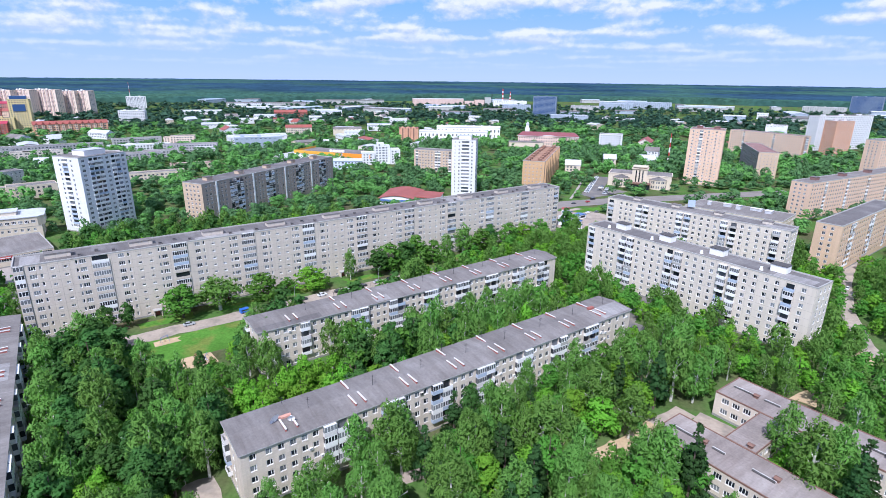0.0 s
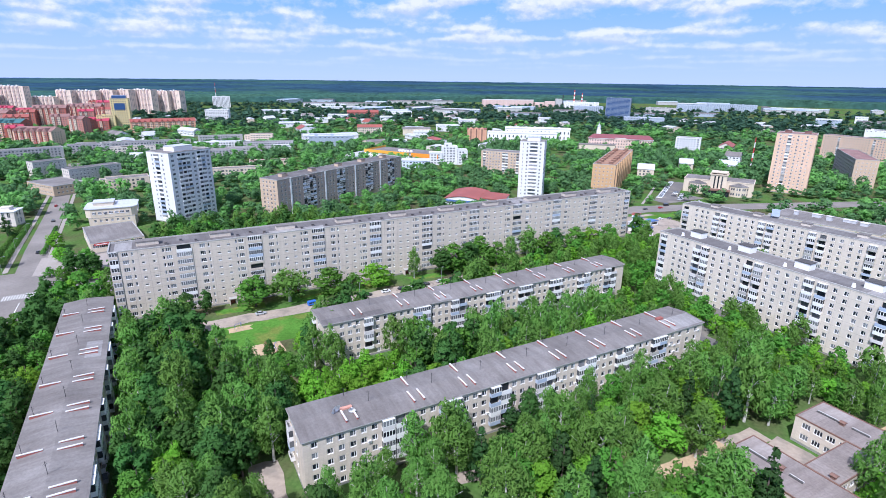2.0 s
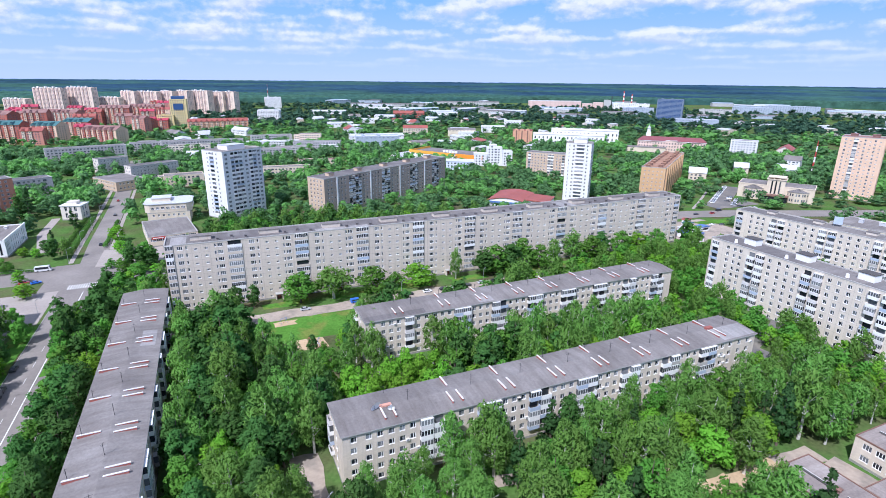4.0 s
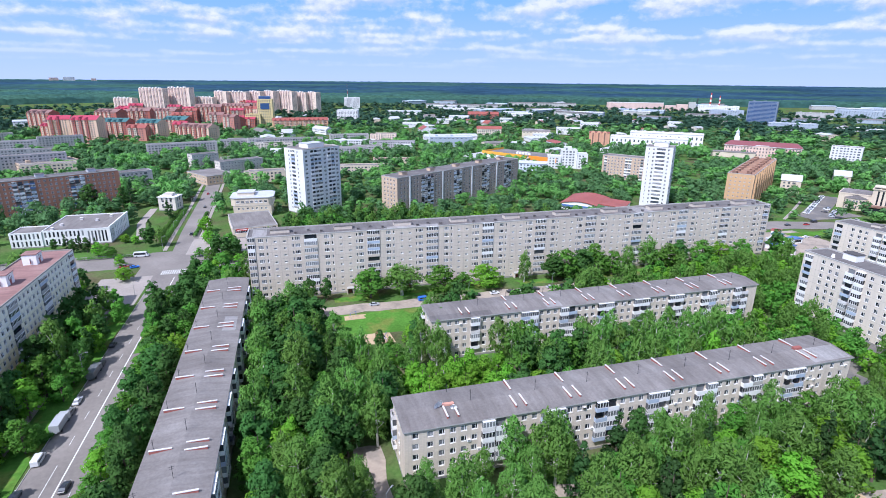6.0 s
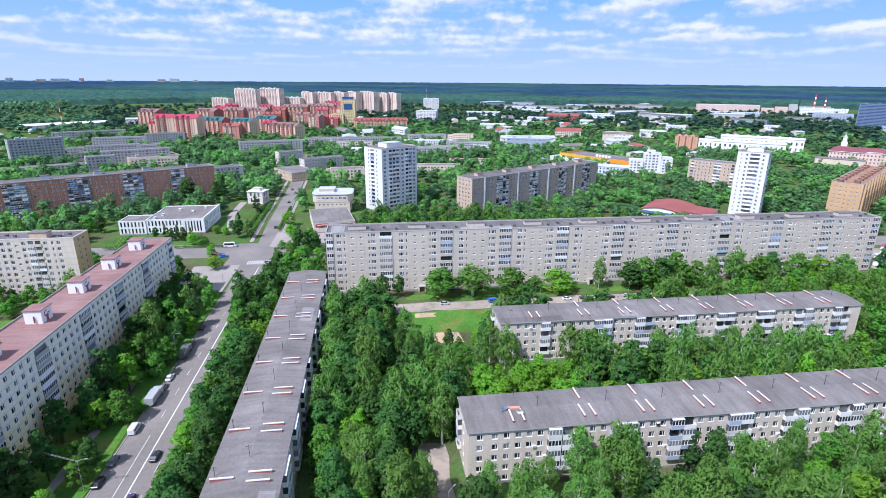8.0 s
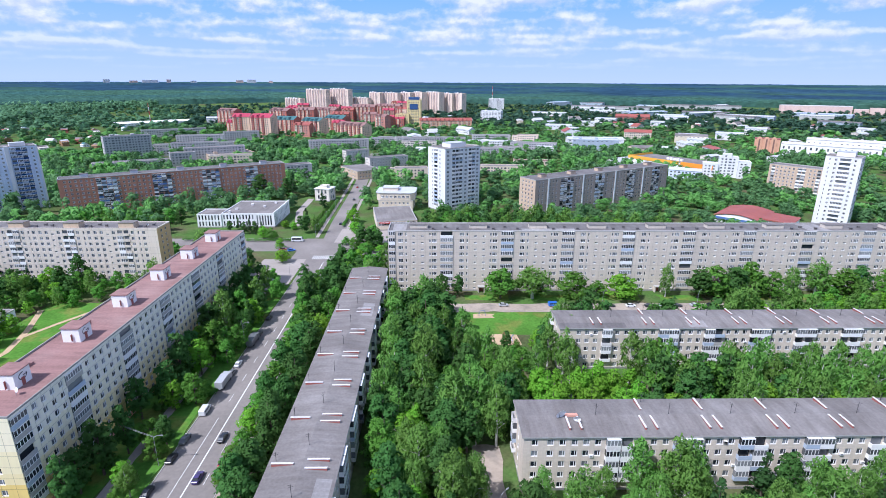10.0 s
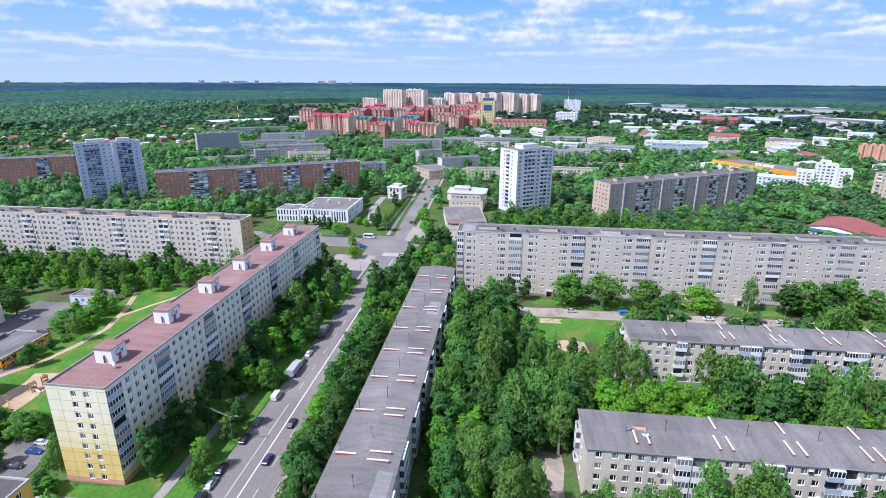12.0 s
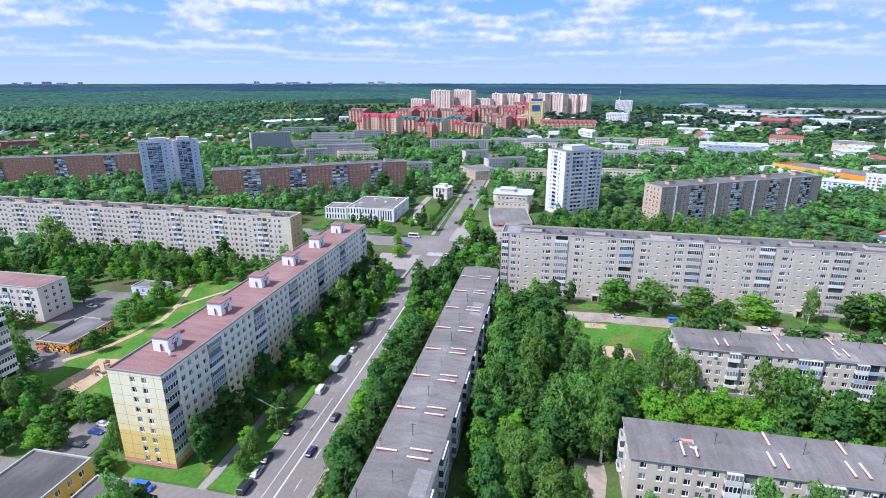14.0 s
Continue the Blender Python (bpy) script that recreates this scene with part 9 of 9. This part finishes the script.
def swing(u, v, turn, color):
    x, y = W(u, v)
    root = thing("swing", pose(x, y, 0.06, 0, 0, turn), color + " painted steel swing on the sand", "swing", "playground things")
    for px in (0, 2.6):
        for s in (-1, 1):
            part("leg", once(CAR_MESHES, ("leg", color, s), lambda: Shape().tube(0, 0.8 * s, 0, 2.3, 0.05, 0.05, sides=6, dy=-0.8 * s).mesh("leg", [M[color]])), root, pose(px, 0, 0))
    part("beam", once(CAR_MESHES, ("beam", color), lambda: Shape().box(-0.1, 2.7, -0.05, 0.05, 2.25, 2.35).mesh("beam", [M[color]])), root)
    part("seat", once(CAR_MESHES, "swing_seat", lambda: Shape().box(1.0, 1.6, -0.15, 0.15, 0.5, 0.56).mesh("seat", [M["wood"]])), root)
    for px in (1.03, 1.57):
        part("chain", once(CAR_MESHES, "chain", lambda: Shape().box(-0.015, 0.015, -0.015, 0.015, 0.5, 2.3).mesh("chain", [M["metal"]])), root, pose(px, 0, 0))


play_frame(-144.5, 128, 20), play_frame(-143, 131.5, 80), play_frame(25, 179, 10)
swing(-148, 122, 40, "orange"), swing(-144, 120, 10, "yellow"), swing(28, 177, 100, "blue"), swing(18, 200, 60, "blue")


def kiosk(u, v, w, d, h, turn, wall, roof):
    x, y = W(u, v)
    root = thing("market_kiosk", pose(x, y, 0.04, 0, 0, GRID + turn), "small market kiosk with " + {"blue": "blue", "roof_tile": "red", "roof_teal": "green", "roof_metal": "pale"}[roof] + " roof by the car park", "kiosk", "market kiosks")
    block(x, y, GRID + turn, w, d, 0.5)
    part("wall", Shape().box(0, w, 0, d, 0, h, skip="b").mesh("wall", [M[wall]]), root)
    part("roof", Shape().prism([(-0.4, h), (w + 0.4, h), (w + 0.4, h + 0.15), (w / 2, h + 0.8), (-0.4, h + 0.15)], -0.4, d + 0.4).mesh("roof", [M[roof]]), root)
    part("counter_window", Shape().box(w * 0.15, w * 0.85, -0.05, -0.01, 0.9, 2.2).mesh("counter_window", [M["glass"]]), root)


for k, (u, v, rf) in enumerate(((262, 221, "roof_teal"), (270, 226, "blue"), (278, 232, "roof_metal"), (286, 238, "blue"), (284, 247, "roof_teal"), (292, 254, "roof_tile"), (272, 240, "roof_metal"), (264, 232, "blue"))):
    kiosk(u, v, 7, 4.5, 2.8, 15 * (k % 3), "white", rf)


def bus_stop(u, v):
    x, y = W(u, v)
    root = thing("bus_shelter", pose(x, y, 0.05, 0, 0, GRID + 90), "grey bus shelter with a flat roof at the kerb", "bus shelter")
    part("roof", Shape().box(-3, 3, -1.0, 1.0, 2.5, 2.65).mesh("roof", [M["roof_metal"]]), root)
    part("back_wall", Shape().box(-2.9, 2.9, 0.8, 0.86, 0, 2.5).mesh("back_wall", [M["paleblue"]]), root)
    part("bench", Shape().box(-2, 2, 0.3, 0.75, 0.42, 0.5).mesh("bench", [M["wood"]]), root)
    for px in (-2.8, 2.8):
        part("post", once(CAR_MESHES, "shelter_post", lambda: Shape().box(-0.05, 0.05, -0.9, -0.8, 0, 2.5).mesh("post", [M["metal"]])), root, pose(px, 0, 0))


bus_stop(-72.5, 171)


def overhead_wire(a, b, sag):
    """A slack pair of wires between a house wall and a street lamp."""
    root = thing("overhead_wire", pose(0, 0, 0), "thin grey overhead wire slung from the house wall to the street", "wire")
    for k in (0, 1):
        cu = bpy.data.curves.new("wire", "CURVE")
        cu.dimensions, cu.bevel_depth, cu.bevel_resolution = "3D", 0.035, 1
        sp = cu.splines.new("POLY")
        sp.points.add(12)
        for i in range(13):
            t = i / 12
            p = Vector(a).lerp(Vector(b), t)
            sp.points[i].co = (p.x, p.y + 0.25 * k, p.z - 4 * sag * t * (1 - t), 1)
        cu.materials.append(M["metal"])
        part("wire", cu, root)


overhead_wire((*W(-84.95, 118.4), 9.6), (*W(-69.3, 112), 8.6), 0.35)


def hedge(u0, v0, u1, v1, h=1.6, name="hedge"):
    a, b = Vector((*W(u0, v0), 0)), Vector((*W(u1, v1), 0))
    l = (b - a).length
    rng = np.random.default_rng(int(abs(u0 * 3 + v0)))
    n = max(4, int(l / 1.1))
    cen = np.stack([np.linspace(0.4, l - 0.4, n), rng.uniform(-0.3, 0.3, n), np.full(n, h * 0.55)], 1)
    ob = new(name, leaf_mesh(name, leaf_cloud(rng, cen, np.full(n, h * 0.62) * rng.uniform(0.8, 1.15, n), n * 70, 0.22, 0.85), [M["leaf_shrub"]]))
    ob.matrix_world = pose(a.x, a.y, 0, 0, 0, math.degrees(math.atan2(b.y - a.y, b.x - a.x)))
    tagged(ob, "clipped green hedge along the pavement", "hedge", "hedges along the streets")


hedge(-75.2, 326, -76.2, 412, 2.8), hedge(-79.6, 338, -80.6, 410, 2.4), hedge(-60, 338, -61, 400, 1.8), hedge(-112, 306, -86, 306, 1.5), hedge(-150, 307, -118, 307, 2.0), hedge(-49.3, 60, -49.3, 110, 1.5)
